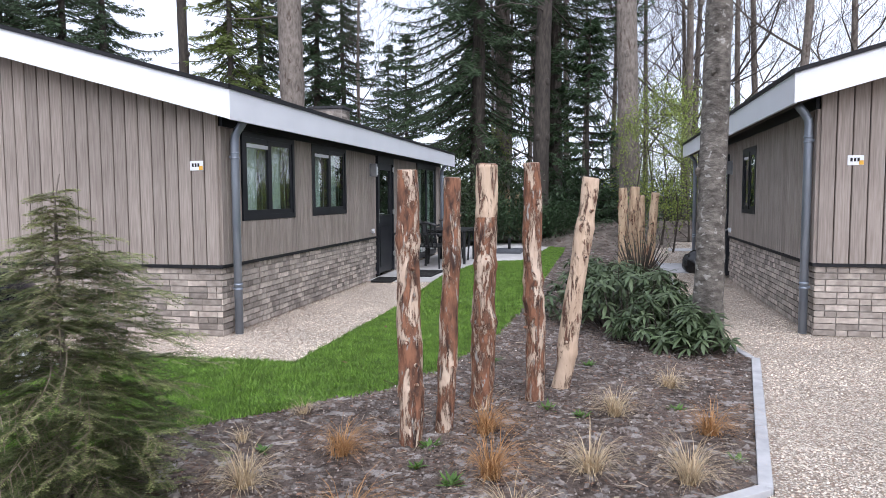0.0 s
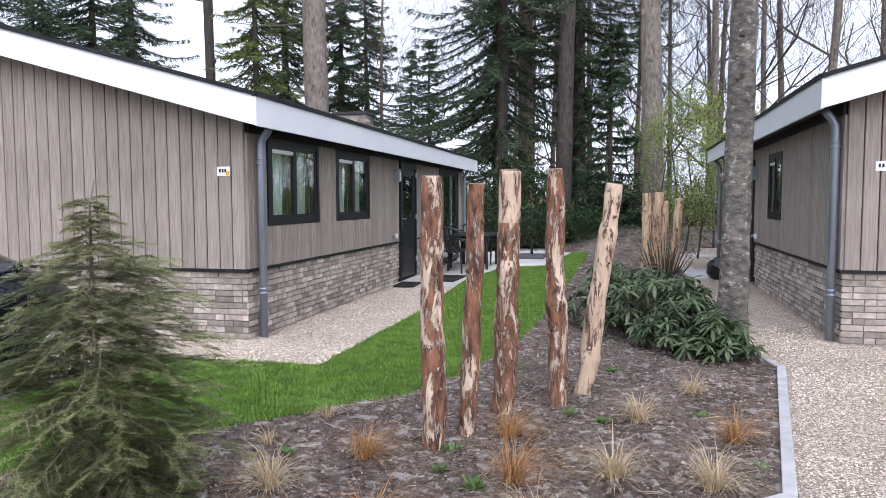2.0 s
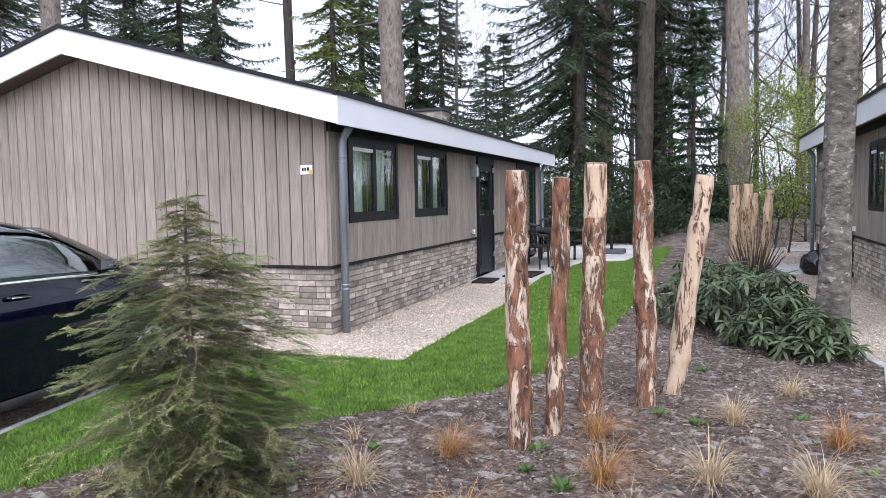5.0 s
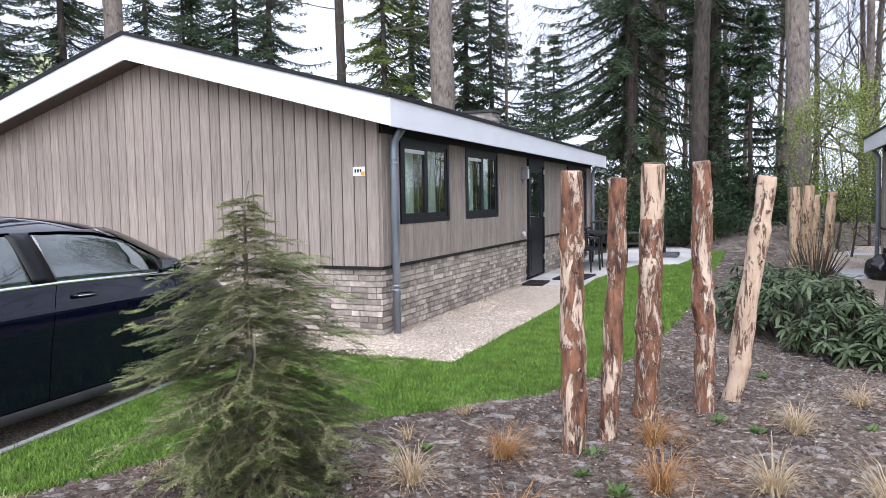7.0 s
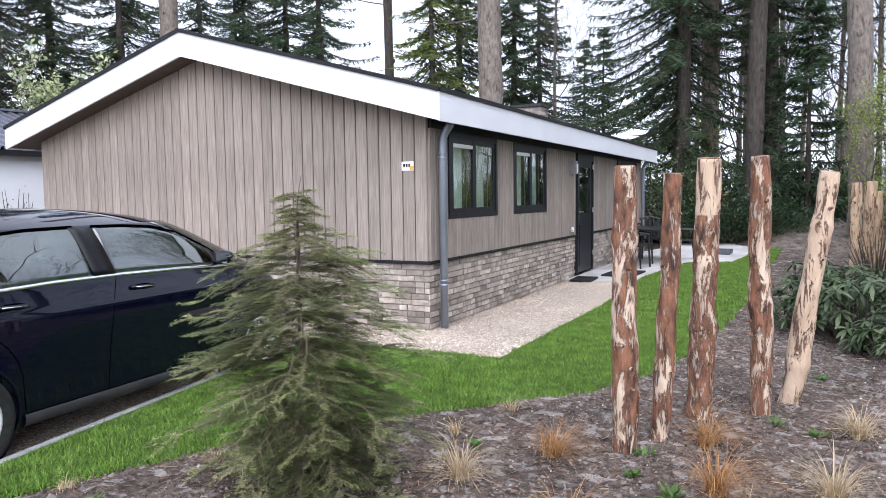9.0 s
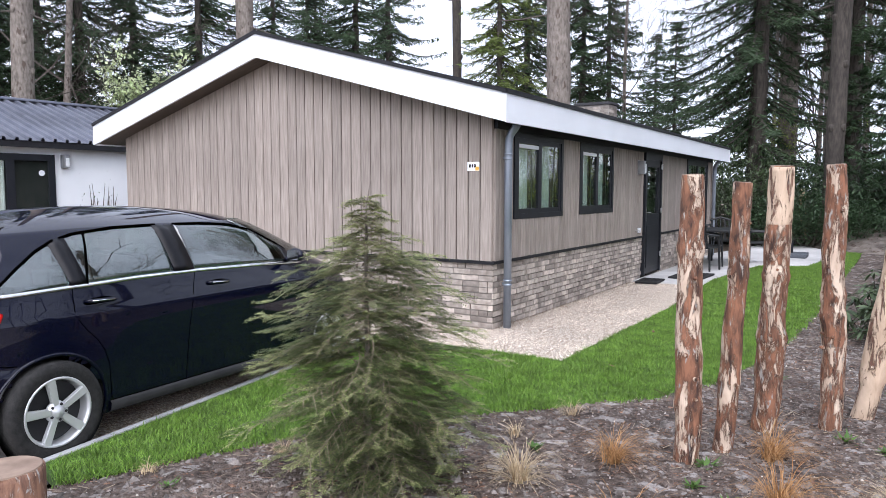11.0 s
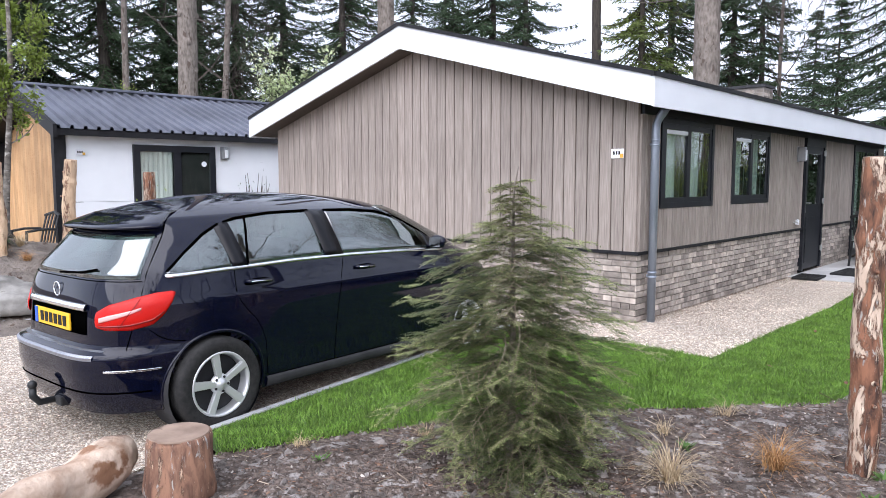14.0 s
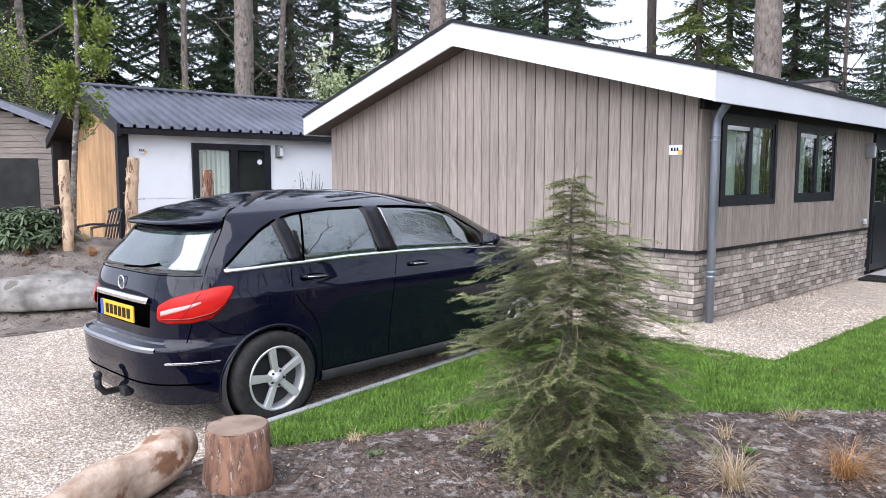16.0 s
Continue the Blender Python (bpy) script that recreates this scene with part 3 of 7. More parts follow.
# ---- log posts, stump and fallen log ----
def bark_wood(name, bark1, bark2, wood1, wood2, cover=0.5, seed=0.0):
    """Half-peeled log: flakes of dark bark with ragged edges over pale wood."""
    m = bpy.data.materials.new(name)
    m.use_nodes = True
    n, l = m.node_tree.nodes, m.node_tree.links
    bs = n["Principled BSDF"]
    tc, mp, oi, sh = n.new("ShaderNodeTexCoord"), n.new("ShaderNodeMapping"), n.new("ShaderNodeObjectInfo"), n.new("ShaderNodeVectorMath")
    mp.inputs["Scale"].default_value = (1, 1, 0.26)
    sh.operation = "MULTIPLY_ADD"
    sh.inputs[1].default_value = (31, 17, 43)
    l.new(tc.outputs["Object"], mp.inputs["Vector"])
    l.new(oi.outputs["Random"], sh.inputs[0])
    l.new(mp.outputs["Vector"], sh.inputs[2])

    def field(scale, detail, c1, c2, lo, hi, rough=0.6):
        t, r = n.new("ShaderNodeTexNoise"), n.new("ShaderNodeValToRGB")
        t.inputs["Scale"].default_value, t.inputs["Detail"].default_value, t.inputs["Roughness"].default_value = scale, detail, rough
        t.inputs["Distortion"].default_value = 0.5
        l.new(sh.outputs["Vector"], t.inputs["Vector"])
        r.color_ramp.elements[0].position, r.color_ramp.elements[0].color = lo, (*c1, 1)
        r.color_ramp.elements[1].position, r.color_ramp.elements[1].color = hi, (*c2, 1)
        l.new(t.outputs["Fac"], r.inputs["Fac"])
        return r.outputs["Color"]

    bark, wood = field(26, 8, bark1, bark2, 0.35, 0.62), field(20, 6, wood1, wood2, 0.3, 0.7)
    lichen = field(34, 6, (0, 0, 0), (1, 1, 1), 0.6, 0.66)
    mask = field(15, 10, (1, 1, 1), (0, 0, 0), cover - 0.015, cover + 0.015, 0.78)
    a, b = n.new("ShaderNodeMix"), n.new("ShaderNodeMix")
    a.data_type = b.data_type = "RGBA"
    l.new(lichen, a.inputs["Factor"])
    l.new(bark, a.inputs["A"])
    a.inputs["B"].default_value = (0.36, 0.34, 0.31, 1)
    l.new(mask, b.inputs["Factor"])
    l.new(wood, b.inputs["A"])
    l.new(a.outputs["Result"], b.inputs["B"])
    l.new(b.outputs["Result"], bs.inputs["Base Color"])
    bu, b2 = n.new("ShaderNodeBump"), n.new("ShaderNodeBump")
    bu.inputs["Strength"].default_value, bu.inputs["Distance"].default_value = 0.9, 0.012
    b2.inputs["Strength"].default_value, b2.inputs["Distance"].default_value = 0.5, 0.006
    l.new(mask, bu.inputs["Height"])
    l.new(bark, b2.inputs["Height"])
    l.new(bu.outputs["Normal"], b2.inputs["Normal"])
    l.new(b2.outputs["Normal"], bs.inputs["Normal"])
    bs.inputs["Roughness"].default_value = 0.85
    return m


LOG = bark_wood("peeled_log", (0.04, 0.02, 0.014), (0.3, 0.135, 0.075), (0.46, 0.32, 0.23), (0.74, 0.6, 0.47), 0.53)
LOG_PALE = bark_wood("bare_pale_log", (0.07, 0.035, 0.026), (0.25, 0.13, 0.085), (0.46, 0.32, 0.22), (0.7, 0.54, 0.4), 0.45)
LOG_BARE = bark_wood("mostly_peeled_log", (0.1, 0.05, 0.035), (0.28, 0.15, 0.09), (0.4, 0.27, 0.17), (0.66, 0.49, 0.33), 0.455)
STUMP_BARK = bark_wood("stump_bark", (0.1, 0.05, 0.035), (0.3, 0.16, 0.1), (0.45, 0.28, 0.18), (0.62, 0.45, 0.33), 0.6)
CUT = mat("cut_wood", (0.26, 0.19, 0.15), (0.45, 0.36, 0.29), 7, rough=0.85, bump=0.4, spot=(0.16, 0.11, 0.08), spot_scale=4, spot_at=0.58)


def log_post(base, top, r, seed, label="upright half-peeled log post with flaking brown bark", skin=None, bare_from=None):
    post = thing("log_post", label, "post", pose(*base), "log posts")
    b, t = Vector((0, 0, -0.2)), Vector(top) - Vector(base)
    pts, rad = [], []
    for i in range(71):
        k = i / 70
        crook = noise.noise_vector(Vector((k * 2.6, seed * 3.1, 0))) * 0.016
        pts.append(b.lerp(t, k) + Vector((crook.x, crook.y, 0)))
        knot = sum(0.13 * math.exp(-((k - at) / 0.018) ** 2) for at in (0.22 + 0.37 * seed % 0.3, 0.55 + 0.23 * seed % 0.3))
        rad.append(r * (1.08 - 0.13 * k) * (1 + 0.05 * noise.noise(Vector((k * 7, seed * 5.3, 2))) + 0.03 * noise.noise(Vector((k * 24, seed, 5))) + knot))
    pts.append(Vector(pts[-1]) + t.normalized() * 0.006)
    rad.append(rad[-1] * 0.94)
    bm = bmesh.new()
    tube(bm, pts, rad, 26, rough=0.24)
    part("log", bm, skin or LOG, post, smooth=True)
    if bare_from:
        k = int(70 * bare_from)
        bm = bmesh.new()
        tube(bm, pts[k:-1], [q * (1.02 if i else 0.9) for i, q in enumerate(rad[k:-1])], 26, rough=0.2)
        part("peeled_top", bm, LOG_PALE, post, "pale peeled upper end", smooth=True)
    bm = bmesh.new()
    tube(bm, [pts[-1], Vector(pts[-1]) + t.normalized() * 0.004], rad[-1] * 0.93, 16)
    part("cut_end", bm, CUT, post, "weathered cut end")
    rng = random.Random(seed)
    for i in range(4):
        k, a = rng.uniform(0.3, 0.9), rng.uniform(3.6, 5.8)
        p = b.lerp(t, k) + Vector((math.cos(a), math.sin(a), 0)) * r * 0.9
        bm = bmesh.new()
        tube(bm, [p, p + Vector((math.cos(a), math.sin(a), 0.2)) * rng.uniform(0.02, 0.04)], [0.014, 0.007], 7)
        part("branch_stub", bm, LOG, post)
    return post


POSTS = [((2.76, -2.8, 0), (2.74, -2.8, 1.605), 0.067), ((2.9, -2.55, 0), (2.965, -2.55, 1.565), 0.054), ((3.04, -2.0, 0), (3.09, -2.0, 1.67), 0.076),
         ((3.42, -1.79, 0), (3.36, -1.79, 1.68), 0.066), ((3.54, -1.39, 0), (3.78, -1.39, 1.585), 0.068)]
for i, (b, t, r) in enumerate(POSTS):
    log_post(b, t, r, i + 1, "leaning log post of pale bare wood" if i == 4 else "upright half-peeled log post with flaking brown bark", LOG_PALE if i == 4 else LOG, 0.8 if i == 2 else None)
for i, (b, t, r) in enumerate([((4.33, 5.6, 0), (4.3, 5.6, 1.58), 0.075), ((4.45, 5.9, 0), (4.52, 5.9, 1.6), 0.085), ((4.8, 6.6, 0), (4.92, 6.6, 1.5), 0.075), ((4.72, 6.9, 0), (4.68, 6.9, 1.45), 0.07),
                               ((0.95, 18.2, 0), (0.9, 18.2, 1.7), 0.1), ((1.35, 18.6, 0), (1.2, 18.6, 1.6), 0.1), ((-0.2, 18.0, 0), (-0.1, 18.0, 1.6), 0.1)]):
    log_post(b, t, r, i + 9, "half-peeled log post among the shrubs further back", LOG_BARE)
for i, (b, t, r) in enumerate([((-6.2, -4.2, 0.55), (-6.25, -4.2, 1.72), 0.066), ((-5.95, -3.55, 0.5), (-5.85, -3.5, 1.76), 0.075), ((-6.3, -2.3, 0.2), (-6.3, -2.3, 1.62), 0.085),
                               ((-10.0, -5.6, 0.2), (-10.0, -5.6, 1.95), 0.1), ((-10.3, -5.3, 0.2), (-10.2, -5.3, 1.85), 0.09)]):
    log_post(b, t, r, i + 21, "dark barked log post in the sandy mound" if i == 2 else "pale peeled log post standing in the sandy mound", LOG if i == 2 else LOG_BARE)

stump = thing("tree_stump", "sawn tree stump with red-brown bark on the bed edge", "stump", pose(0.41, -5.29, 0))
bm = bmesh.new()
tube(bm, [(0, 0, -0.05), (0.005, 0, 0.05), (0, 0.005, 0.15), (0, 0, 0.27), (0, 0, 0.295)], [0.17, 0.165, 0.155, 0.153, 0.146], 28, rough=0.12)
part("trunk", bm, STUMP_BARK, stump, smooth=True)
bm = bmesh.new()
tube(bm, [(0, 0, 0.292), (0, 0, 0.3)], [0.143, 0.14], 24)
part("cut_face", bm, mat("stump_face", (0.17, 0.115, 0.085), (0.34, 0.25, 0.19), 7, rough=0.85, bump=0.4, spot=(0.1, 0.065, 0.045), spot_scale=5, spot_at=0.55), stump, "weathered brown sawn face")
log = thing("fallen_log", "barkless weathered log lying at the bed edge", "log", pose(0.11, -5.42, 0.1))
bm = bmesh.new()
pts = [Vector((0.0, 0.0, 0.05)).lerp(Vector((0.5, -1.0, 0.0)), i / 12) + Vector((0, 0, 0.014 * math.sin(i * 1.3))) for i in range(13)]
tube(bm, pts, [0.085, 0.12, 0.128, 0.122, 0.118, 0.122, 0.128, 0.12, 0.112, 0.11, 0.105, 0.1, 0.09], 26, rough=0.3)
part("trunk", bm, mat("weathered_log", (0.27, 0.17, 0.11), (0.6, 0.48, 0.38), 9, rough=0.88, bump=0.8, bump_scale=22, big=0.28, big_scale=5.0, spot=(0.22, 0.115, 0.065), spot_scale=6, spot_at=0.58), log, smooth=True)

# ---- kerbs ----
KERB = mat("blue_grey_kerb", (0.36, 0.36, 0.375), (0.5, 0.5, 0.505), 10, rough=0.85, bump=0.2, bump_scale=60, vary=0.08, dist=0.003)


def kerb_line(points, wide, high, length, label):
    """Kerb stones laid end to end along a broken line."""
    curb = thing("kerb", label, "kerb", kind="structure")
    for a, b in zip(points, points[1:]):
        a, b = Vector((*a, 0)), Vector((*b, 0))
        d, run = (b - a).normalized(), (b - a).length
        k = max(1, round(run / length))
        for i in range(k):
            s = run / k
            o = part("kerb_stone", box(0.003, -wide / 2, -0.12, s - 0.003, wide / 2, high, 0.006), KERB, curb)
            o.matrix_local = Matrix.Translation(a + d * s * i) @ Matrix.Rotation(math.atan2(d.y, d.x), 4, "Z")
    return curb


kerb_line([(3.75, -3.87), (4.63, -3.14), (5.21, -0.19)], 0.07, 0.035, 0.98, "blue-grey concrete kerb along the gravel path")
kerb_line([(5.18, -0.14), (4.98, 1.0), (5.12, 5.24), (5.33, 14.67)], 0.06, 0.03, 0.98, "grey concrete kerb along the path")
kerb_line([(-0.23, -4.98), (-0.27, -4.79), (-0.88, -1.05)], 0.05, 0.02, 0.98, "grey concrete kerb between lawn and driveway")
kerb_line([(6.2, -0.9), (6.0, -2.4)], 0.08, 0.02, 0.75, "grey kerb in the gravel path")
kerb_line([(-9.5, -6.6), (-6.0, -5.0), (-4.9, -4.6), (-4.4, -3.4)], 0.07, 0.03, 0.98, "low kerb round the sandy mound")
for i, (x, y, w, d) in enumerate([(5.75, 8.05, 1.0, 1.9), (6.35, 13.0, 1.0, 0.9)]):
    sheet("path_slab", [(x - w / 2 - 0.05, y - d / 2), (x + w / 2, y - d / 2 + 0.05), (x + w / 2, y + d / 2), (x - w / 2, y + d / 2)], 0.012, CONCRETE, "grey stone slab in the gravel path", "slab")

# ---- fittings on the cottages ----
LAMP_GREY = mat("grey_lamp_metal", (0.25, 0.26, 0.27), (0.33, 0.34, 0.35), 8, rough=0.4, metal=0.4, bump=0)


def wall_lamp(m):
    lamp = thing("wall_lamp", "grey box-shaped outdoor wall lamp, switched off", "lamp", m, "wall lamps")
    part("housing", box(0.0, -0.045, -0.11, 0.11, 0.045, 0.11, 0.008), LAMP_GREY, lamp)
    part("diffuser", box(0.112, -0.03, -0.09, 0.122, 0.03, 0.06, 0.003), plain("lamp_diffuser", (0.7, 0.72, 0.72), 0.3), lamp, "milky diffuser")
    part("back_plate", box(-0.02, -0.06, -0.12, -0.002, 0.06, 0.12), LAMP_GREY, lamp)


def wall_socket(m):
    box_ = thing("wall_socket", "small white outdoor socket box with a tap beside it", "socket", m, "outdoor sockets")
    part("cover", box(0, -0.035, -0.04, 0.04, 0.035, 0.04, 0.006), WHITE, box_)
    bm = bmesh.new()
    tube(bm, [(0.0, -0.12, 0), (0.06, -0.12, 0.0), (0.07, -0.12, -0.02)], 0.012, 8)
    tube(bm, [(0.03, -0.12, 0), (0.03, -0.12, 0.03)], 0.01, 8)
    part("tap", bm, STEEL, box_, "steel tap")


wall_lamp(pose(0.03, 5.12, 1.92))
wall_socket(pose(0.03, 5.15, 0.86))
wall_lamp(RIGHT @ pose(-0.03, 5.0, 1.92, 0, 0, 180))
wall_socket(RIGHT @ pose(-0.03, 4.95, 0.86, 0, 0, 180))
rain_pipe(RIGHT @ pose(-0.08, 0.1, 0, 0, 0, 180), 2.33)
rain_pipe(RIGHT @ pose(-0.1, 9.55, 0, 0, 0, 180), 2.33)
number_sign(RIGHT @ pose(0.33, -0.02, 1.8))
right_win = window_unit(far_house, 0.02, -4.0, -3.0, 1.18, 2.16)
right_win.matrix_local = pose(0, 0, 0, 0, 0, 180)
right_door = glazed_door(far_house, 0.02, -6.3, -5.25, 0.07, 2.16)
right_door.matrix_local = pose(0, 0, 0, 0, 0, 180)

chimney = thing("chimney", "low grey brick chimney stack on the roof", "chimney", pose(-2.07, 8.75, 2.77) @ Matrix.Diagonal((0.84, 0.9, 1, 1)))
part("stack", box(-0.45, -0.3, 0, 0.45, 0.3, 0.66), MORTAR, chimney)
part("coping", box(-0.5, -0.35, 0.66, 0.5, 0.35, 0.72, 0.008), ROOF, chimney, "dark coping")
chim_brick = brick_mesh(0.205)
for k in range(8):
    for j in range(4):
        for face in range(2):
            o = new("brick", chim_brick)
            o.parent = chimney
            off = 0.1 * (k % 2)
            o.matrix_local = pose(-0.44 + j * 0.22 + off * 0.2, -0.3, 0.1 + k * 0.066) if face == 0 else pose(0.45, -0.29 + min(j, 1) * 0.22 + (0.14 if j > 1 else 0), 0.1 + k * 0.066, 0, 0, 90)

MAT = mat("black_coir", (0.012, 0.012, 0.012), (0.03, 0.03, 0.03), 60, rough=0.95, bump=0.8)
for i, (x, y, a, b) in enumerate([(0.3, 5.0, 0.18, 0.3), (0.72, 6.1, 0.28, 0.48)]):
    mat_ = thing("door_mat", "black rubber door mat on the paving", "mat", pose(x, y, 0.012, 0, 0, 3 - 5 * i), "door mats")
    part("mat_body", box(-a, -b, 0.0, a, b, 0.03, 0.006), MAT, mat_)
    for j in range(6):
        part("rib", box(-a + 0.03, -b + 0.05 + j * (2 * b - 0.1) / 6, 0.03, a - 0.03, -b + 0.08 + j * (2 * b - 0.1) / 6, 0.036), MAT, mat_)

BLACK_PLASTIC = mat("black_plastic", (0.012, 0.013, 0.014), (0.025, 0.026, 0.028), 12, rough=0.45, bump=0.05)


def garden_chair(m):
    chair = thing("garden_chair", "black plastic garden armchair on the terrace", "chair", m, "terrace chairs")
    part("seat", box(-0.23, -0.22, 0.42, 0.23, 0.22, 0.445, 0.008), BLACK_PLASTIC, chair)
    for x in (-0.22, 0.22):
        for y, z in ((-0.21, 0.66), (0.21, 0.44)):
            bm = bmesh.new()
            tube(bm, [(x * 1.12, y * 1.15, 0), (x, y, z)], [0.018, 0.022], 8)
            part("leg", bm, BLACK_PLASTIC, chair)
        bm = bmesh.new()
        tube(bm, [(x, -0.22, 0.64), (x * 1.1, 0, 0.67), (x, 0.24, 0.66)], 0.02, 8)
        part("armrest", bm, BLACK_PLASTIC, chair)
    for j in range(5):
        x = -0.18 + j * 0.09
        bm = bmesh.new()
        tube(bm, [(x, 0.21, 0.43), (x, 0.27, 0.7), (x, 0.33, 0.9)], 0.016, 6)
        part("slat", bm, BLACK_PLASTIC, chair)
    bm = bmesh.new()
    tube(bm, [(-0.22, 0.32, 0.87), (0, 0.36, 0.93), (0.22, 0.32, 0.87)], 0.025, 8)
    part("back_rail", bm, BLACK_PLASTIC, chair)
    return chair


chair = garden_chair(pose(0.62, 7.35, 0.012, 0, 0, 170))
for x, y, a in ((0.62, 7.9, 95), (1.25, 9.4, -80), (0.55, 9.6, 20)):
    copy_thing(chair, pose(x, y, 0.012, 0, 0, a))
table = thing("garden_table", "black garden table on the terrace", "table", pose(0.75, 8.7, 0.012))
part("tabletop", box(-0.45, -0.7, 0.7, 0.45, 0.7, 0.735, 0.01), BLACK_PLASTIC, table)
for x in (-0.4, 0.4):
    for y in (-0.62, 0.62):
        bm = bmesh.new()
        tube(bm, [(x, y, 0), (x, y, 0.7)], 0.03, 8)
        part("leg", bm, BLACK_PLASTIC, table)
parasol = thing("parasol_base", "dark parasol foot with a short steel tube", "parasol base", pose(1.75, 11.3, 0.012))
part("foot", box(-0.33, -0.33, 0, 0.33, 0.33, 0.1, 0.02), mat("dark_granite", (0.05, 0.055, 0.065), (0.09, 0.1, 0.115), 30, rough=0.6), parasol)
bm = bmesh.new()
tube(bm, [(0, 0, 0.1), (0, 0, 0.38)], 0.035, 12)
part("tube", bm, TRIM_DARK, parasol)
bag = thing("rubbish_bag", "knotted black rubbish bag by the door", "bag", pose(5.75, 7.25, 0.0))
bm = bmesh.new()
bmesh.ops.create_icosphere(bm, subdivisions=4, radius=0.26)
for v in bm.verts:
    d = noise.noise(v.co * 9) * 0.05 + noise.noise(v.co * 20) * 0.02
    v.co *= 1 + d * 3
    v.co.z = max(v.co.z * 1.0, -0.16) + 0.16
part("sack", bm, plain("black_film", (0.01, 0.01, 0.011), 0.25), bag, smooth=True)
bm = bmesh.new()
tube(bm, [(0, 0, 0.38), (0.02, 0, 0.45), (0.05, 0.02, 0.52)], [0.05, 0.02, 0.05], 8)
part("knot", bm, plain("black_film_knot", (0.012, 0.012, 0.013), 0.3), bag)


# ---- car ----
PAINT = plain("black_car_paint", (0.0025, 0.0035, 0.013), 0.03, 0.0, 0.35, 0.22)
PILLAR = plain("black_pillar_trim", (0.004, 0.004, 0.006), 0.35, spec=0.3)
GUARD = plain("worn_steel_guard", (0.32, 0.33, 0.36), 0.35, 0.8)
DARK_RED = plain("dark_red_lens", (0.2, 0.004, 0.003), 0.25)
SEAT_CLOTH = mat("grey_seat_cloth", (0.16, 0.165, 0.17), (0.24, 0.245, 0.25), 30, rough=0.9, bump=0.2)
CAR_GLASS = glass("car_glass", (0.5, 0.6, 0.58), 0.21)
CHROME = plain("chrome", (0.75, 0.76, 0.78), 0.12, 1.0)
RUBBER = mat("tyre_rubber", (0.012, 0.012, 0.012), (0.03, 0.029, 0.028), 30, rough=0.85, bump=0.3, bump_scale=80)
ALLOY = plain("silver_alloy", (0.68, 0.69, 0.7), 0.35, 0.5)
RED_LENS = plain("red_lens", (0.5, 0.008, 0.004), 0.25, 0.0, 0.0, 0.3)
CLEAR_LENS = plain("pale_pink_lens", (0.78, 0.4, 0.36), 0.2, 0.0, 0.3)
CABIN = mat("dark_cabin", (0.02, 0.02, 0.022), (0.04, 0.04, 0.042), 6, rough=0.8)

SEAM = plain("seam_black", (0.001, 0.001, 0.001), 0.9, spec=0.0)

ROOF_Z = 1.44
BODY_Z = [0.2, 0.24, 0.28, 0.32, 0.36, 0.4, 0.44, 0.48, 0.52, 0.55, 0.575, 0.59, 0.605, 0.64, 0.68, 0.72, 0.76, 0.8, 0.84, 0.875, 0.9, 0.925, 0.95, 0.98, 1.01, 1.04, 1.07, 1.1, 1.13, 1.16, 1.19, 1.22, 1.25, 1.28, 1.31, 1.34, 1.37, 1.395, 1.42, 1.44]
REAR_AXLE, FRONT_AXLE = -1.39, 1.31


def car_section(z):
    """Half-width, rear end, widest station and front end of the body's plan outline at height z."""
    w = float(np.interp(z, [0.2, 0.3, 0.36, 0.5, 0.65, 0.78, 0.9, 0.925, 1.0, 1.07, 1.2, 1.32, 1.4, 1.44], [0.835, 0.855, 0.858, 0.874, 0.885, 0.892, 0.89, 0.876, 0.858, 0.838, 0.782, 0.722, 0.67, 0.635]))
    xr = float(np.interp(z, [0.2, 0.3, 0.45, 0.57, 0.59, 0.605, 0.8, 0.92, 1.0, 1.1, 1.25, 1.4, 1.44], [-2.07, -2.12, -2.15, -2.15, -2.135, -2.06, -2.05, -2.035, -2.015, -1.97, -1.875, -1.77, -1.73]))
    xf = float(np.interp(z, [0.2, 0.4, 0.6, 0.7, 0.8, 0.88, 0.95, 1.0, 1.06, 1.2, 1.3, 1.4, 1.44], [2.1, 2.16, 2.15, 2.1, 2.03, 1.92, 1.8, 1.68, 1.55, 1.27, 1.06, 0.82, 0.7]))
    return w, xr, -0.35, xf


def car_power(z):
    return 4.3 if z < 0.95 else 4.3 - 0.7 * min(1, (z - 0.95) / 0.3)


def settle(p):
    """The roofline falls away towards the tail."""
    if p.z > 1.1 and p.x < -0.5:
        p.z -= 0.045 * ((-0.5 - p.x) / 1.3) ** 2 * min(1, (p.z - 1.1) / 0.3)
    return p


def car_around(z, a):
    """A place on the body's right half: a runs from 0 at the middle of the tail over 1 at the widest station to 2 at the nose."""
    w, xr, xm, xf = car_section(z)
    n = car_power(z)
    t = (a if a < 1 else 2 - a) * math.pi / 2
    y, run = w * math.sin(t) ** (2 / n), max(math.cos(t), 0.0) ** (2 / n)
    return Vector((xm - (xm - xr) * run if a < 1 else xm + (xf - xm) * run, -y, z))


def tail_point(z, a, out=0.0):
    p = car_around(z, a)
    q, r = car_around(z, min(a + 0.01, 1)), car_around(z, max(a - 0.01, 0))
    d = (q - r).normalized()
    return settle(p + Vector((d.y, -d.x, 0)) * out)


def car_point(x, z, out=0.0):
    """A place on the right flank at station x and height z."""
    w, xr, xm, xf = car_section(z)
    n = car_power(z)
    k = min(abs((x - xm) / ((xr if x < xm else xf) - xm)), 1.0)
    return settle(Vector((x, -w * (1 - k ** n) ** (1 / n) - out, z)))


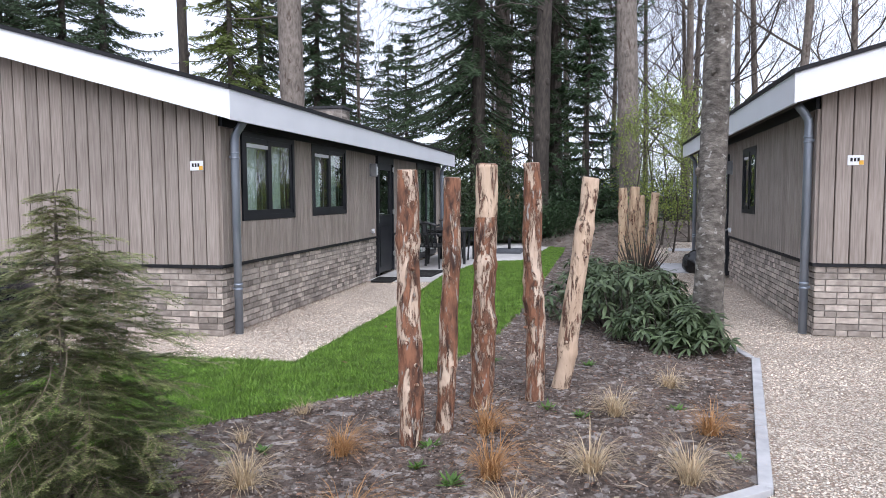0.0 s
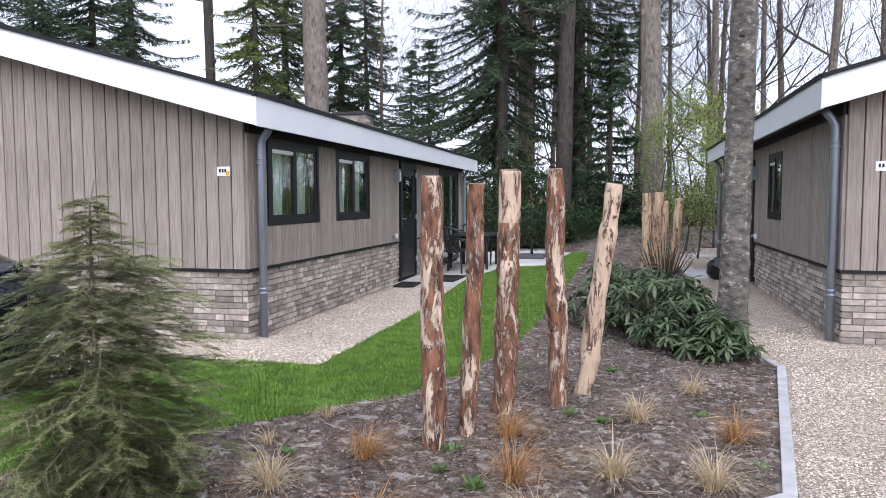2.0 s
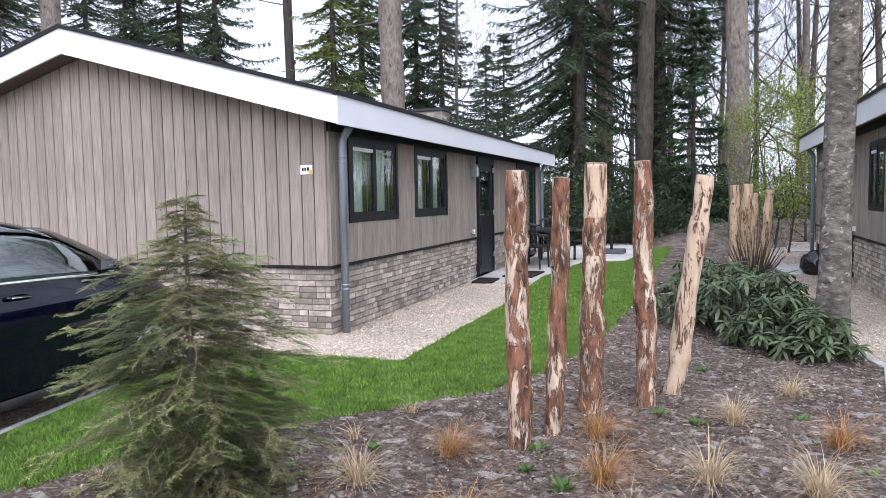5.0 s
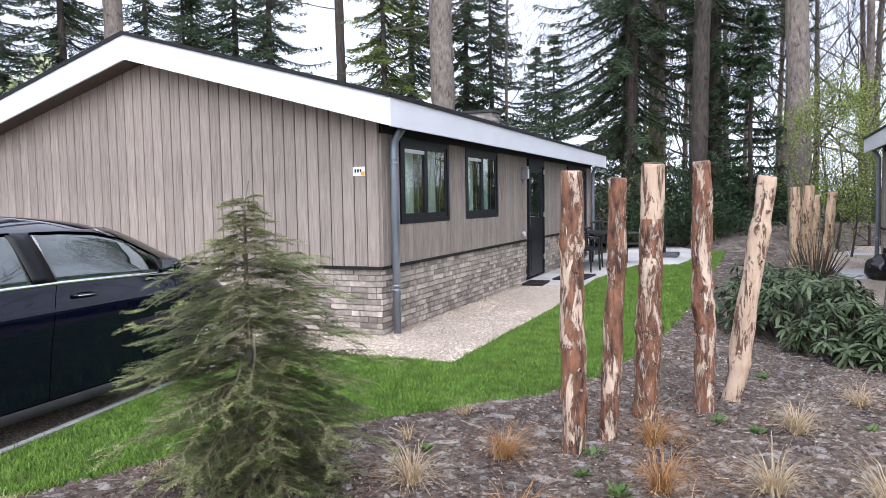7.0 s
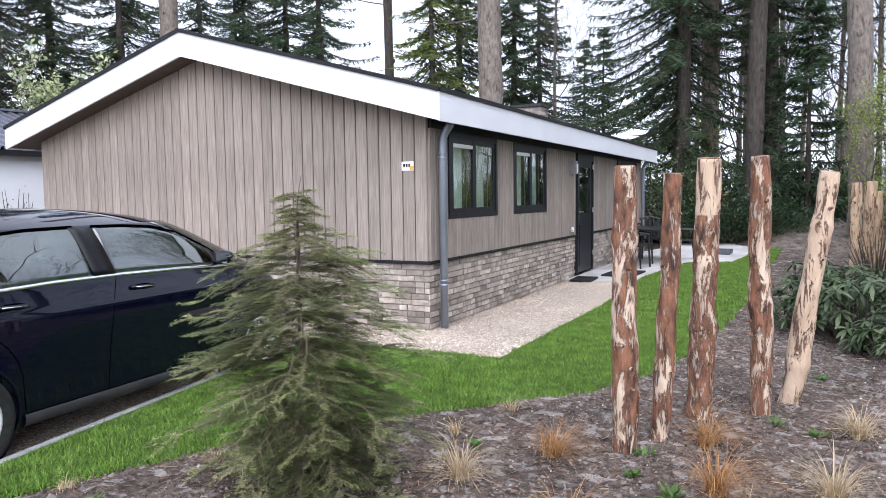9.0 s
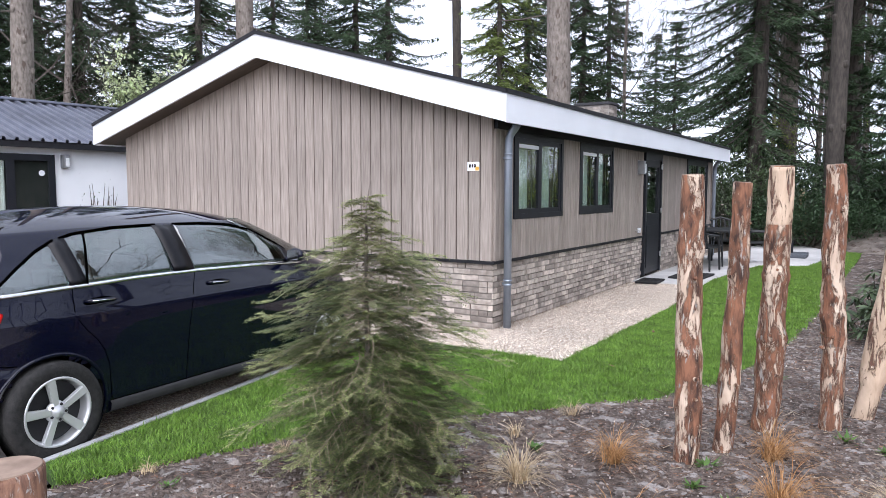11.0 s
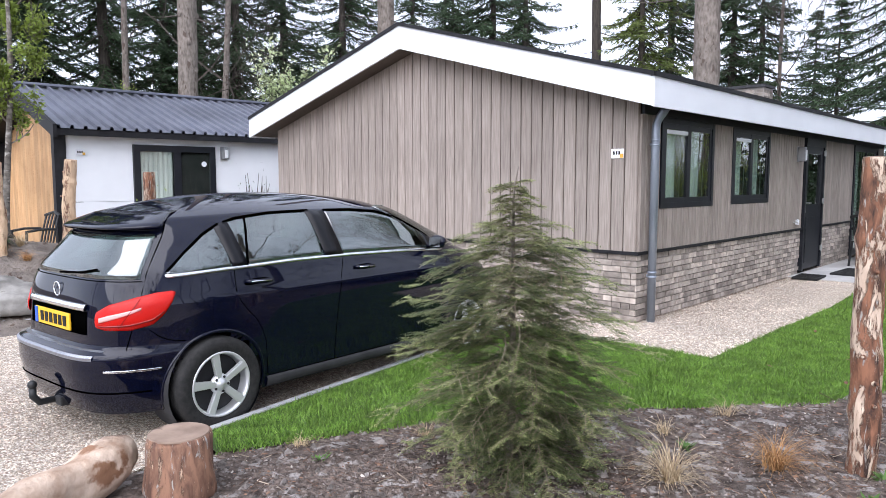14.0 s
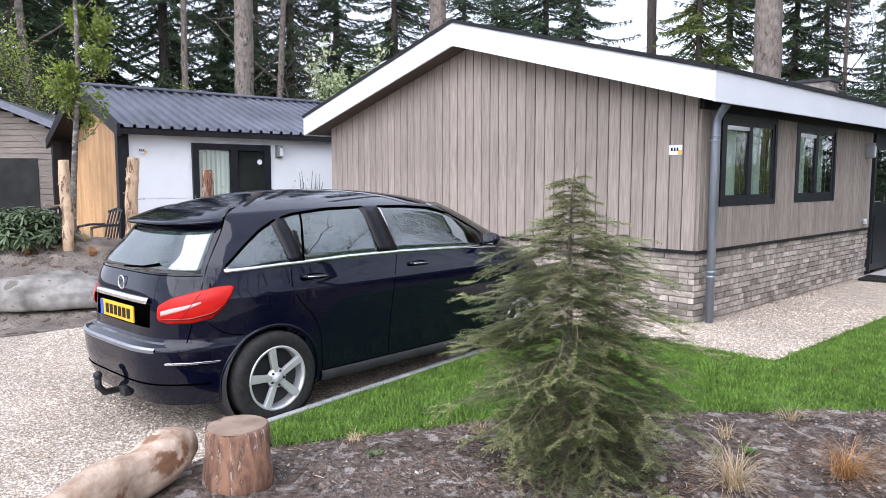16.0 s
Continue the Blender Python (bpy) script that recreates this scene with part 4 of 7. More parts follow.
def roof_point(a, f):
    """The crowned roof inside the top outline: f runs from 1 at its edge to 0 in the middle."""
    p = car_around(ROOF_Z, a)
    return settle(Vector((-0.62 + f * (p.x + 0.62), p.y * f, ROOF_Z + 0.132 * (1 - f ** 2.4))))


BELT = ([-1.7, -1.28, -0.75, -0.2, 0.45, 1.05], [1.062, 1.08, 1.095, 1.094, 1.078, 1.05])
WINDOW_TOP = ([-1.68, -1.62, -1.52, -1.365, -1.238, -1.1, -0.8, -0.4, 0.0, 0.3, 0.55, 0.8, 1.05], [1.07, 1.12, 1.205, 1.32, 1.38, 1.412, 1.434, 1.438, 1.432, 1.41, 1.35, 1.23, 1.06])
SIDE_WINDOWS = {"quarter": (-1.665, -1.235), "rear_side": (-1.19, -0.43), "front_side": (-0.27, 0.9)}


def car_belt(x):
    return float(np.interp(x, *BELT))


def window_top(x):
    return float(np.interp(x, *WINDOW_TOP))


def mirrored(p, s):
    return Vector((p.x, p.y * s, p.z))


def build_car(m):
    car = thing("car", "black compact family car with silver wheels parked on gravel", "car", m)
    stations = [i / 44 for i in range(45)] + [1 + i / 40 for i in range(1, 41)]
    rings = [[settle(car_around(z, a)) for a in stations] for z in BODY_Z] + [[roof_point(a, f) for a in stations] for f in (0.985, 0.96, 0.92, 0.86, 0.78, 0.68, 0.56, 0.42, 0.28, 0.14, 0.0)]

    def opened(pts):
        """True where a face lies wholly in a side window, the rear window, the windscreen or a wheel's opening."""
        if max(p.z for p in pts) < 1.5:
            for x0, x1 in SIDE_WINDOWS.values():
                if all(x0 < p.x < x1 and abs(p.y) > 0.45 and car_belt(p.x) < p.z < window_top(p.x) - 0.012 for p in pts):
                    return True
        if all(p.x < -1.55 and abs(p.y) < 0.56 and 1.06 < p.z < 1.33 for p in pts):
            return True
        if all(p.x > 0.35 and p.z > 1.09 and abs(p.y) < 0.6 for p in pts):
            return True
        return any(all(math.hypot(p.x - ax, p.z - 0.316) < 0.352 and abs(p.y) > 0.55 for p in pts) for ax in (REAR_AXLE, FRONT_AXLE))

    bm = bmesh.new()
    for s in (1, -1):
        seen = {}

        def vert(i, j):
            if (i, j) not in seen:
                p = Vector(rings[i][j])
                for ax in (REAR_AXLE, FRONT_AXLE):
                    d = Vector((p.x - ax, 0, p.z - 0.316))
                    if 0.318 < d.length < 0.352 and abs(p.y) > 0.55:
                        p += d.normalized() * (0.352 - d.length)
                seen[(i, j)] = bm.verts.new(mirrored(p, s))
            return seen[(i, j)]

        for i in range(len(rings) - 1):
            for j in range(len(stations) - 1):
                corner = ((i, j), (i, j + 1), (i + 1, j + 1), (i + 1, j))
                if not opened([rings[a][b] for a, b in corner]):
                    bm.faces.new([vert(a, b) for a, b in (corner if s > 0 else corner[::-1])])
    bmesh.ops.remove_doubles(bm, verts=bm.verts[:], dist=0.0006)
    bmesh.ops.recalc_face_normals(bm, faces=bm.faces[:])
    part("body", bm, PAINT, car, "glossy black bodywork", smooth=True)

    def panel(name, rows, material, label="", parent=None, thick=0.006, smooth=True):
        """A thin shell over rows of places, with a second skin behind it."""
        bm = bmesh.new()
        back = [[p + Vector((0.2 * thick if p.x < -1.7 else 0, -math.copysign(thick, p.y) if abs(p.y) > 0.4 else 0, 0)) for p in row] for row in rows]
        grid = [[[bm.verts.new(p) for p in row] for row in g] for g in (rows, back)]
        for g in grid:
            for a, b in zip(g, g[1:]):
                for q in range(len(a) - 1):
                    bm.faces.new((a[q], b[q], b[q + 1], a[q + 1]))
        rim = lambda g: g[0] + [r[-1] for r in g[1:-1]] + g[-1][::-1] + [r[0] for r in g[-2:0:-1]]
        f, b = rim(grid[0]), rim(grid[1])
        for q in range(len(f)):
            bm.faces.new((f[q], f[(q + 1) % len(f)], b[(q + 1) % len(f)], b[q]))
        bmesh.ops.recalc_face_normals(bm, faces=bm.faces[:])
        return part(name, bm, material, parent or car, label, smooth=smooth)

    def beading(name, pts, r, material, parent=None, label="", seg=6):
        bm = bmesh.new()
        tube(bm, pts, r, seg)
        return part(name, bm, material, parent or car, label, smooth=True)

    lin = lambda a, b, k: [a + (b - a) * i / k for i in range(k + 1)]
    for s in (1, -1):
        for kind_, (x0, x1) in SIDE_WINDOWS.items():
            rows = [[mirrored(car_point(x, car_belt(x) + (window_top(x) - car_belt(x)) * f, 0.004), s) for f in lin(0, 1, 8)] for x in lin(x0, x1, 24)]
            pane = panel("window", rows, CAR_GLASS, "tinted car window", thick=0.001)
            if kind_ == "quarter":
                beading("seal", [mirrored(car_point(x, window_top(x), 0.005), s) for x in lin(x0, x1, 24)], 0.009, SEAM, pane)
            else:
                beading("seal", [mirrored(car_point(x, window_top(x), 0.004), s) for x in lin(x0, x1, 30)], 0.008, SEAM, pane)
        # pillars, the thin bar of the rear door's window and the corner by the mirror
        for xa, xb in ((-0.43, -0.27), (-1.24, -1.15)):
            lean = 0.05
            rows = [[mirrored(car_point(x + lean * (0.5 - f), car_belt(x) + (window_top(x) - car_belt(x) - 0.004) * f, 0.008), s) for f in lin(0, 1, 8)] for x in (xa - 0.012, (xa + xb) / 2, xb + 0.012)]
            panel("pillar_trim", rows, PILLAR, "gloss black window pillar")
        rows = [[mirrored(car_point(x, car_belt(x) + (window_top(x) - car_belt(x)) * f, 0.007), s) for f in lin(0, 1, 4)] for x in lin(0.82, 1.0, 5)]
        panel("mirror_corner", rows, PILLAR, "black window corner")
        beading("window_bar", [mirrored(car_point(-1.07 - 0.05 * (1 - f) + 0.05 * f, car_belt(-1.1) + 0.33 * f, 0.006), s) for f in lin(0, 1, 6)], 0.008, SEAM)
        # chrome line under the windows
        rows = [[mirrored(car_point(x, car_belt(x) + dz, o), s) for dz, o in ((-0.02, 0.003), (-0.017, 0.01), (-0.001, 0.01), (0.004, 0.003))] for x in lin(-1.68, 1.03, 40)]
        panel("chrome_strip", rows, CHROME, "chrome window strip")
        rows = [[mirrored(tail_point(z, a, 0.008), s) for z in (0.48, 0.484, 0.489, 0.493)] for a in lin(0.32, 0.605, 14)]
        panel("bumper_strip", rows, CHROME, "chrome bumper strip")
        rows = [[mirrored(car_point(x, z, o), s) for z, o in ((0.2, 0.004), (0.22, 0.02), (0.265, 0.02), (0.28, 0.004))] for x in lin(-1.0, 0.93, 12)]
        panel("side_skirt", rows, CABIN, "dark side skirt")
        # joints of the doors, tailgate and bumper
        seams = [[(-0.36 + 0.12 * f ** 3, 0.28 + (car_belt(-0.3) - 0.3) * f) for f in lin(0, 1, 16)],
                 [(0.97 - 0.03 * f, 0.28 + 0.76 * f) for f in lin(0, 1, 14)],
                 [(-1.225, 1.06), (-1.235, 1.0), (-1.24, 0.92), (-1.22, 0.86), (-1.17, 0.79), (-1.1, 0.72), (-1.05, 0.64), (-1.015, 0.54), (-1.0, 0.4), (-0.99, 0.3)],
                 [(x, 0.285) for x in lin(-0.99, 0.96, 14)],
                 [(-1.81, 0.735), (-1.76, 0.69), (-1.72, 0.665), (-1.66, 0.645), (-1.6, 0.64)]]
        for pts in seams:
            beading("door_seam", [mirrored(car_point(x, z, -0.0005), s) for x, z in pts], 0.0032, SEAM, seg=5)
        beading("tailgate_seam", [mirrored(tail_point(z, a, -0.0005), s) for z, a in ((0.61, 0.375), (0.72, 0.4), (0.84, 0.425), (0.96, 0.45), (1.08, 0.452), (1.2, 0.455), (1.32, 0.463), (1.4, 0.465))], 0.0035, SEAM, seg=5)
        # flared lips of the wheel openings
        for ax in (REAR_AXLE, FRONT_AXLE):
            arc = [(ax + 0.356 * math.cos(t), 0.316 + 0.356 * math.sin(t)) for t in lin(-0.3, math.pi + 0.3, 36)]
            beading("arch_lip", [mirrored(car_point(x, max(z, 0.2), 0.0), s) for x, z in arc], 0.013, PAINT, seg=8)
        # handles in their bowls
        for x, z in ((-1.06, 0.965), (-0.04, 0.972)):
            p = mirrored(car_point(x, z, 0.0), s)
            bm = bmesh.new()
            bmesh.ops.create_uvsphere(bm, u_segments=20, v_segments=8, radius=1)
            for v in bm.verts:
                v.co = Vector((p.x + v.co.x * 0.115, p.y + v.co.y * 0.003, p.z + v.co.z * 0.03))
            bowl = part("door_handle", bm, SEAM, car, "black door handle in its bowl", smooth=True)
            beading("grip", [p + Vector((-0.1, 0, 0.012)), p + Vector((-0.08, -0.026 * s, 0.012)), p + Vector((0.08, -0.028 * s, 0.006)), p + Vector((0.11, -0.004 * s, 0.002))], 0.014, PAINT, bowl, seg=8)
            beading("chrome_insert", [p + Vector((-0.08, -0.039 * s, 0.013)), p + Vector((0.08, -0.041 * s, 0.007))], 0.004, CHROME, bowl, "thin chrome insert")
        # wing mirror
        bm = bmesh.new()
        bmesh.ops.create_icosphere(bm, subdivisions=3, radius=1)
        for v in bm.verts:
            v.co = Vector((0.8 + v.co.x * (0.1 if v.co.x > 0 else 0.03), s * -0.93 + v.co.y * 0.085, 1.125 + v.co.z * 0.06))
        mir = part("wing_mirror", bm, PAINT, car, "black wing mirror", smooth=True)
        beading("mirror_arm", [(0.84, s * -0.8, 1.075), (0.81, s * -0.9, 1.1)], 0.025, PAINT, mir, seg=8)
        part("mirror_glass", box(0.766, s * -0.93 - 0.06, 1.082, 0.772, s * -0.93 + 0.06, 1.168, 0.002), plain("mirror_silver", (0.12, 0.125, 0.135), 0.05, 1.0), mir, "mirror glass")
        # tail lamp: a tapered wedge round the corner with a pale band and ribs
        lo = lambda a: float(np.interp(a, [0.19, 0.25, 0.4, 0.51, 0.56, 0.6, 0.608], [0.745, 0.732, 0.735, 0.765, 0.82, 0.91, 0.94]))
        hi = lambda a: float(np.interp(a, [0.19, 0.266, 0.428, 0.53, 0.6, 0.608], [0.845, 0.893, 0.938, 0.962, 0.967, 0.96]))
        rows = [[mirrored(tail_point(lo(a) + (hi(a) - lo(a)) * f, a, 0.004 + 0.012 * math.sin(math.pi * f) ** 0.5), s) for f in lin(0, 1, 10)] for a in lin(0.19, 0.608, 30)]
        lamp = panel("tail_lamp", rows, RED_LENS, "red tail lamp", thick=0.012)
        rows = [[mirrored(tail_point(lo(a) + (hi(a) - lo(a)) * f, a, 0.0195), s) for f in lin(0.34 + 0.25 * t, 0.58 + 0.08 * t, 3)] for a, t in [(0.215 + 0.235 * t, t) for t in lin(0, 1, 12)]]
        panel("clear_band", rows, CLEAR_LENS, "pale reversing band", lamp, thick=0.002)
        rows = [[mirrored(tail_point(lo(a) + (hi(a) - lo(a)) * f, a, 0.0192), s) for f in lin(0.14, 0.2, 2)] for a in lin(0.21, 0.56, 16)]
        panel("lamp_rib", rows, DARK_RED, "darker red rib", lamp, thick=0.002)
        beading("lamp_joint", [mirrored(tail_point(lo(0.44) + (hi(0.44) - lo(0.44)) * f, 0.33 + 0.12 * f, 0.0185), s) for f in lin(0.03, 0.97, 8)], 0.0025, DARK_RED, lamp)
    # rear window, windscreen and roof spoiler
    both = lambda a: [(-1, v) for v in reversed(a[1:])] + [(1, v) for v in a]
    rows = [[mirrored(tail_point(z, a, 0.004), s) for z in lin(1.045, 1.345, 8)] for s, a in both(lin(0, 0.425, 16))]
    panel("rear_window", rows, CAR_GLASS, "tinted rear window", thick=0.001)
    rows = [[mirrored(settle(car_around(z, a)), s) + Vector((0.004, 0, 0.004)) for z in lin(1.07, 1.44, 8)] for s, a in both(lin(2, 1.3, 16))]
    panel("windscreen", rows, CAR_GLASS, "tinted windscreen", thick=0.001)
    rows = []
    for s, a in both(lin(0, 0.455, 14)):
        f = 1 - (a / 0.47) ** 6
        rows.append([mirrored(q, s) for q in (roof_point(a, 0.86) + Vector((0, 0, 0.004)), roof_point(a, 0.95) + Vector((0, 0, 0.012)), tail_point(1.425, a, 0.025 + 0.04 * f), tail_point(1.408, a, 0.04 + 0.055 * f), tail_point(1.392, a, 0.035 + 0.055 * f), tail_point(1.375, a, 0.02), tail_point(1.36, a, 0.0))])
    panel("roof_spoiler", rows, PAINT, "black roof spoiler", thick=0.002)
    rows = [[mirrored(tail_point(1.385, a, o) + Vector((0, 0, -0.004)), s) for o in (0.01, 0.04, 0.07)] for s, a in both(lin(0, 0.42, 10))]
    panel("spoiler_underside", rows, SEAM, "matt black underside", thick=0.002)
    beading("tailgate_crease", [mirrored(tail_point(1.03, a, 0.0), s) for s, a in both(lin(0, 0.44, 14))], 0.004, SEAM, seg=5)
    # number plate in its recess, chrome grip, badge and wiper
    panel("plate_recess", [[mirrored(tail_point(z, a, 0.003), s) for z in (0.69, 0.84)] for s, a in both(lin(0, 0.125, 6))], SEAM, "dark plate recess", thick=0.002)
    plate = part("number_plate", box(-2.078, -0.26, 0.705, -2.066, 0.26, 0.815, 0.004), plain("plate_yellow", (0.85, 0.5, 0.02), 0.4), car, "yellow number plate")
    part("plate_band", box(-2.082, 0.215, 0.707, -2.0785, 0.257, 0.813), plain("plate_blue", (0.02, 0.1, 0.5), 0.4), plate, "blue band")
    for i in range(6):
        part("plate_bar", box(-2.082, -0.215 + i * 0.068, 0.727, -2.0785, -0.17 + i * 0.068, 0.793), TRIM_DARK, plate, "dark bar")
    panel("tailgate_strip", [[mirrored(tail_point(z, a, o), s) for z, o in ((0.842, 0.004), (0.846, 0.024), (0.876, 0.02), (0.884, 0.003))] for s, a in both(lin(0, 0.12, 8))], CHROME, "chrome tailgate strip")
    beading("badge", [Vector((-2.036, 0.045 * math.cos(t), 0.95 + 0.045 * math.sin(t))) for t in lin(0, 2 * math.pi, 20)], 0.005, CHROME, label="round chrome badge")
    beading("rear_wiper", [tail_point(1.06, 0.0, 0.02), tail_point(1.075, 0.07, 0.018), tail_point(1.1, 0.16, 0.014)], 0.008, SEAM)
    # ribbed guard on the bumper's ledge, reflector edge, tow hook
    rows = []
    for s, a in both(lin(0, 0.25, 40)):
        k = 0.004 * (round(a * 160) % 3 == 0)
        rows.append([mirrored(q, s) for q in (tail_point(0.552, a, 0.004), tail_point(0.572, a, 0.008 - k), tail_point(0.584, a, 0.004 - k), tail_point(0.606, a, 0.004))])
    panel("bumper_guard", rows, GUARD, "ribbed metal bumper guard", smooth=False)
    beading("bumper_joint", [mirrored(tail_point(0.345, a, 0.0), s) for s, a in both(lin(0, 0.55, 16))], 0.006, SEAM, seg=5)
    tow = beading("tow_bar", [(-1.9, 0.0, 0.3), (-2.08, 0.0, 0.21), (-2.18, 0.0, 0.21), (-2.22, 0.0, 0.26), (-2.22, 0.0, 0.31)], 0.024, BLACK_PLASTIC, label="black tow hook", seg=10)
    bm = bmesh.new()
    bmesh.ops.create_uvsphere(bm, u_segments=16, v_segments=10, radius=0.03, matrix=Matrix.Translation((-2.22, 0, 0.335)))
    part("tow_ball", bm, BLACK_PLASTIC, tow, smooth=True)
    part("socket_box", box(-2.12, -0.18, 0.2, -2.04, -0.09, 0.26, 0.01), BLACK_PLASTIC, tow)
    # cabin: floor, dashboard, seats, wheel
    part("floor_pan", box(-1.0, -0.7, 0.22, 0.95, 0.7, 0.3), CABIN, car, "dark underbody")
    part("dashboard", box(0.72, -0.68, 0.75, 1.1, 0.68, 1.06, 0.04), CABIN, car, "dark dashboard")
    part("parcel_shelf", box(-1.85, -0.6, 0.96, -1.0, 0.6, 0.99, 0.01), CABIN, car, "dark parcel shelf")
    for x, y in ((0.1, -0.36), (0.1, 0.36), (-0.85, -0.36), (-0.85, 0.36)):
        bm = box(-0.08, -0.25, 0.45, 0.08, 0.25, 1.14, 0.06)
        for v in bm.verts:
            v.co.x -= 0.22 * (v.co.z - 0.45)
        seat = part("seat", bm, SEAT_CLOTH, car, "grey fabric seat", smooth=True)
        seat.matrix_local = pose(x, y, 0)
        bm = box(-0.21, -0.13, 1.17, -0.1, 0.13, 1.36, 0.045)
        part("headrest", bm, SEAT_CLOTH, seat, smooth=True)
    beading("steering_wheel", [Vector((0.6, 0.36 + 0.18 * math.cos(t), 1.06 + 0.18 * math.sin(t))) for t in lin(0, 2 * math.pi, 20)], 0.014, CABIN)
    part("interior_mirror", box(0.42, -0.1, 1.34, 0.46, 0.1, 1.4, 0.015), CABIN, car)

    # wheels
    def lathe(bm, prof, seg=40):
        rows = [[bm.verts.new((r * math.cos(2 * math.pi * i / seg), y, r * math.sin(2 * math.pi * i / seg))) for i in range(seg)] for r, y in prof]
        for a, b in zip(rows, rows[1:]):
            for i in range(seg):
                bm.faces.new((a[i], a[(i + 1) % seg], b[(i + 1) % seg], b[i]))
        bmesh.ops.recalc_face_normals(bm, faces=bm.faces[:])

    for ax in (REAR_AXLE, FRONT_AXLE):
        for s in (-1, 1):
            bm = bmesh.new()
            prof = [(0.215, 0.09), (0.235, 0.1), (0.275, 0.105), (0.305, 0.092), (0.315, 0.07), (0.316, 0.0), (0.315, -0.07), (0.3, -0.1), (0.22, -0.1), (0.215, 0.09)]
            lathe(bm, prof)
            wheel = part("wheel", bm, RUBBER, car, "black tyre", smooth=True)
            bm = bmesh.new()
            lathe(bm, [(0.222, 0.085), (0.218, 0.1), (0.206, 0.098), (0.198, 0.07), (0.192, -0.06)])
            part("rim", bm, ALLOY, wheel, "silver alloy rim", smooth=True)
            bm = bmesh.new()
            lathe(bm, [(0.192, 0.02), (0.05, 0.015)])
            part("brake_disc", bm, CABIN, wheel, "dark brake disc")
            for k in range(5):
                bm = bmesh.new()
                prism(bm, [(-0.022, 0.04), (0.022, 0.04), (0.029, 0.205), (0.024, 0.212), (-0.024, 0.212), (-0.029, 0.205)], 0.055, 0.088, "y")
                bmesh.ops.bevel(bm, geom=bm.edges[:], offset=0.006, segments=2, affect="EDGES")
                for v in bm.verts:
                    v.co.y += 0.01 * (v.co.z / 0.2)
                bmesh.ops.rotate(bm, verts=bm.verts[:], cent=(0, 0, 0), matrix=Matrix.Rotation(2 * math.pi * k / 5 + 0.2, 3, "Y"))
                part("spoke", bm, ALLOY, wheel)
            bm = bmesh.new()
            lathe(bm, [(0.07, 0.06), (0.066, 0.085), (0.032, 0.09), (0.028, 0.1), (0.0, 0.102)], 24)
            part("hub", bm, ALLOY, wheel, smooth=True)
            for k in range(5):
                a = 2 * math.pi * (k + 0.5) / 5 + 0.2
                bm = bmesh.new()
                tube(bm, [(0.05 * math.sin(a), 0.08, 0.05 * math.cos(a)), (0.05 * math.sin(a), 0.0935, 0.05 * math.cos(a))], 0.009, 8)
                part("wheel_bolt", bm, CABIN, wheel)
            wheel.matrix_local = pose(ax, s * 0.795, 0.316, 0, 0, 0 if s > 0 else 180)
            bm = bmesh.new()
            lathe(bm, [(0.358, 0.1), (0.358, -0.16), (0.05, -0.16)], 32)
            arch = part("wheel_arch", bm, CABIN, car, "dark wheel arch lining")
            arch.matrix_local = pose(ax, s * 0.74, 0.316, 0, 0, 0 if s > 0 else 180)
    return car


build_car(pose(-0.36, -4.622, -0.056) @ Matrix.Rotation(radians(93.8), 4, "Z") @ Matrix.Scale(1 / SIZE, 4) @ Matrix.Translation((1.39, 0.89, 0)))


# ---- white cottage and shed ----
PANEL = mat("white_panel", (0.85, 0.87, 0.89), (0.88, 0.9, 0.92), 3, rough=0.5, bump=0.0, big=0.04)
SHEET_METAL = mat("anthracite_metal_roof", (0.15, 0.16, 0.2), (0.2, 0.21, 0.25), 4, rough=0.38, metal=0.5, bump=0.03)
LARCH = mat("larch_boards", (0.42, 0.24, 0.11), (0.56, 0.35, 0.18), 4, (1, 10, 0.5), 0.6, 0.2, vary=0.12)
white = thing("white_cottage", "white panelled cottage with an anthracite corrugated roof", "house", pose(-8.98, -2.66, 0, 0, 0, -4))
W, L, E, RG = 5.4, 9.0, 2.34, 3.22
bm = bmesh.new()
prism(bm, [(-W + 0.15, -0.1), (-0.02, -0.1), (-0.02, E), (-W / 2, RG - 0.05), (-W + 0.15, E)], 0.45, L, "y")
wall_w = part("wall", bm, PANEL, white, "white smooth panel wall")
for z0, z1 in ((-0.1, 1.15), (1.16, E)):
    for y0, y1 in ((0.2, 1.27), (2.77, L)):
        part("panel", box(-0.02, y0, z0, 0.0, y1, z1, 0.002), PANEL, wall_w)
    part("panel", box(-0.02, 1.27, 2.14, 0.0, 2.77, 2.34), PANEL, wall_w) if z1 == E else None
bm = bmesh.new()
prism(bm, [(0.22, E + 0.0), (-W / 2, RG + 0.08), (-W - 0.22, E), (-W - 0.22, E - 0.1), (-W / 2, RG - 0.06), (0.22, E - 0.1)], 0.0, L + 0.3, "y")
roof_w = part("roof", bm, TRIM_DARK, white, "black roof edge")
ribs = int(L / 0.2)
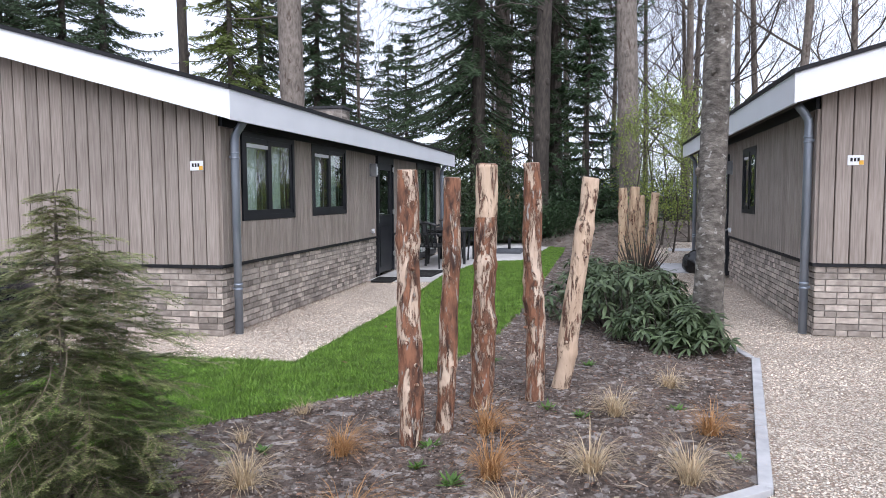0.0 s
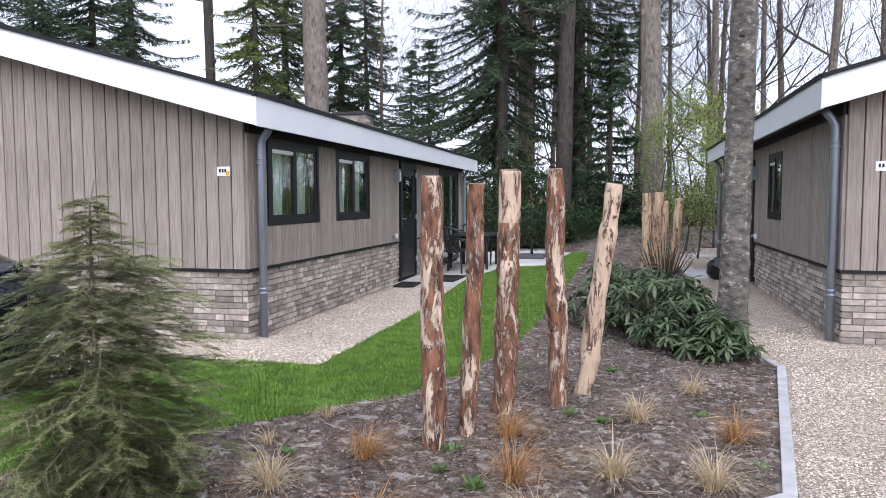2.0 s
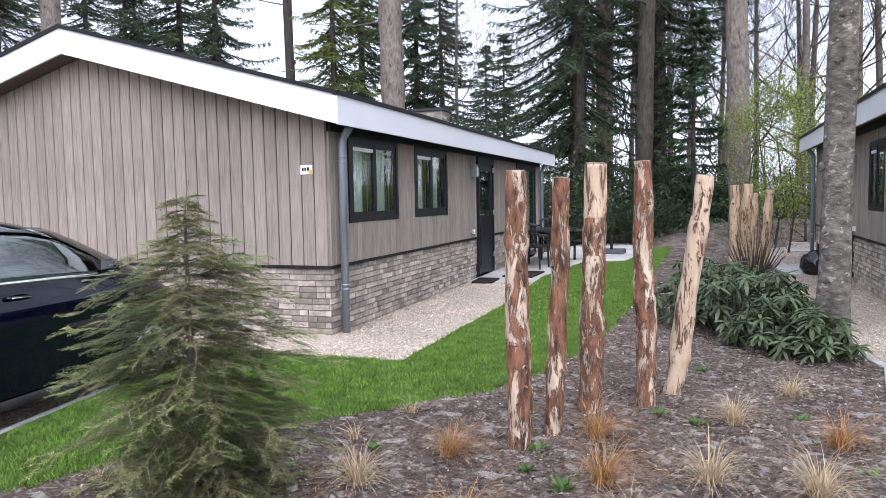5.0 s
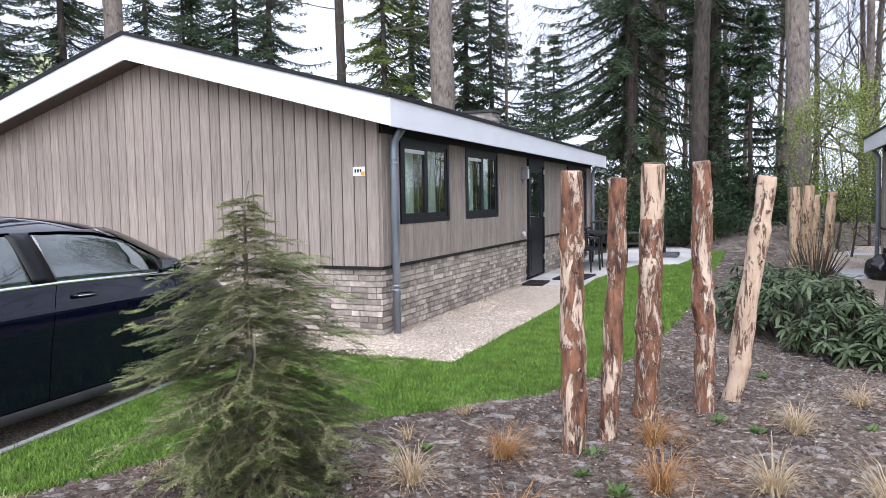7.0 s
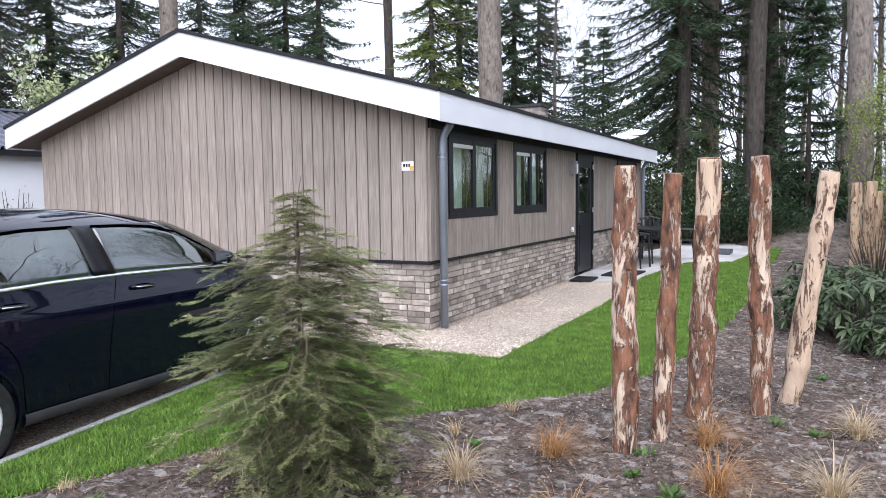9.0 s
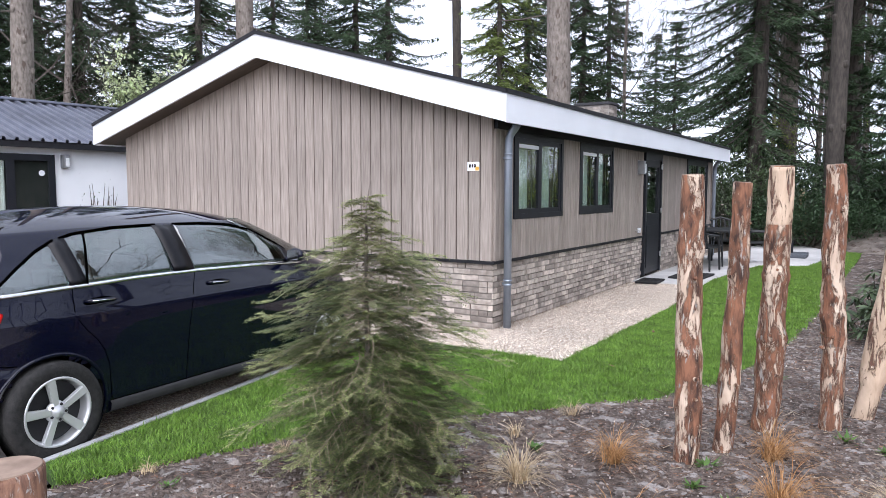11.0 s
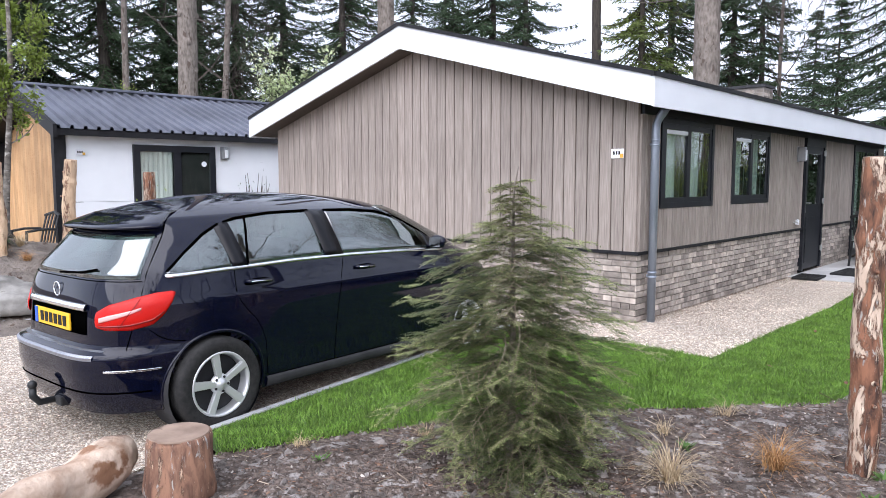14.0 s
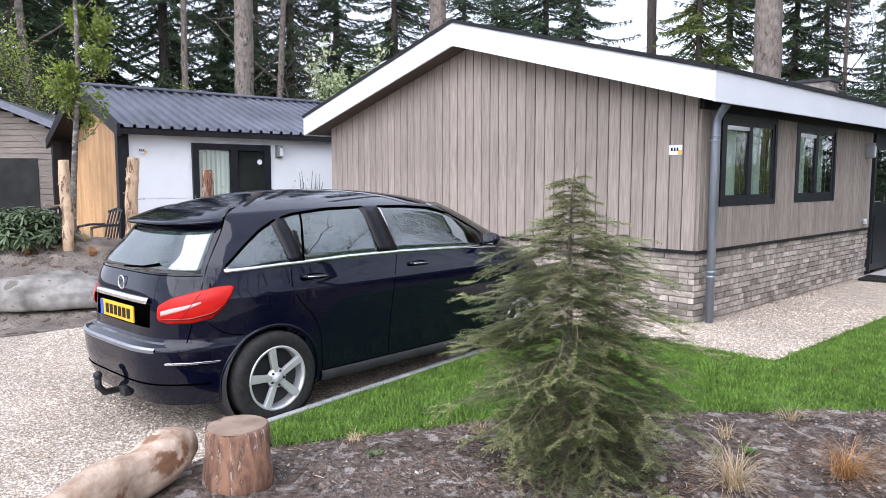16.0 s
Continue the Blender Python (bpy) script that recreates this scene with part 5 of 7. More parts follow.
for sgn in (1, -1):
    for i in range(ribs + 1):
        y = 0.05 + i * (L + 0.2) / ribs
        bm = bmesh.new()
        a, b = Vector((-W / 2, y, RG + 0.09)), Vector((-W / 2 + sgn * (W / 2 + 0.24), y, E + 0.01))
        for off, w_, h_ in ((0, 0.035, 0.055), (0.1, 0.072, 0.004)):
            q = [p + Vector((0, off + d, h)) for p in (a, b) for d, h in ((-w_, 0), (-w_ * 0.6, h_), (w_ * 0.6, h_), (w_, 0))]
            vs = [bm.verts.new(p) for p in q]
            for k in range(3):
                bm.faces.new((vs[k], vs[k + 1], vs[k + 5], vs[k + 4]))
        part("roof_sheet", bm, SHEET_METAL, roof_w, "corrugated metal sheet")
for sgn in (1, -1):
    bm = bmesh.new()
    xe = -W / 2 + sgn * (W / 2 + 0.26)
    prism(bm, [(-W / 2, RG - 0.08), (xe, E - 0.14), (xe, E + 0.07), (-W / 2, RG + 0.16)], -0.035, 0.02, "y")
    part("verge_board", bm, TRIM_DARK, roof_w, "black verge board")
part("ridge_cap", box(-W / 2 - 0.12, 0.02, RG + 0.115, -W / 2 + 0.12, L + 0.3, RG + 0.165, 0.01), SHEET_METAL, roof_w, "dark ridge cap")
for x in (-0.12, -W + 0.02):
    part("corner_post", box(x, 0.02, -0.1, x + 0.16, 0.2, E + 0.02), TRIM_DARK, white, "black corner post")
    part("side_screen", box(x + 0.04, 0.2, -0.1, x + 0.1, 0.45, E), TRIM_DARK, white, "black porch side")
for i in range(34):
    x = -W + 0.2 + i * 0.15
    top = E - 0.1 + (RG - E) * (1 - abs(x + 0.07 + W / 2) / (W / 2))
    part("larch_board", box(x, 0.41, 0, x + 0.143, 0.445, max(top, 0.5)), LARCH, wall_w, "")
# flat sheet on the wall, its dark colour stands for the unlit room
wwin = part("window", box(0.001, 1.29, 0.1, 0.004, 2.75, 2.12), ROOM_SHADE, white, "anthracite sliding door with pale curtain")
bm = bmesh.new()
for a, b, c, d in ((1.27, 0.08, 1.38, 2.14), (2.66, 0.08, 2.77, 2.14), (1.98, 0.08, 2.11, 2.03), (1.38, 2.03, 2.66, 2.14)):
    bx(bm, 0.002, a, b, 0.06, c, d)
part("window_frame", bm, ANTHRACITE, wwin)
part("pane", box(0.034, 1.38, 0.1, 0.038, 2.66, 2.03), PANE, wwin).visible_shadow = False
bm = bmesh.new()
k = 24
vs = [[bm.verts.new((0.02 + 0.01 * math.sin(j * 1.7), 1.4 + 0.56 * j / k, z)) for j in range(k + 1)] for z in (0.12, 2.02)]
for j in range(k):
    bm.faces.new((vs[0][j], vs[0][j + 1], vs[1][j + 1], vs[1][j]))
part("curtain", bm, mat("white_voile", (0.55, 0.56, 0.56), (0.68, 0.69, 0.69), 5, (8, 8, 0.3), 0.9, 0.1), wwin, "white curtain")
bm = bmesh.new()
tube(bm, [(0.05, 2.71, 1.05), (0.09, 2.71, 1.05), (0.095, 2.61, 1.05)], 0.012, 8)
part("door_handle", bm, STEEL, wwin)
bm = bmesh.new()
tube(bm, [(0.04, 2.55, 1.82), (0.045, 2.55, 1.82)], 0.05, 16)
part("sticker", bm, WHITE, wwin, "round white sticker")
wall_lamp(pose(-8.98, -2.66, 0, 0, 0, -4) @ pose(0.03, 2.95, 2.03))
number_sign(pose(-8.98, -2.66, 0, 0, 0, -4) @ pose(0.02, 0.42, 1.98, 0, 0, 90))

GREY_BOARD = mat("grey_brown_siding", (0.2, 0.17, 0.145), (0.28, 0.245, 0.215), 5, (0.8, 0.8, 9), 0.8, 0.25)
shed = thing("wooden_shed", "grey-brown boarded cottage with a dark low roof", "house", pose(-15.1, -1.17, 0, 0, 0, 60))
bm = bmesh.new()
prism(bm, [(-4, -0.1), (0, -0.1), (0, 2.3), (-2.0, 3.15), (-4, 2.3)], 0, 5, "y")
shed_wall = part("wall", bm, GREY_BOARD, shed)
for i in range(22):
    z = 0.02 + i * 0.14
    half = 2.0 if z < 2.2 else 2.0 * max(0.0, (3.1 - z) / 0.85)
    if half > 0.1:
        part("siding_board", box(-2.0 - half, -0.03, z, -2.0 + half, -0.004, z + 0.13), GREY_BOARD, shed_wall)
for i in range(16):
    part("siding_board", box(0.004, 0.0, 0.02 + i * 0.14, 0.03, 5, 0.15 + i * 0.14), GREY_BOARD, shed_wall)
bm = bmesh.new()
prism(bm, [(0.35, 2.22), (-2.0, 3.22), (-4.35, 2.22), (-4.35, 2.38), (-2.0, 3.4), (0.35, 2.38)], -0.3, 5.3, "y")
part("roof", bm, SHEET_METAL, shed, "dark roof")
# plain plate without glass, the room's shade painted as its colour
part("window", box(-3.1, -0.05, 0.5, -1.2, -0.032, 2.0), ROOM_SHADE, shed, "dark window")


# ---- trees ----
def leafy(name, c1, c2, rough=0.55, vary=0.35, big=0.25, through=0.25):
    """Foliage: each leaf its own shade, with some light passing through."""
    m = mat(name, c1, c2, 3, rough=rough, bump=0, vary=vary, island=True, big=big, big_scale=0.7, spec=0.3)
    n, l = m.node_tree.nodes, m.node_tree.links
    tl, mx = n.new("ShaderNodeBsdfTranslucent"), n.new("ShaderNodeMixShader")
    mx.inputs["Fac"].default_value = through
    col = [k for k in n if k.bl_idname == "ShaderNodeHueSaturation"][0].outputs["Color"]
    l.new(col, tl.inputs["Color"])
    l.new(n["Principled BSDF"].outputs["BSDF"], mx.inputs[1])
    l.new(tl.outputs["BSDF"], mx.inputs[2])
    l.new(mx.outputs["Shader"], n["Material Output"].inputs["Surface"])
    return m


NEEDLE = leafy("spruce_needles", (0.036, 0.064, 0.032), (0.078, 0.118, 0.058))
NEEDLE_PALE = leafy("pale_conifer_needles", (0.09, 0.125, 0.03), (0.17, 0.21, 0.06))
HEMLOCK = leafy("hemlock_needles", (0.058, 0.086, 0.032), (0.2, 0.235, 0.092))
HEMLOCK_TIP = leafy("hemlock_fresh_needles", (0.18, 0.21, 0.08), (0.38, 0.41, 0.17))
BARK_PALE = mat("pale_twig_bark", (0.16, 0.12, 0.085), (0.32, 0.26, 0.2), 20, rough=0.85, bump=0.2)
RHODO = leafy("rhododendron_leaf", (0.045, 0.075, 0.033), (0.12, 0.155, 0.08), rough=0.38, through=0.12)
DARK_LEAF = leafy("dark_evergreen_leaf", (0.028, 0.055, 0.026), (0.06, 0.1, 0.045), rough=0.4, through=0.1)
SPRING = leafy("young_spring_leaf", (0.2, 0.28, 0.05), (0.34, 0.42, 0.1), through=0.4)
BLOSSOM = leafy("pale_blossom_leaf", (0.36, 0.44, 0.2), (0.62, 0.68, 0.45), through=0.3)
BARK_GREY = mat("grey_brown_bark", (0.12, 0.1, 0.085), (0.26, 0.225, 0.195), 5, (3, 3, 1.2), 0.9, 0.8, bump_scale=12, big=0.25, spot=(0.1, 0.075, 0.06), spot_scale=3, spot_at=0.6, dist=0.03)
BARK_DARK = mat("dark_bark", (0.035, 0.03, 0.026), (0.085, 0.072, 0.06), 6, (3, 3, 0.7), 0.9, 0.8, bump_scale=14, dist=0.03)
BARK_TWIG = mat("bare_twig_bark", (0.05, 0.042, 0.036), (0.11, 0.09, 0.075), 6, (2, 2, 0.6), 0.9, 0.4)
BARK_BIRCH = mat("lenticelled_bark", (0.06, 0.052, 0.044), (0.21, 0.19, 0.165), 13, (1.0, 1.0, 1.5), 0.9, 1.0, bump_scale=30, big=0.35, big_scale=3.0, spot=(0.3, 0.285, 0.26), spot_scale=15, spot_at=0.6, dist=0.02)


def blade(verts, faces, p, d, side, length, width):
    """A narrow pointed leaf of two triangles that bends a little."""
    k = len(verts)
    m = p + d * length * 0.5
    verts += [p, m + side * width * 0.5, p + d * length, m - side * width * 0.5]
    faces.append((k, k + 1, k + 2, k + 3))


def trunk_bm(h, r0, r1, lean=(0, 0), seg=14, steps=16, wob=0.05, seed=0, flare=0.35):
    bm = bmesh.new()
    pts, rad = [], []
    for i in range(steps + 1):
        k = i / steps
        pts.append((lean[0] * k + wob * math.sin(k * 5 + seed), lean[1] * k + wob * math.cos(k * 4 + seed), h * k - 0.15))
        rad.append((r0 + (r1 - r0) * k) * (1 + flare * math.exp(-k * h / 0.35)))
    tube(bm, pts, rad, seg, rough=0.1)
    return bm, pts


def spruce(label, m, h, radius, base, seed, needles, density=1.0, bark=None, r0=None, droop=0.35, group="spruces"):
    """A conifer: straight trunk and whorls of drooping boughs hung with needle sprays."""
    rng = random.Random(seed)
    tree = thing("spruce_tree", label, "tree", m, group)
    bm, _ = trunk_bm(h, r0 or h * 0.014, 0.02, seed=seed, wob=0.04)
    part("trunk", bm, bark or BARK_DARK, tree, "dark straight trunk")
    verts, faces = [], []
    z = base
    bv, bf = [], []
    while z < h - 0.15:
        k = (z - base) / (h - base)
        reach = radius * (1 - k) ** 0.8 * (0.55 + 0.45 * min(1, k * 6)) + 0.12
        for w in range(rng.randint(3, 5) if density >= 1 else rng.randint(2, 4)):
            a = rng.uniform(0, 2 * math.pi)
            ln = reach * rng.uniform(0.6, 1.15)
            out = Vector((math.cos(a), math.sin(a), 0))
            side = Vector((-out.y, out.x, 0))
            steps = max(4, int(ln / 0.22))
            pts = []
            for i in range(steps + 1):
                f = i / steps
                pts.append(Vector((0, 0, z)) + out * ln * f + Vector((0, 0, ln * (-droop * f * 1.25 + 0.28 * f ** 3))) + side * 0.1 * math.sin(f * 4 + a))
            kk = len(bv)
            for i, p in enumerate(pts):
                t = 0.035 * (1 - i / (steps + 1)) + 0.006
                bv += [p + side * t, p - side * t, p - Vector((0, 0, t * 1.5))]
            for i in range(steps):
                b0 = kk + 3 * i
                bf += [(b0, b0 + 3, b0 + 4, b0 + 1), (b0 + 1, b0 + 4, b0 + 5, b0 + 2), (b0 + 2, b0 + 5, b0 + 3, b0)]
            for i in range(1, steps + 1):
                p = pts[i]
                f = i / steps
                n = int(13 * density + 0.5)
                for q in range(n):
                    s = 1 if q % 2 else -1
                    d = (side * s * rng.uniform(0.4, 1.0) + out * rng.uniform(0.1, 0.9) + Vector((0, 0, rng.uniform(-0.9, 0.05)))).normalized()
                    sd = d.cross(Vector((rng.uniform(-1, 1), rng.uniform(-1, 1), rng.uniform(0.2, 1)))).normalized()
                    blade(verts, faces, p + Vector((rng.uniform(-0.08, 0.08), rng.uniform(-0.08, 0.08), rng.uniform(-0.06, 0.04))), d, sd, rng.uniform(0.14, 0.36) * (1.15 - 0.4 * f), rng.uniform(0.022, 0.05))
        z += rng.uniform(0.16, 0.34) * (1.0 if density >= 1 else 1.3)
    tagged(soup("bough_growth", bv, bf, BARK_DARK, tree, "dark bare boughs"), kind="stuff")
    tagged(soup("foliage", verts, faces, needles, tree, "drooping sprays of needles"), kind="stuff")
    return tree


def bare_tree(label, m, h, r0, seed, bark, levels=5, spread=0.55, first=0.3, leaf=None, leaf_rate=0.0, lean=(0, 0), leaf_size=0.06, thin=0.009, name="bare_tree", upright=0.25, kids=(2, 3), group="", reach=1.0, onto=None):
    """A leafless or budding broadleaf tree grown branch by branch; leaf: material of its young leaves."""
    rng = random.Random(seed)
    if onto:
        tree, pts = onto
    else:
        tree = thing(name, label, "tree", m, group)
        bm, pts = trunk_bm(h * 0.72, r0, r0 * 0.45, lean=(lean[0], lean[1]), seed=seed, wob=0.08)
        part("trunk", bm, bark, tree)
    bv, bf, lv, lf = [], [], [], []

    def limb(p, d, ln, r, depth):
        steps = 4 if depth < 2 else 3
        kk = len(bv)
        pos, dirn, rows = Vector(p), Vector(d), []
        for i in range(steps + 1):
            rr = r * (1 - 0.55 * i / steps)
            s = dirn.cross(Vector((0.37, 0.21, 0.9))).normalized()
            u = dirn.cross(s)
            bv.extend([pos + s * rr, pos + (u * 0.87 - s * 0.5) * rr, pos + (-u * 0.87 - s * 0.5) * rr])
            rows.append((pos.copy(), dirn.copy(), rr))
            dirn = (dirn + Vector((rng.uniform(-1, 1), rng.uniform(-1, 1), rng.uniform(-0.7, 1) + upright * 0.5)) * 0.36).normalized()
            pos = pos + dirn * ln / steps
        for i in range(steps):
            b0 = kk + 3 * i
            for q in range(3):
                bf.append((b0 + q, b0 + (q + 1) % 3, b0 + 3 + (q + 1) % 3, b0 + 3 + q))
        if leaf and depth >= levels - 2:
            for i in range(int(leaf_rate)):
                q, dd, _ = rows[rng.randint(0, steps)]
                ld = Vector((rng.uniform(-1, 1), rng.uniform(-1, 1), rng.uniform(-0.6, 0.8))).normalized()
                blade(lv, lf, q + ld * 0.03, ld, ld.cross(Vector((0.2, 0.5, rng.uniform(-1, 1)))).normalized(), leaf_size * rng.uniform(0.6, 1.3), leaf_size * 0.55)
        if depth < levels:
            for i in range(rng.randint(*kids)):
                q, dd, rr = rows[rng.randint(1, steps)]
                turn = Vector((rng.uniform(-1, 1), rng.uniform(-1, 1), rng.uniform(-0.4, 0.9)))
                nd = (dd * (1 - spread) + turn.normalized() * spread + Vector((0, 0, upright * 0.35))).normalized()
                limb(q, nd, ln * rng.uniform(0.55, 0.85), max(rr * 0.62, thin), depth + 1)

    top = len(pts)
    for i in range(int(first * top), top):
        for w in range(1 if i < top - 2 else 3):
            if rng.random() < 0.75 or i > top - 3:
                a = rng.uniform(0, 2 * math.pi)
                limb(pts[i], Vector((math.cos(a), math.sin(a), rng.uniform(0.2, 1.1))).normalized(), h * reach * rng.uniform(0.18, 0.32), r0 * 0.34 * (1.25 - i / top), 1)
    tagged(soup("branch_crown", bv, bf, BARK_TWIG if bark is not BARK_BIRCH else BARK_GREY, tree, "fine bare branches"), kind="stuff")
    if lv:
        tagged(soup("foliage", lv, lf, leaf, tree, "small young leaves"), kind="stuff")
    return tree


def shrub(name, label, m, w, d, h, count, leaf, size, seed, stems=10, aspect=0.4, hollow=0.55, category="shrub", group=""):
    """A bush: bare stems and leaves gathered in uneven clumps."""
    rng = random.Random(seed)
    bush = thing(name, label, category, m, group)
    sv, sf, verts, faces = [], [], [], []
    tips = []
    for i in range(stems):
        a, k = rng.uniform(0, 2 * math.pi), rng.uniform(0.2, 1)
        tip = Vector((math.cos(a) * w * 0.5 * k, math.sin(a) * d * 0.5 * k, h * rng.uniform(0.55, 1.0) * (1.1 - 0.45 * k)))
        root = Vector((tip.x * 0.15, tip.y * 0.15, -0.05))
        mid = root.lerp(tip, 0.5) + Vector((rng.uniform(-0.1, 0.1), rng.uniform(-0.1, 0.1), 0.1)) * h * 0.3
        kk = len(sv)
        for p, r in ((root, 0.02), (mid, 0.012), (tip, 0.004)):
            sv.extend([p + Vector((r * math.cos(t), r * math.sin(t), 0)) for t in (0, 2.1, 4.2)])
        for j in (0, 3):
            for q in range(3):
                sf.append((kk + j + q, kk + j + (q + 1) % 3, kk + j + 3 + (q + 1) % 3, kk + j + 3 + q))
        tips += [tip, mid.lerp(tip, 0.6), mid]
    tagged(soup("stem_growth", sv, sf, BARK_TWIG, bush, "thin brown stems"), kind="stuff")
    for i in range(count):
        c = tips[rng.randrange(len(tips))]
        p = c + Vector((rng.gauss(0, 1) * w, rng.gauss(0, 1) * d, rng.gauss(0, 1) * h)) * 0.11
        p.z = max(p.z, 0.05)
        dd = (Vector((rng.uniform(-1, 1), rng.uniform(-1, 1), rng.uniform(-0.5, 0.8))) + (p - Vector((0, 0, h * 0.4))).normalized() * 0.5).normalized()
        blade(verts, faces, p, dd, dd.cross(Vector((rng.uniform(-0.5, 0.5), rng.uniform(-0.5, 0.5), 1))).normalized(), size * rng.uniform(0.6, 1.25), size * aspect)
    tagged(soup("foliage", verts, faces, leaf, bush), kind="stuff")
    return bush


# great trunks
def big_trunk(label, p, h, r0, r1, lean, seed, bark=BARK_GREY):
    tree = thing("tall_tree", label, "tree", pose(*p), "tall trunks")
    bm, pts = trunk_bm(h, r0, r1, lean, 18, 40, 0.06, seed, 0.25)
    part("trunk", bm, bark, tree, smooth=True)
    rng = random.Random(seed)
    for i in range(14):
        k = rng.randint(8, 38)
        a = rng.uniform(0, 6.28)
        q = Vector(pts[k]) + Vector((math.cos(a), math.sin(a), 0)) * r0 * 0.82
        bm = bmesh.new()
        bmesh.ops.create_icosphere(bm, subdivisions=2, radius=0.09, matrix=Matrix.Translation(q))
        for v in bm.verts:
            v.co += Vector((0, 0, (v.co.z - q.z) * 0.4))
        part("burl", bm, bark, tree)
    bv, bf = [], []
    for i in range(26):
        k = rng.randint(16, 40)
        a, q = rng.uniform(0, 6.28), Vector(pts[k])
        ln, d = rng.uniform(1.2, 3.5), Vector((math.cos(a), math.sin(a), rng.uniform(-0.5, 0.3)))
        kk = len(bv)
        for j in range(6):
            t = 0.03 * (1 - j / 6)
            s = d.cross(Vector((0, 0, 1))).normalized()
            bv += [q + s * t, q - s * t, q + Vector((0, 0, t * 1.6))]
            q = q + d.normalized() * ln / 5
            d += Vector((rng.uniform(-0.5, 0.5), rng.uniform(-0.5, 0.5), rng.uniform(-0.4, 0.3)))
        for j in range(5):
            b0 = kk + 3 * j
            bf += [(b0, b0 + 3, b0 + 4, b0 + 1), (b0 + 1, b0 + 4, b0 + 5, b0 + 2), (b0 + 2, b0 + 5, b0 + 3, b0)]
    tagged(soup("branch_crown", bv, bf, BARK_TWIG, tree, "thin dead branches"), kind="stuff")
    return tree


big_trunk("tall thick grey-barked trunk behind the cottage", (-4.82, 12.94, 0), 17, 0.37, 0.3, (0.0, 0), 1)
big_trunk("tall grey-brown trunk at the end of the garden", (4.85, 14.2, 0), 17, 0.3, 0.24, (-0.25, 0), 2)
big_trunk("tall dark trunk at the end of the garden", (2.24, 15.68, 0), 17, 0.25, 0.2, (0.35, 0), 3, BARK_DARK)
big_trunk("tall trunk behind the white cottage", (-17.72, 4.29, 0), 17, 0.31, 0.25, (0.1, 0), 4)
big_trunk("tall brown trunk behind the ridge", (-16.37, 11.39, 0), 17, 0.33, 0.28, (0, 0), 5)
big_trunk("thin dark trunk among the conifers", (-11.91, 18.8, 0), 18, 0.2, 0.16, (0, 0), 6, BARK_DARK)
big_trunk("greenish trunk in the wood", (0.42, 20.02, 0), 16, 0.3, 0.24, (0.2, 0), 7)

# lenticelled tree beside the path
birch = thing("birch_tree", "grey rough-barked tree trunk beside the path", "tree", pose(4.9, 0.5, 0))
bm, bp = trunk_bm(9, 0.135, 0.1, (0.2, 0.05), 22, 60, 0.02, 3, 0.3)
part("trunk", bm, BARK_BIRCH, birch, smooth=True)
rng = random.Random(5)
for i in range(12):
    a, z = rng.uniform(3.3, 6.1), 0.7 + i * 0.33 + rng.uniform(-0.1, 0.1)
    q = Vector((math.cos(a) * 0.118, math.sin(a) * 0.118, z))
    bm = bmesh.new()
    bmesh.ops.create_icosphere(bm, subdivisions=2, radius=0.03, matrix=Matrix.Translation(q))
    for v in bm.verts:
        v.co.z += (v.co.z - q.z) * 0.5
    part("branch_scar", bm, BARK_BIRCH, birch)
bare_tree("", None, 9.5, 0.2, 6, BARK_GREY, 4, first=0.5, kids=(2, 4), onto=(birch, bp[::3]), thin=0.008)

# conifers: first of each kind, then copies
S1 = spruce("tall dark green spruce with drooping boughs", pose(0.09, 16.95, 0), 21, 4.2, 2.8, 11, NEEDLE, 1.35, droop=0.5)
S2 = spruce("dark green spruce with open boughs", pose(-16.61, 20.43, 0), 17, 3.6, 1.5, 12, NEEDLE, 1.4)
S3 = spruce("slender dark spruce in the wood", pose(-7.26, 24.33, 0), 13.2, 3.0, 0.8, 13, NEEDLE, 1.5)
S4 = spruce("pale yellow-green conifer with hanging sprays", pose(-8.89, 17.07, 0), 13.5, 2.6, 1.0, 14, NEEDLE_PALE, 1.5, droop=0.6)
S5 = spruce("dense dark evergreen cone-shaped tree", pose(3.68, 16.73, 0), 7.3, 1.6, 0.1, 15, DARK_LEAF, 1.7, droop=0.15)
spruce("tall pine with a high dark crown over bare trunk", pose(2.5, 20.3, 0), 22, 4.6, 6.2, 16, NEEDLE, 1.35, droop=0.3)
n = 0
for src, x, y, s, label in [
    (S3, -1.6, 27.5, 0.95, 0), (S2, -14.63, 15.63, 0.9, 0), (S3, -6.91, 20.19, 1.0, 0), (S2, -11.87, 25.65, 1.1, 0), (S3, -8.37, 35.52, 0.82, 0), (S3, -6.29, 31.94, 0.8, 0),
    (S2, -24.89, 23.93, 0.95, 0), (S5, 2.52, 20.2, 0.8, 0)   ]:
    n += 1
    o = copy_thing(src, pose(x, y, 0, 0, 0, 47 * n))
    o.scale = (s, s, s)
for src, x, y, s in [
    (S1, -25.68, -0.05, 1.0), (S1, -26.97, 2.81, 1.05), (S1, -24.28, 4.38, 0.95), (S2, -27, 8.09, 1.2), (S1, -24.69, 10.24, 0.9), (S2, -26.05, 13.66, 1.15), (S1, -23.11, -2.55, 0.9), (S2, -33.13, 3.12, 1.3),
    (S2, -22.02, 14.02, 1.05), (S2, -22.05, 18.47, 0.95), (S2, -33.34, 13.25, 1.2), (S1, -26.33, -4.09, 0.9), (S2, -24.63, 24.3, 1.0)]:
    n += 1
    o = copy_thing(src, pose(x, y, 0, 0, 0, 61 * n))
    o.scale = (s, s, s)

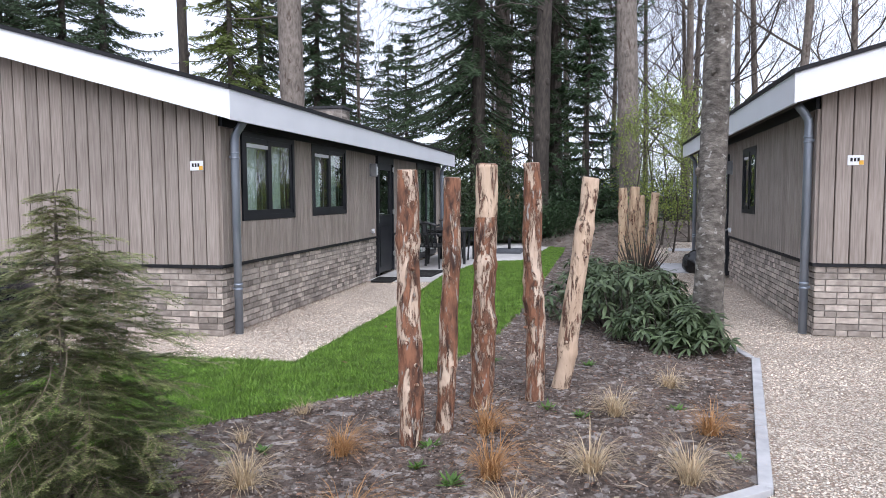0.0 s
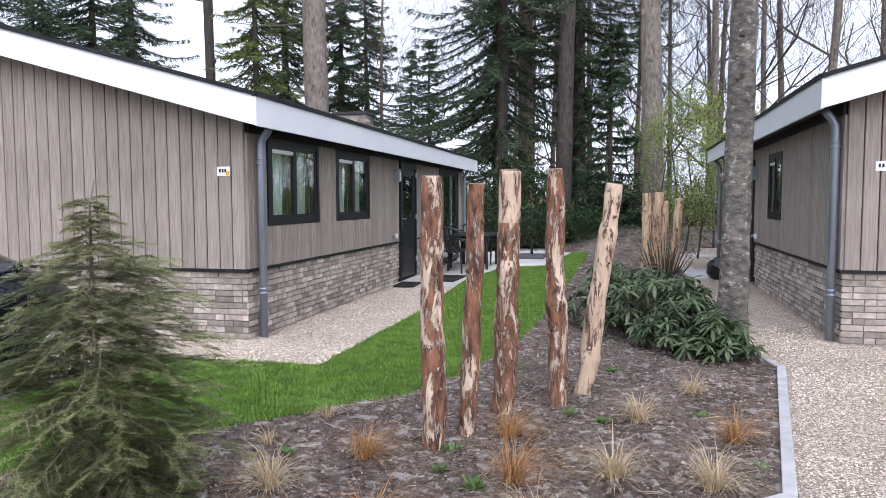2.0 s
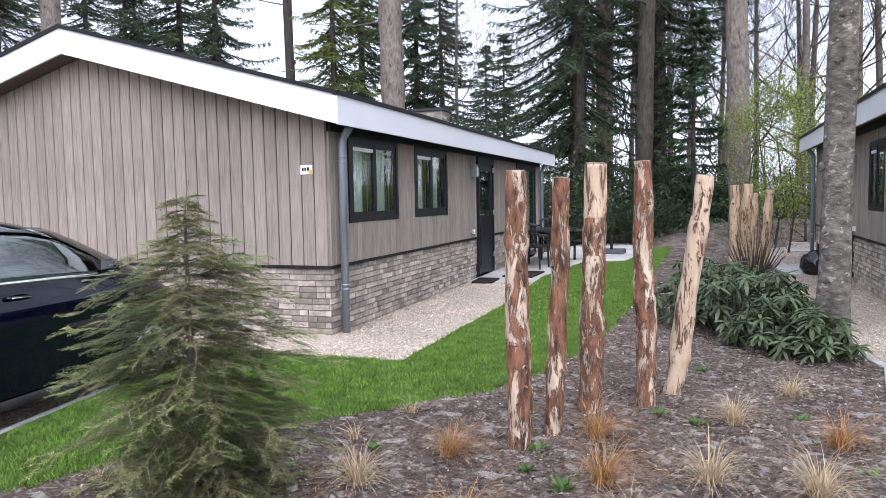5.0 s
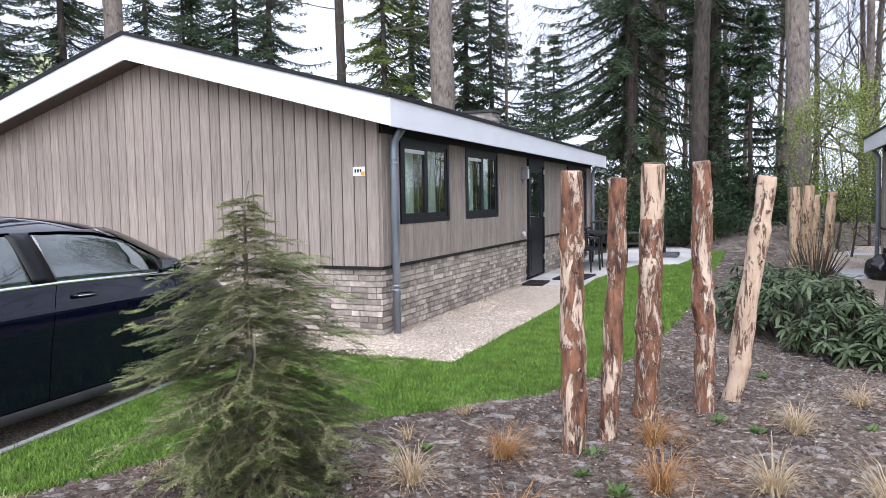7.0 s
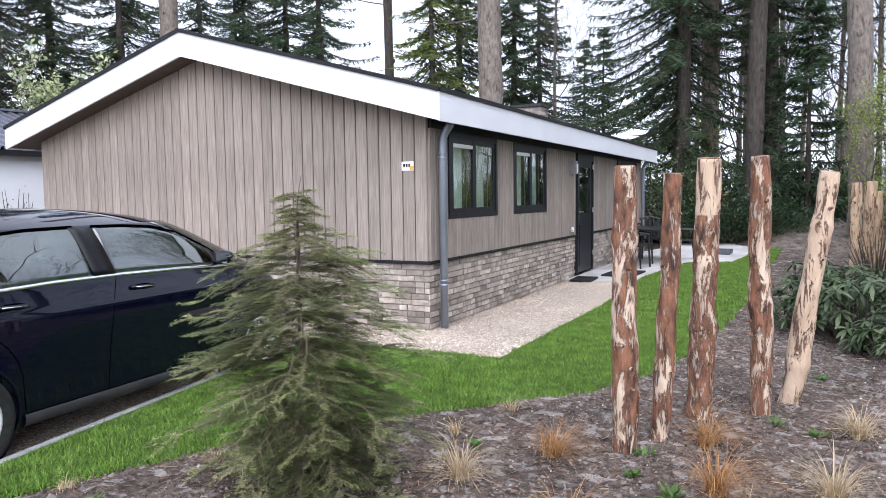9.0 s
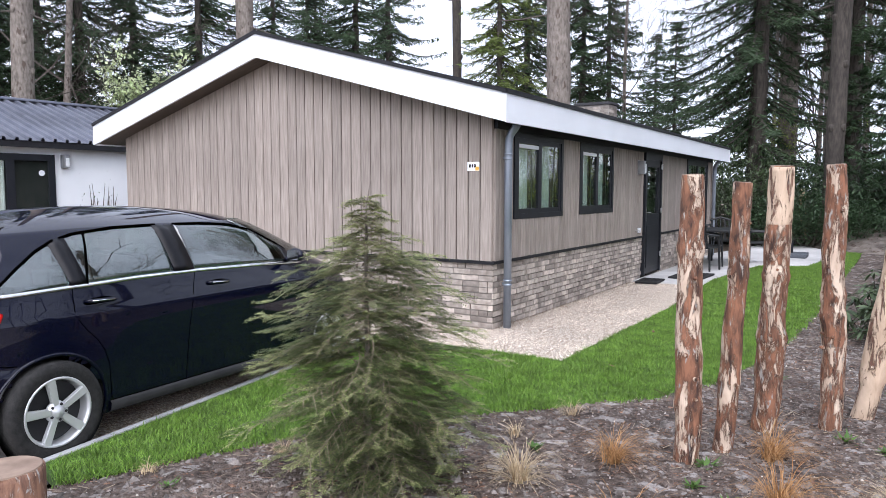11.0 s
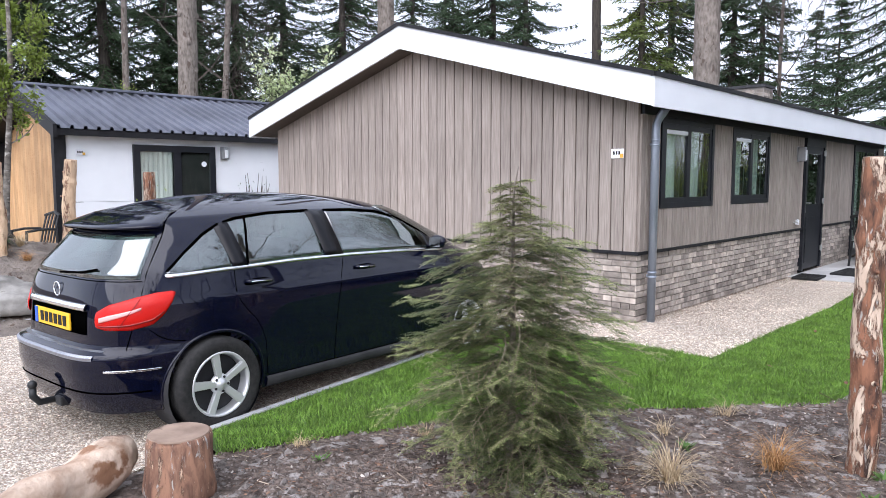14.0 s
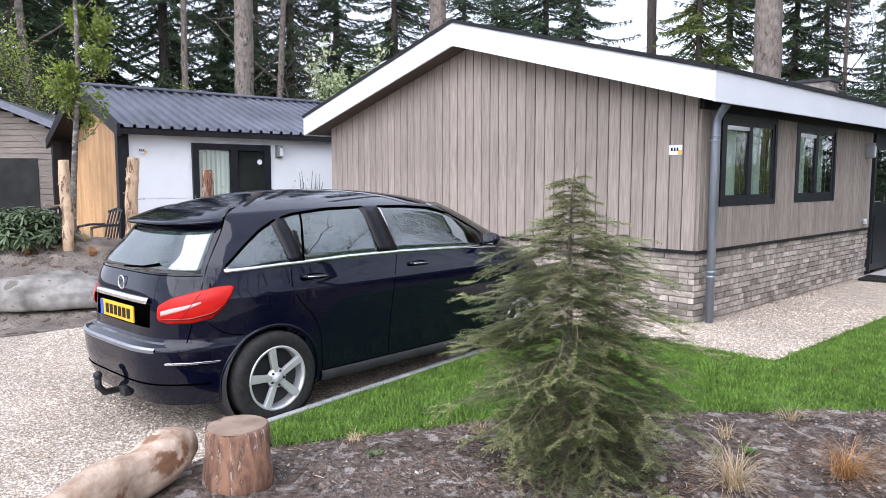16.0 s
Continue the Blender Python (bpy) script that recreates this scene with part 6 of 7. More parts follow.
# broadleaf trees without leaves
B1 = bare_tree("leafless broadleaf tree with spreading dark branches", pose(7.34, 22.01, 0), 21, 0.17, 31, BARK_GREY, 6, first=0.22, thin=0.007)
B2 = bare_tree("leafless forked tree with fine twigs", pose(10.22, 19.45, 0), 20, 0.18, 32, BARK_GREY, 6, thin=0.007, first=0.25, lean=(1.2, 0))
B3 = bare_tree("slim leafless tree in the wood edge", pose(9.65, 24.69, 0), 21, 0.14, 33, BARK_GREY, 6, first=0.2, thin=0.007)
for src, x, y, s in [(B3, 13.93, 24.63, 1.1), (B1, 0.52, 33.1, 0.9), (B2, 2.73, 23.21, 0.8), (B3, 0.08, 27.03, 0.8), (B3, -5.63, 21.72, 0.7), (B1, 4.86, 29.21, 0.85), (B3, -0.31, 22.95, 0.7), (B1, 2.6, 27.5, 0.9), (B2, 4.6, 25.0, 0.85), (B3, 6.2, 28.0, 0.95), (B1, 8.4, 27.0, 0.9), (B2, 11.5, 28.5, 1.0), (B3, 1.4, 25.0, 0.85), (B1, 6.0, 34.0, 1.0), (B2, 9.0, 35.0, 1.0), (B3, 3.4, 36.0, 1.0)]:
    n += 1
    o = copy_thing(src, pose(x, y, 0, 0, 0, 83 * n))
    o.scale = (s, s, s)
for x, y, s in [(-21.67, -0.5, 0.9), (-21.28, 3.78, 0.8), (-19.1, 5.93, 0.8)]:
    n += 1
    o = copy_thing(B2, pose(x, y, 0, 0, 0, 83 * n))
    o.scale = (s, s, s)
bare_tree("slim young tree with fresh yellow-green leaves", pose(-7.23, -3.79, 0.25), 6.0, 0.05, 41, BARK_BIRCH, 4, first=0.46, leaf=SPRING, leaf_rate=9, leaf_size=0.07, thin=0.003, name="young_tree", upright=0.9, kids=(3, 4), reach=0.23)
blossom = bare_tree("small tree with pale green-white spring blossom", pose(-14.52, 5.71, 0), 4.4, 0.08, 42, BARK_TWIG, 5, first=0.2, leaf=BLOSSOM, leaf_rate=5, leaf_size=0.14, thin=0.006, name="blossom_tree", upright=0.5)
G1 = bare_tree("thin budding shrub tree with pale green leaves", pose(5.8, 14.13, 0), 4.2, 0.035, 43, BARK_TWIG, 4, first=0.08, leaf=SPRING, leaf_rate=6, leaf_size=0.065, thin=0.004, name="budding_shrub", upright=0.6)
for x, y, s in [(5.02, 12.69, 0.85), (6.78, 17.04, 1.1), (5.73, 18.15, 1.2), (5.88, 12.11, 0.7), (4.86, 17.21, 1.0), (6.91, 15.01, 0.8), (0.44, 19.01, 0.9), (8.03, 17.87, 1.0)]:
    n += 1
    o = copy_thing(G1, pose(x, y, 0, 0, 0, 57 * n))
    o.scale = (s, s, s)
for x, y, s in [(-19.9, -1.68, 1.3), (-18.1, -2.86, 1.2), (-17.81, -1.54, 1.0), (-17.6, 2.21, 0.9)]:
    n += 1
    o = copy_thing(G1, pose(x, y, 0, 0, 0, 57 * n))
    o.scale = (s, s, s)

# trees across the lane, behind the viewer
for src, x, y, s in [(B1, 9, -24, 1.0), (B2, 1, -26, 1.0), (S1, 20, -14, 0.9), (B1, -13, -22, 0.9), (B2, 22, 2, 1.0), (B1, 10.5, -8.5, 0.8), (B2, 8, -14.5, 0.9), (B1, 16, -9, 0.9), (B3, 19, -3, 1.0), (B2, 15, -14, 0.9), (B1, 17, 6, 0.8), (B3, 19.5, 10, 0.9), (B2, 15.5, 2.5, 0.75), (B1, 22, 13, 0.9), (B3, 14.5, -1.5, 0.7)]:
    n += 1
    o = copy_thing(src, pose(x, y, 0, 0, 0, 71 * n))
    o.scale = (s, s, s)

# evergreen shrubs along the wood edge
R1 = shrub("rhododendron_bush", "big dark green rhododendron at the wood edge", pose(-0.08, 15.9, 0), 4.0, 3.0, 3.0, 5200, RHODO, 0.17, 51, 26, 0.32)
R2 = shrub("evergreen_shrub", "dark evergreen undergrowth at the wood edge", pose(2.13, 18.18, 0), 3.4, 2.4, 1.7, 3600, DARK_LEAF, 0.13, 52, 22, 0.4)
for x, y, s in [(0.85, 14.53, 0.8), (1.81, 15.14, 0.9), (2.78, 14.71, 0.75), (0.73, 20.06, 1.1), (3.47, 19.23, 1.2), (-2.22, 19.55, 1.3), (4.62, 18.22, 1.0), (6.78, 23.08, 1.3), (8.62, 23.85, 1.2), (9.88, 22.6, 1.2), (-1.02, 22.84, 1.5), (2.1, 24.18, 1.7), (4.12, 24.23, 1.6), (-4.81, 24.06, 1.5), (-7.06, 24.4, 1.6)]:
    n += 1
    o = copy_thing(R2, pose(x, y, 0, 0, 0, 57 * n))
    o.scale = (s, s, s)
for x, y, s in [(-21.91, -1.55, 1.4), (-22.56, 0.07, 1.5), (-22.95, 2.21, 1.6), (-22.2, 4.18, 1.5), (-22.22, 6.46, 1.6), (-20.41, 7.65, 1.6), (-20.19, -3.28, 1.5)]:
    n += 1
    o = copy_thing(R2, pose(x, y, 0, 0, 0, 57 * n))
    o.scale = (s, s, s)

# heap of soil at the end of the garden and the mound beside the drive
MOUND = mat("grey_sandy_soil", (0.1, 0.08, 0.066), (0.22, 0.19, 0.165), 5, rough=0.95, bump=0.9, bump_scale=30, big=0.35, big_scale=2.0, spot=(0.07, 0.045, 0.032), spot_scale=9, spot_at=0.58, dist=0.05)


def heap_z(p, k, h, seed):
    return h * k ** 1.6 * (1 + 0.3 * noise.noise(p * 0.9 + Vector((seed, 0, 0)))) + 0.09 * k * noise.noise(p * 3.5) + 0.06 * k * noise.noise(p * 9) + 0.03 * k * noise.noise(p * 21)


def mound_z(x, y):
    """Height of the mound beside the drive."""
    return -0.06 + heap_z(Vector((x, y, 0)), max(0.0, 1 - ((x + 7.4) / 3.0) ** 2 - ((y + 4.1) / 2.2) ** 2), 0.85, 2)


def heap(name, label, cx, cy, rx, ry, h, seed, category="soil"):
    bm = bmesh.new()
    bmesh.ops.create_grid(bm, x_segments=90, y_segments=90, size=1)
    for v in bm.verts:
        r = math.hypot(v.co.x, v.co.y)
        k = max(0.0, 1 - r * r)
        p = Vector((cx + v.co.x * rx, cy + v.co.y * ry, 0))
        v.co = Vector((p.x, p.y, -0.05 + heap_z(p, k, h, seed)))
    return tagged(link(name, bm, MOUND, smooth=True), label, category, kind="structure")


heap("soil_heap", "bare grey heap of sandy soil at the garden's end", 4.0, 15.7, 2.6, 3.2, 0.6, 1)
heap("soil_mound", "sandy mound planted with posts beside the driveway", -7.4, -4.1, 3.0, 2.2, 0.85, 2)
heap("soil_heap", "low bank of leaf litter under the trees", 6.5, 20.5, 6.0, 3.0, 0.5, 3)
heap("soil_heap", "low bank of sandy soil behind the terrace", -1.0, 20.0, 4.5, 3.0, 0.5, 4)

ROCK = mat("grey_boulder", (0.11, 0.104, 0.094), (0.32, 0.305, 0.28), 5, rough=0.92, bump=1.0, bump_scale=9, spot=(0.14, 0.13, 0.11), spot_scale=5, spot_at=0.62)


def boulder(m, sx, sy, sz, seed):
    rock = thing("boulder", "rounded grey boulder at the foot of the mound", "rock", m, "boulders")
    bm = bmesh.new()
    bmesh.ops.create_icosphere(bm, subdivisions=4, radius=1)
    for v in bm.verts:
        d = 1 + 0.24 * noise.noise(v.co * 1.3 + Vector((seed, 0, 0))) + 0.16 * abs(noise.noise(v.co * 2.6 + Vector((0, seed, 0)))) + 0.06 * noise.noise(v.co * 6) + 0.025 * noise.noise(v.co * 15)
        v.co = Vector((v.co.x * sx * d, v.co.y * sy * d, max(v.co.z * sz * d, -0.1)))
    part("stone", bm, ROCK, rock, smooth=True)


boulder(pose(-5.33, -4.68, 0.17, 0, 0, 60), 0.66, 0.42, 0.27, 3)

# garden furniture by the white cottage
for x, y, s in [(-10.72, -3.71, 252), (-10.34, -3.42, 284), (-8.79, -3.06, 10)]:
    copy_thing(chair, pose(x, y, 0.08, 0, 0, s))
bike = thing("bicycle", "dark bicycle leaning by the shed", "bicycle", pose(-11.53, -3.23, 0, 0, 0, 40))
for x in (-0.5, 0.5):
    bm = bmesh.new()
    tube(bm, [Vector((x + 0.33 * math.cos(a), 0, 0.34 + 0.33 * math.sin(a))) for a in [i * math.pi / 12 for i in range(25)]], 0.02, 6, caps=False)
    part("wheel", bm, RUBBER, bike)
bm = bmesh.new()
tube(bm, [(-0.5, 0, 0.34), (-0.15, 0, 0.8), (0.38, 0, 0.85), (0.5, 0, 0.34)], 0.02, 6)
tube(bm, [(-0.1, 0, 0.3), (0.38, 0, 0.8)], 0.02, 6)
part("frame", bm, BLACK_PLASTIC, bike)
bm = bmesh.new()
tube(bm, [(0.3, -0.28, 1.02), (0.36, 0, 1.0), (0.3, 0.28, 1.02)], 0.015, 6)
tube(bm, [(0.37, 0, 0.85), (0.36, 0, 1.0)], 0.015, 6)
part("handlebar", bm, STEEL, bike)
part("saddle", box(-0.25, -0.06, 0.9, 0.0, 0.06, 0.95, 0.02), BLACK_PLASTIC, bike)


# ---- hemlock in the foreground ----
def hemlock(m, h, radius, seed):
    rng = random.Random(seed)
    tree = thing("hemlock_bush", "young green hemlock with drooping feathery branches in the bed", "shrub", m)
    bm = bmesh.new()
    tube(bm, [(0, 0, -0.1), (0.02, 0.01, 0.5), (0.0, 0.02, 1.0), (0.02, 0, h * 0.93), (0.05, 0, h)], [0.022, 0.018, 0.012, 0.005, 0.002], 8)
    part("stem", bm, BARK_GREY, tree, "brown stem")
    tv, tf, verts, faces, verts2, faces2 = [], [], [], [], [], []

    def twig(pts, r):
        kk = len(tv)
        for i, p in enumerate(pts):
            rr = r * (1 - 0.8 * i / (len(pts) - 1))
            tv.extend([p + Vector((rr, 0, 0)), p + Vector((-rr * 0.5, rr * 0.87, 0)), p + Vector((-rr * 0.5, -rr * 0.87, 0))])
        for i in range(len(pts) - 1):
            b0 = kk + 3 * i
            for q in range(3):
                tf.append((b0 + q, b0 + (q + 1) % 3, b0 + 3 + (q + 1) % 3, b0 + 3 + q))

    def needles(pts, ln, fresh=False):
        vv, ff = (verts2, faces2) if fresh else (verts, faces)
        for a, b in zip(pts, pts[1:]):
            d = (b - a)
            step = max(1, int(d.length / 0.0085))
            dn = d.normalized()
            side = dn.cross(Vector((rng.uniform(-0.3, 0.3), rng.uniform(-0.3, 0.3), 1))).normalized()
            up = side.cross(dn)
            for i in range(step):
                p = a.lerp(b, i / step)
                for s in (1, -1):
                    nd = (side * s + dn * 0.55 + up * rng.uniform(-0.35, 0.45)).normalized()
                    blade(vv, ff, p, nd, dn * 0.8 + up * 0.3, ln * rng.uniform(0.7, 1.2), ln * 0.36)

    count = 235
    for i in range(count):
        k = (i + rng.random()) / count
        z = 0.06 + (h - 0.14) * k ** 1.08
        kz = z / h
        prof = float(np.interp(kz, [0, 0.2, 0.4, 0.56, 0.68, 0.77, 0.84, 0.92, 1], [0.8, 0.98, 1.02, 0.98, 0.76, 0.42, 0.2, 0.11, 0.03]))
        ln = radius * prof * rng.choice((0.45, 0.65, 0.85, 1.0, 1.0, 1.22)) * rng.uniform(0.9, 1.1) + 0.04
        a = i * 2.399963 + rng.uniform(-0.4, 0.4)
        out = Vector((math.cos(a), math.sin(a), 0))
        side = Vector((-out.y, out.x, 0))
        steps = 10
        rise, fall = rng.uniform(0.15, 0.6), rng.uniform(0.3, 0.62)
        pts = [Vector((0.01, 0.01, z)) + out * ln * f + Vector((0, 0, ln * (rise * f - fall * f * f))) + side * 0.07 * ln * math.sin(4 * f + a) for f in [j / steps for j in range(steps + 1)]]
        for p in pts:
            p.z = max(p.z, 0.03)
        twig(pts, 0.0055)
        needles(pts[3:9], 0.021)
        needles(pts[8:], 0.022, True)
        for j in range(2, steps + 1):
            for s in (1, -1):
                if rng.random() < 0.1:
                    continue
                tl = ln * 0.4 * (1.08 - j / (steps + 4)) * rng.uniform(0.55, 1.2) + 0.03
                d = (side * s * rng.uniform(0.55, 0.9) + out * rng.uniform(0.6, 1.0) + Vector((0, 0, rng.uniform(-0.25, 0.25)))).normalized()
                q = [pts[j] + d * tl * f + Vector((0, 0, -0.2 * tl * f * f)) for f in (0, 0.33, 0.66, 1.0)]
                for p in q:
                    p.z = max(p.z, 0.02)
                twig(q, 0.0026)
                needles(q, 0.02, j > 8 or kz > 0.7 and rng.random() < 0.6 or rng.random() < 0.08)
                if tl > 0.1:
                    for f in (0.35, 0.6, 0.8):
                        b0 = q[0].lerp(q[3], f) + Vector((0, 0, -0.02 * tl))
                        s2 = 1 if rng.random() < 0.5 else -1
                        d2 = (d + (d.cross(Vector((0, 0, 1))) * s2) * 0.8 + Vector((0, 0, -0.15))).normalized()
                        q2 = [b0, b0 + d2 * tl * 0.22, b0 + d2 * tl * 0.42 + Vector((0, 0, -0.05 * tl))]
                        needles(q2, 0.019, j > 9)
    for i in range(26):
        a, z = rng.uniform(0, 6.283), rng.uniform(0.1, 0.8) * h
        d = Vector((math.cos(a), math.sin(a), rng.uniform(-0.1, 0.5)))
        q = [Vector((0, 0, z)) + d * radius * rng.uniform(0.6, 1.0) * f + Vector((0, 0, -0.25 * f * f)) for f in (0, 0.3, 0.6, 0.8, 1)]
        for p in q:
            p.z = max(p.z, 0.03)
        twig(q, 0.005)
    tagged(soup("twig_growth", tv, tf, BARK_PALE, tree, "thin pale brown twigs"), kind="stuff")
    tagged(soup("foliage", verts, faces, HEMLOCK, tree, "short flat needles"), kind="stuff")
    tagged(soup("fresh_foliage", verts2, faces2, HEMLOCK_TIP, tree, "pale fresh needles at the tips"), kind="stuff")
    return tree


hemlock(pose(1.36, -3.95, 0), 1.57, 0.48, 7)


# ---- rhododendrons beside the path ----
def rhododendron(m, w, d, h, rosettes, seed):
    rng = random.Random(seed)
    bush = thing("rhododendron_bush", "low rhododendron with long leathery leaves in rosettes", "shrub", m, "low rhododendrons")
    sv, sf, verts, faces = [], [], [], []
    for i in range(rosettes):
        a, k = rng.uniform(0, 6.283), math.sqrt(rng.random())
        x, y = math.cos(a) * w * 0.5 * k, math.sin(a) * d * 0.5 * k
        z = h * (1 - 0.62 * k * k) * rng.uniform(0.35, 1.08)
        tip = Vector((x, y, max(z, 0.1)))
        root = Vector((x * 0.4, y * 0.4, -0.02))
        kk = len(sv)
        for p, r in ((root, 0.009), (root.lerp(tip, 0.55) + Vector((0, 0, -0.03)), 0.006), (tip, 0.004)):
            sv.extend([p + Vector((r * math.cos(t), r * math.sin(t), 0)) for t in (0, 2.1, 4.2)])
        for j in (0, 3):
            for q in range(3):
                sf.append((kk + j + q, kk + j + (q + 1) % 3, kk + j + 3 + (q + 1) % 3, kk + j + 3 + q))
        axis = (Vector((x, y, h)) * 0.6 + Vector((rng.uniform(-0.3, 0.3), rng.uniform(-0.3, 0.3), 0.5))).normalized()
        u = axis.orthogonal().normalized()
        v = axis.cross(u)
        for layer, tilt in ((0, -0.15), (1, 0.35)):
            nl = rng.randint(6, 8) if layer == 0 else rng.randint(3, 5)
            for j in range(nl):
                b = 6.283 * j / nl + rng.uniform(-0.3, 0.3) + layer
                out = u * math.cos(b) + v * math.sin(b)
                dd = (out + axis * (tilt + rng.uniform(-0.25, 0.2))).normalized()
                sd = dd.cross(axis).normalized()
                nn = sd.cross(dd)
                ln, wd = rng.uniform(0.09, 0.16), rng.uniform(0.014, 0.022)
                kk = len(verts)
                base = tip + axis * 0.012 * layer
                prof = [(0.0, 0.12), (0.3, 0.8), (0.62, 1.0), (0.88, 0.55), (1.0, 0.05)]
                for f, wf in prof:
                    c = base + dd * ln * f - Vector((0, 0, 0.35 * ln * f * f))
                    verts += [c + sd * wd * wf + nn * wd * 0.25 * wf, c, c - sd * wd * wf + nn * wd * 0.25 * wf]
                for f in range(len(prof) - 1):
                    b0 = kk + 3 * f
                    faces += [(b0, b0 + 1, b0 + 4, b0 + 3), (b0 + 1, b0 + 2, b0 + 5, b0 + 4)]
    tagged(soup("stem_growth", sv, sf, BARK_TWIG, bush, "brown stems"), kind="stuff")
    tagged(soup("foliage", verts, faces, RHODO, bush, "long leathery leaves", smooth=True), kind="stuff")
    return bush


for i, (x, y, w, d, h, k) in enumerate([(4.1, 1.1, 1.3, 1.3, 0.78, 150), (4.5, 0.4, 1.0, 1.0, 0.52, 95), (3.7, 1.7, 0.9, 1.2, 0.7, 95), (4.5, 2.2, 1.0, 1.4, 0.58, 110), (4.2, 3.6, 1.2, 1.4, 0.55, 110), (4.72, 0.05, 0.7, 0.6, 0.4, 55), (3.9, 2.8, 0.9, 1.0, 0.62, 70), (4.8, 1.5, 0.5, 0.8, 0.38, 40)]):
    rhododendron(pose(x, y, 0), w, d, h, int(k * 0.68), 60 + i)
for i, (x, y) in enumerate([(-6.78, -4.45), (-7.05, -4.71), (-7.5, -4.42)]):
    rhododendron(pose(x, y, 0.55), 1.1, 1.0, 0.55, 110, 80 + i)
shrub("twiggy_shrub", "bare reddish twiggy shrub in the bed", pose(4.55, 4.9, 0), 1.2, 1.6, 1.0, 260, RHODO, 0.05, 71, 60)
shrub("potted_shrub", "small leafy shrub by the sliding door", pose(-7.53, -1.71, 0.1), 0.9, 0.7, 1.15, 420, SPRING, 0.07, 72, 14)
shrub("twiggy_shrub", "bare dark twigs with buds by the white wall", pose(-7.43, 0.12, 0.1), 1.3, 0.8, 1.75, 90, DARK_LEAF, 0.05, 73, 40)


# ---- lawn, tufts and litter ----
LAWN = [(-0.8, -1.03), (1.24, -1.0), (1.3, 2.3), (1.18, 5.0), (1.14, 5.84), (1.43, 8.69), (2.3, 9.1), (2.75, 14.5), (3.0, 14.5), (3.1, 13.2), (2.95, 2.72), (2.83, 0.38), (2.56, -1.1), (2.32, -1.69), (1.6, -2.48), (1.0, -3.14), (0.55, -3.94), (0.12, -4.92), (-0.22, -4.76)]
rng = random.Random(90)
verts, faces = [], []
while len(faces) < 230000:
    if rng.random() < 0.72:
        x, y = rng.uniform(-0.9, 3.1), rng.uniform(-4.95, 1.5)
    else:
        x, y = rng.uniform(1.1, 3.1), rng.uniform(1.5, 14.5)
    if not within(x + rng.gauss(0, 0.015), y + rng.gauss(0, 0.015), LAWN):
        continue
    clump = noise.noise((x * 1.5, y * 1.5, 0)) + noise.noise((x * 14, y * 14, 3))
    a, hgt = rng.uniform(0, 6.283), rng.uniform(0.012, 0.036) * (1 + 0.45 * clump)
    wide = 0.0034 if y < 1.5 else 0.007
    lx, ly = rng.gauss(0, 0.016), rng.gauss(0, 0.016)
    k = len(verts)
    c, s = math.cos(a) * wide, math.sin(a) * wide
    verts += [(x - c, y - s, 0.008), (x + c, y + s, 0.008), (x + lx, y + ly, 0.01 + hgt)]
    faces.append((k, k + 1, k + 2))
tagged(soup("grass", verts, faces, BLADE), "short mown green grass blades", "grass", kind="stuff")

STRAW = leafy("dry_straw", (0.38, 0.27, 0.15), (0.72, 0.6, 0.42), rough=0.7, vary=0.3)
AUBURN = leafy("orange_sedge", (0.3, 0.14, 0.05), (0.56, 0.34, 0.16), rough=0.7, vary=0.3)


def tuft(x, y, size, material, label, seed, lean=0.0, count=150, z=0.0):
    rng = random.Random(seed)
    t = thing("grass_tuft", label, "grass", pose(x, y, z), "ornamental grass tufts")
    verts, faces = [], []
    for i in range(count):
        a = rng.uniform(0, 6.283)
        out = Vector((math.cos(a) + lean, math.sin(a), 0))
        ln = size * rng.uniform(0.5, 1.15)
        up = rng.uniform(0.35, 1.25)
        root = Vector((rng.gauss(0, 0.018), rng.gauss(0, 0.018), 0))
        side = Vector((-out.y, out.x, 0)).normalized() * 0.0021
        k = len(verts)
        for j in range(5):
            f = j / 4
            p = root + out * ln * 0.75 * f * (0.4 + 0.6 * f) + Vector((0, 0, ln * (up * f - 0.62 * up * f * f * f)))
            p.z = max(p.z, 0.006)
            verts += [p + side * (1.1 - f), p - side * (1.1 - f)]
        for j in range(4):
            b0 = k + 2 * j
            faces.append((b0, b0 + 1, b0 + 3, b0 + 2))
    tagged(soup("foliage", verts, faces, material, t), kind="stuff")


TUFTS = [(2.42, -3.08, 0.3, 1), (3.16, -2.55, 0.32, 1), (2.1, -3.61, 0.32, 0), (3.28, -3.24, 0.36, 1), (3.95, -2.06, 0.3, 0), (3.79, -3.1, 0.33, 0), (4.49, -2.35, 0.3, 1), (4.37, -1.28, 0.22, 0), (4.28, -3.11, 0.34, 0),
         (1.9, -2.39, 0.16, 0), (1.75, -2.96, 0.16, 0), (3.45, -3.8, 0.3, 0), (2.75, -3.95, 0.32, 1), (0.75, -3.95, 0.12, 0), (0.35, -4.55, 0.1, 0), (1.3, -3.25, 0.14, 1)]
for i, (x, y, s, kind_) in enumerate(TUFTS):
    tuft(x, y, s * 1.22, AUBURN if kind_ else STRAW, "tuft of orange-brown ornamental grass in the bed" if kind_ else "tuft of dry straw-coloured grass in the bed", 100 + i, 0.25 if kind_ else 0, 210 if s > 0.2 else 60)
for i, (x, y) in enumerate([(-6.21, -4.21), (-5.94, -4.01), (-6.41, -4.63)]):
    p = (x, y, 0)
    tuft(p[0], p[1], 0.24, AUBURN, "tuft of orange-brown grass on the mound", 130 + i, z=mound_z(p[0], p[1]))
p = (-6.63, -3.88, 0)
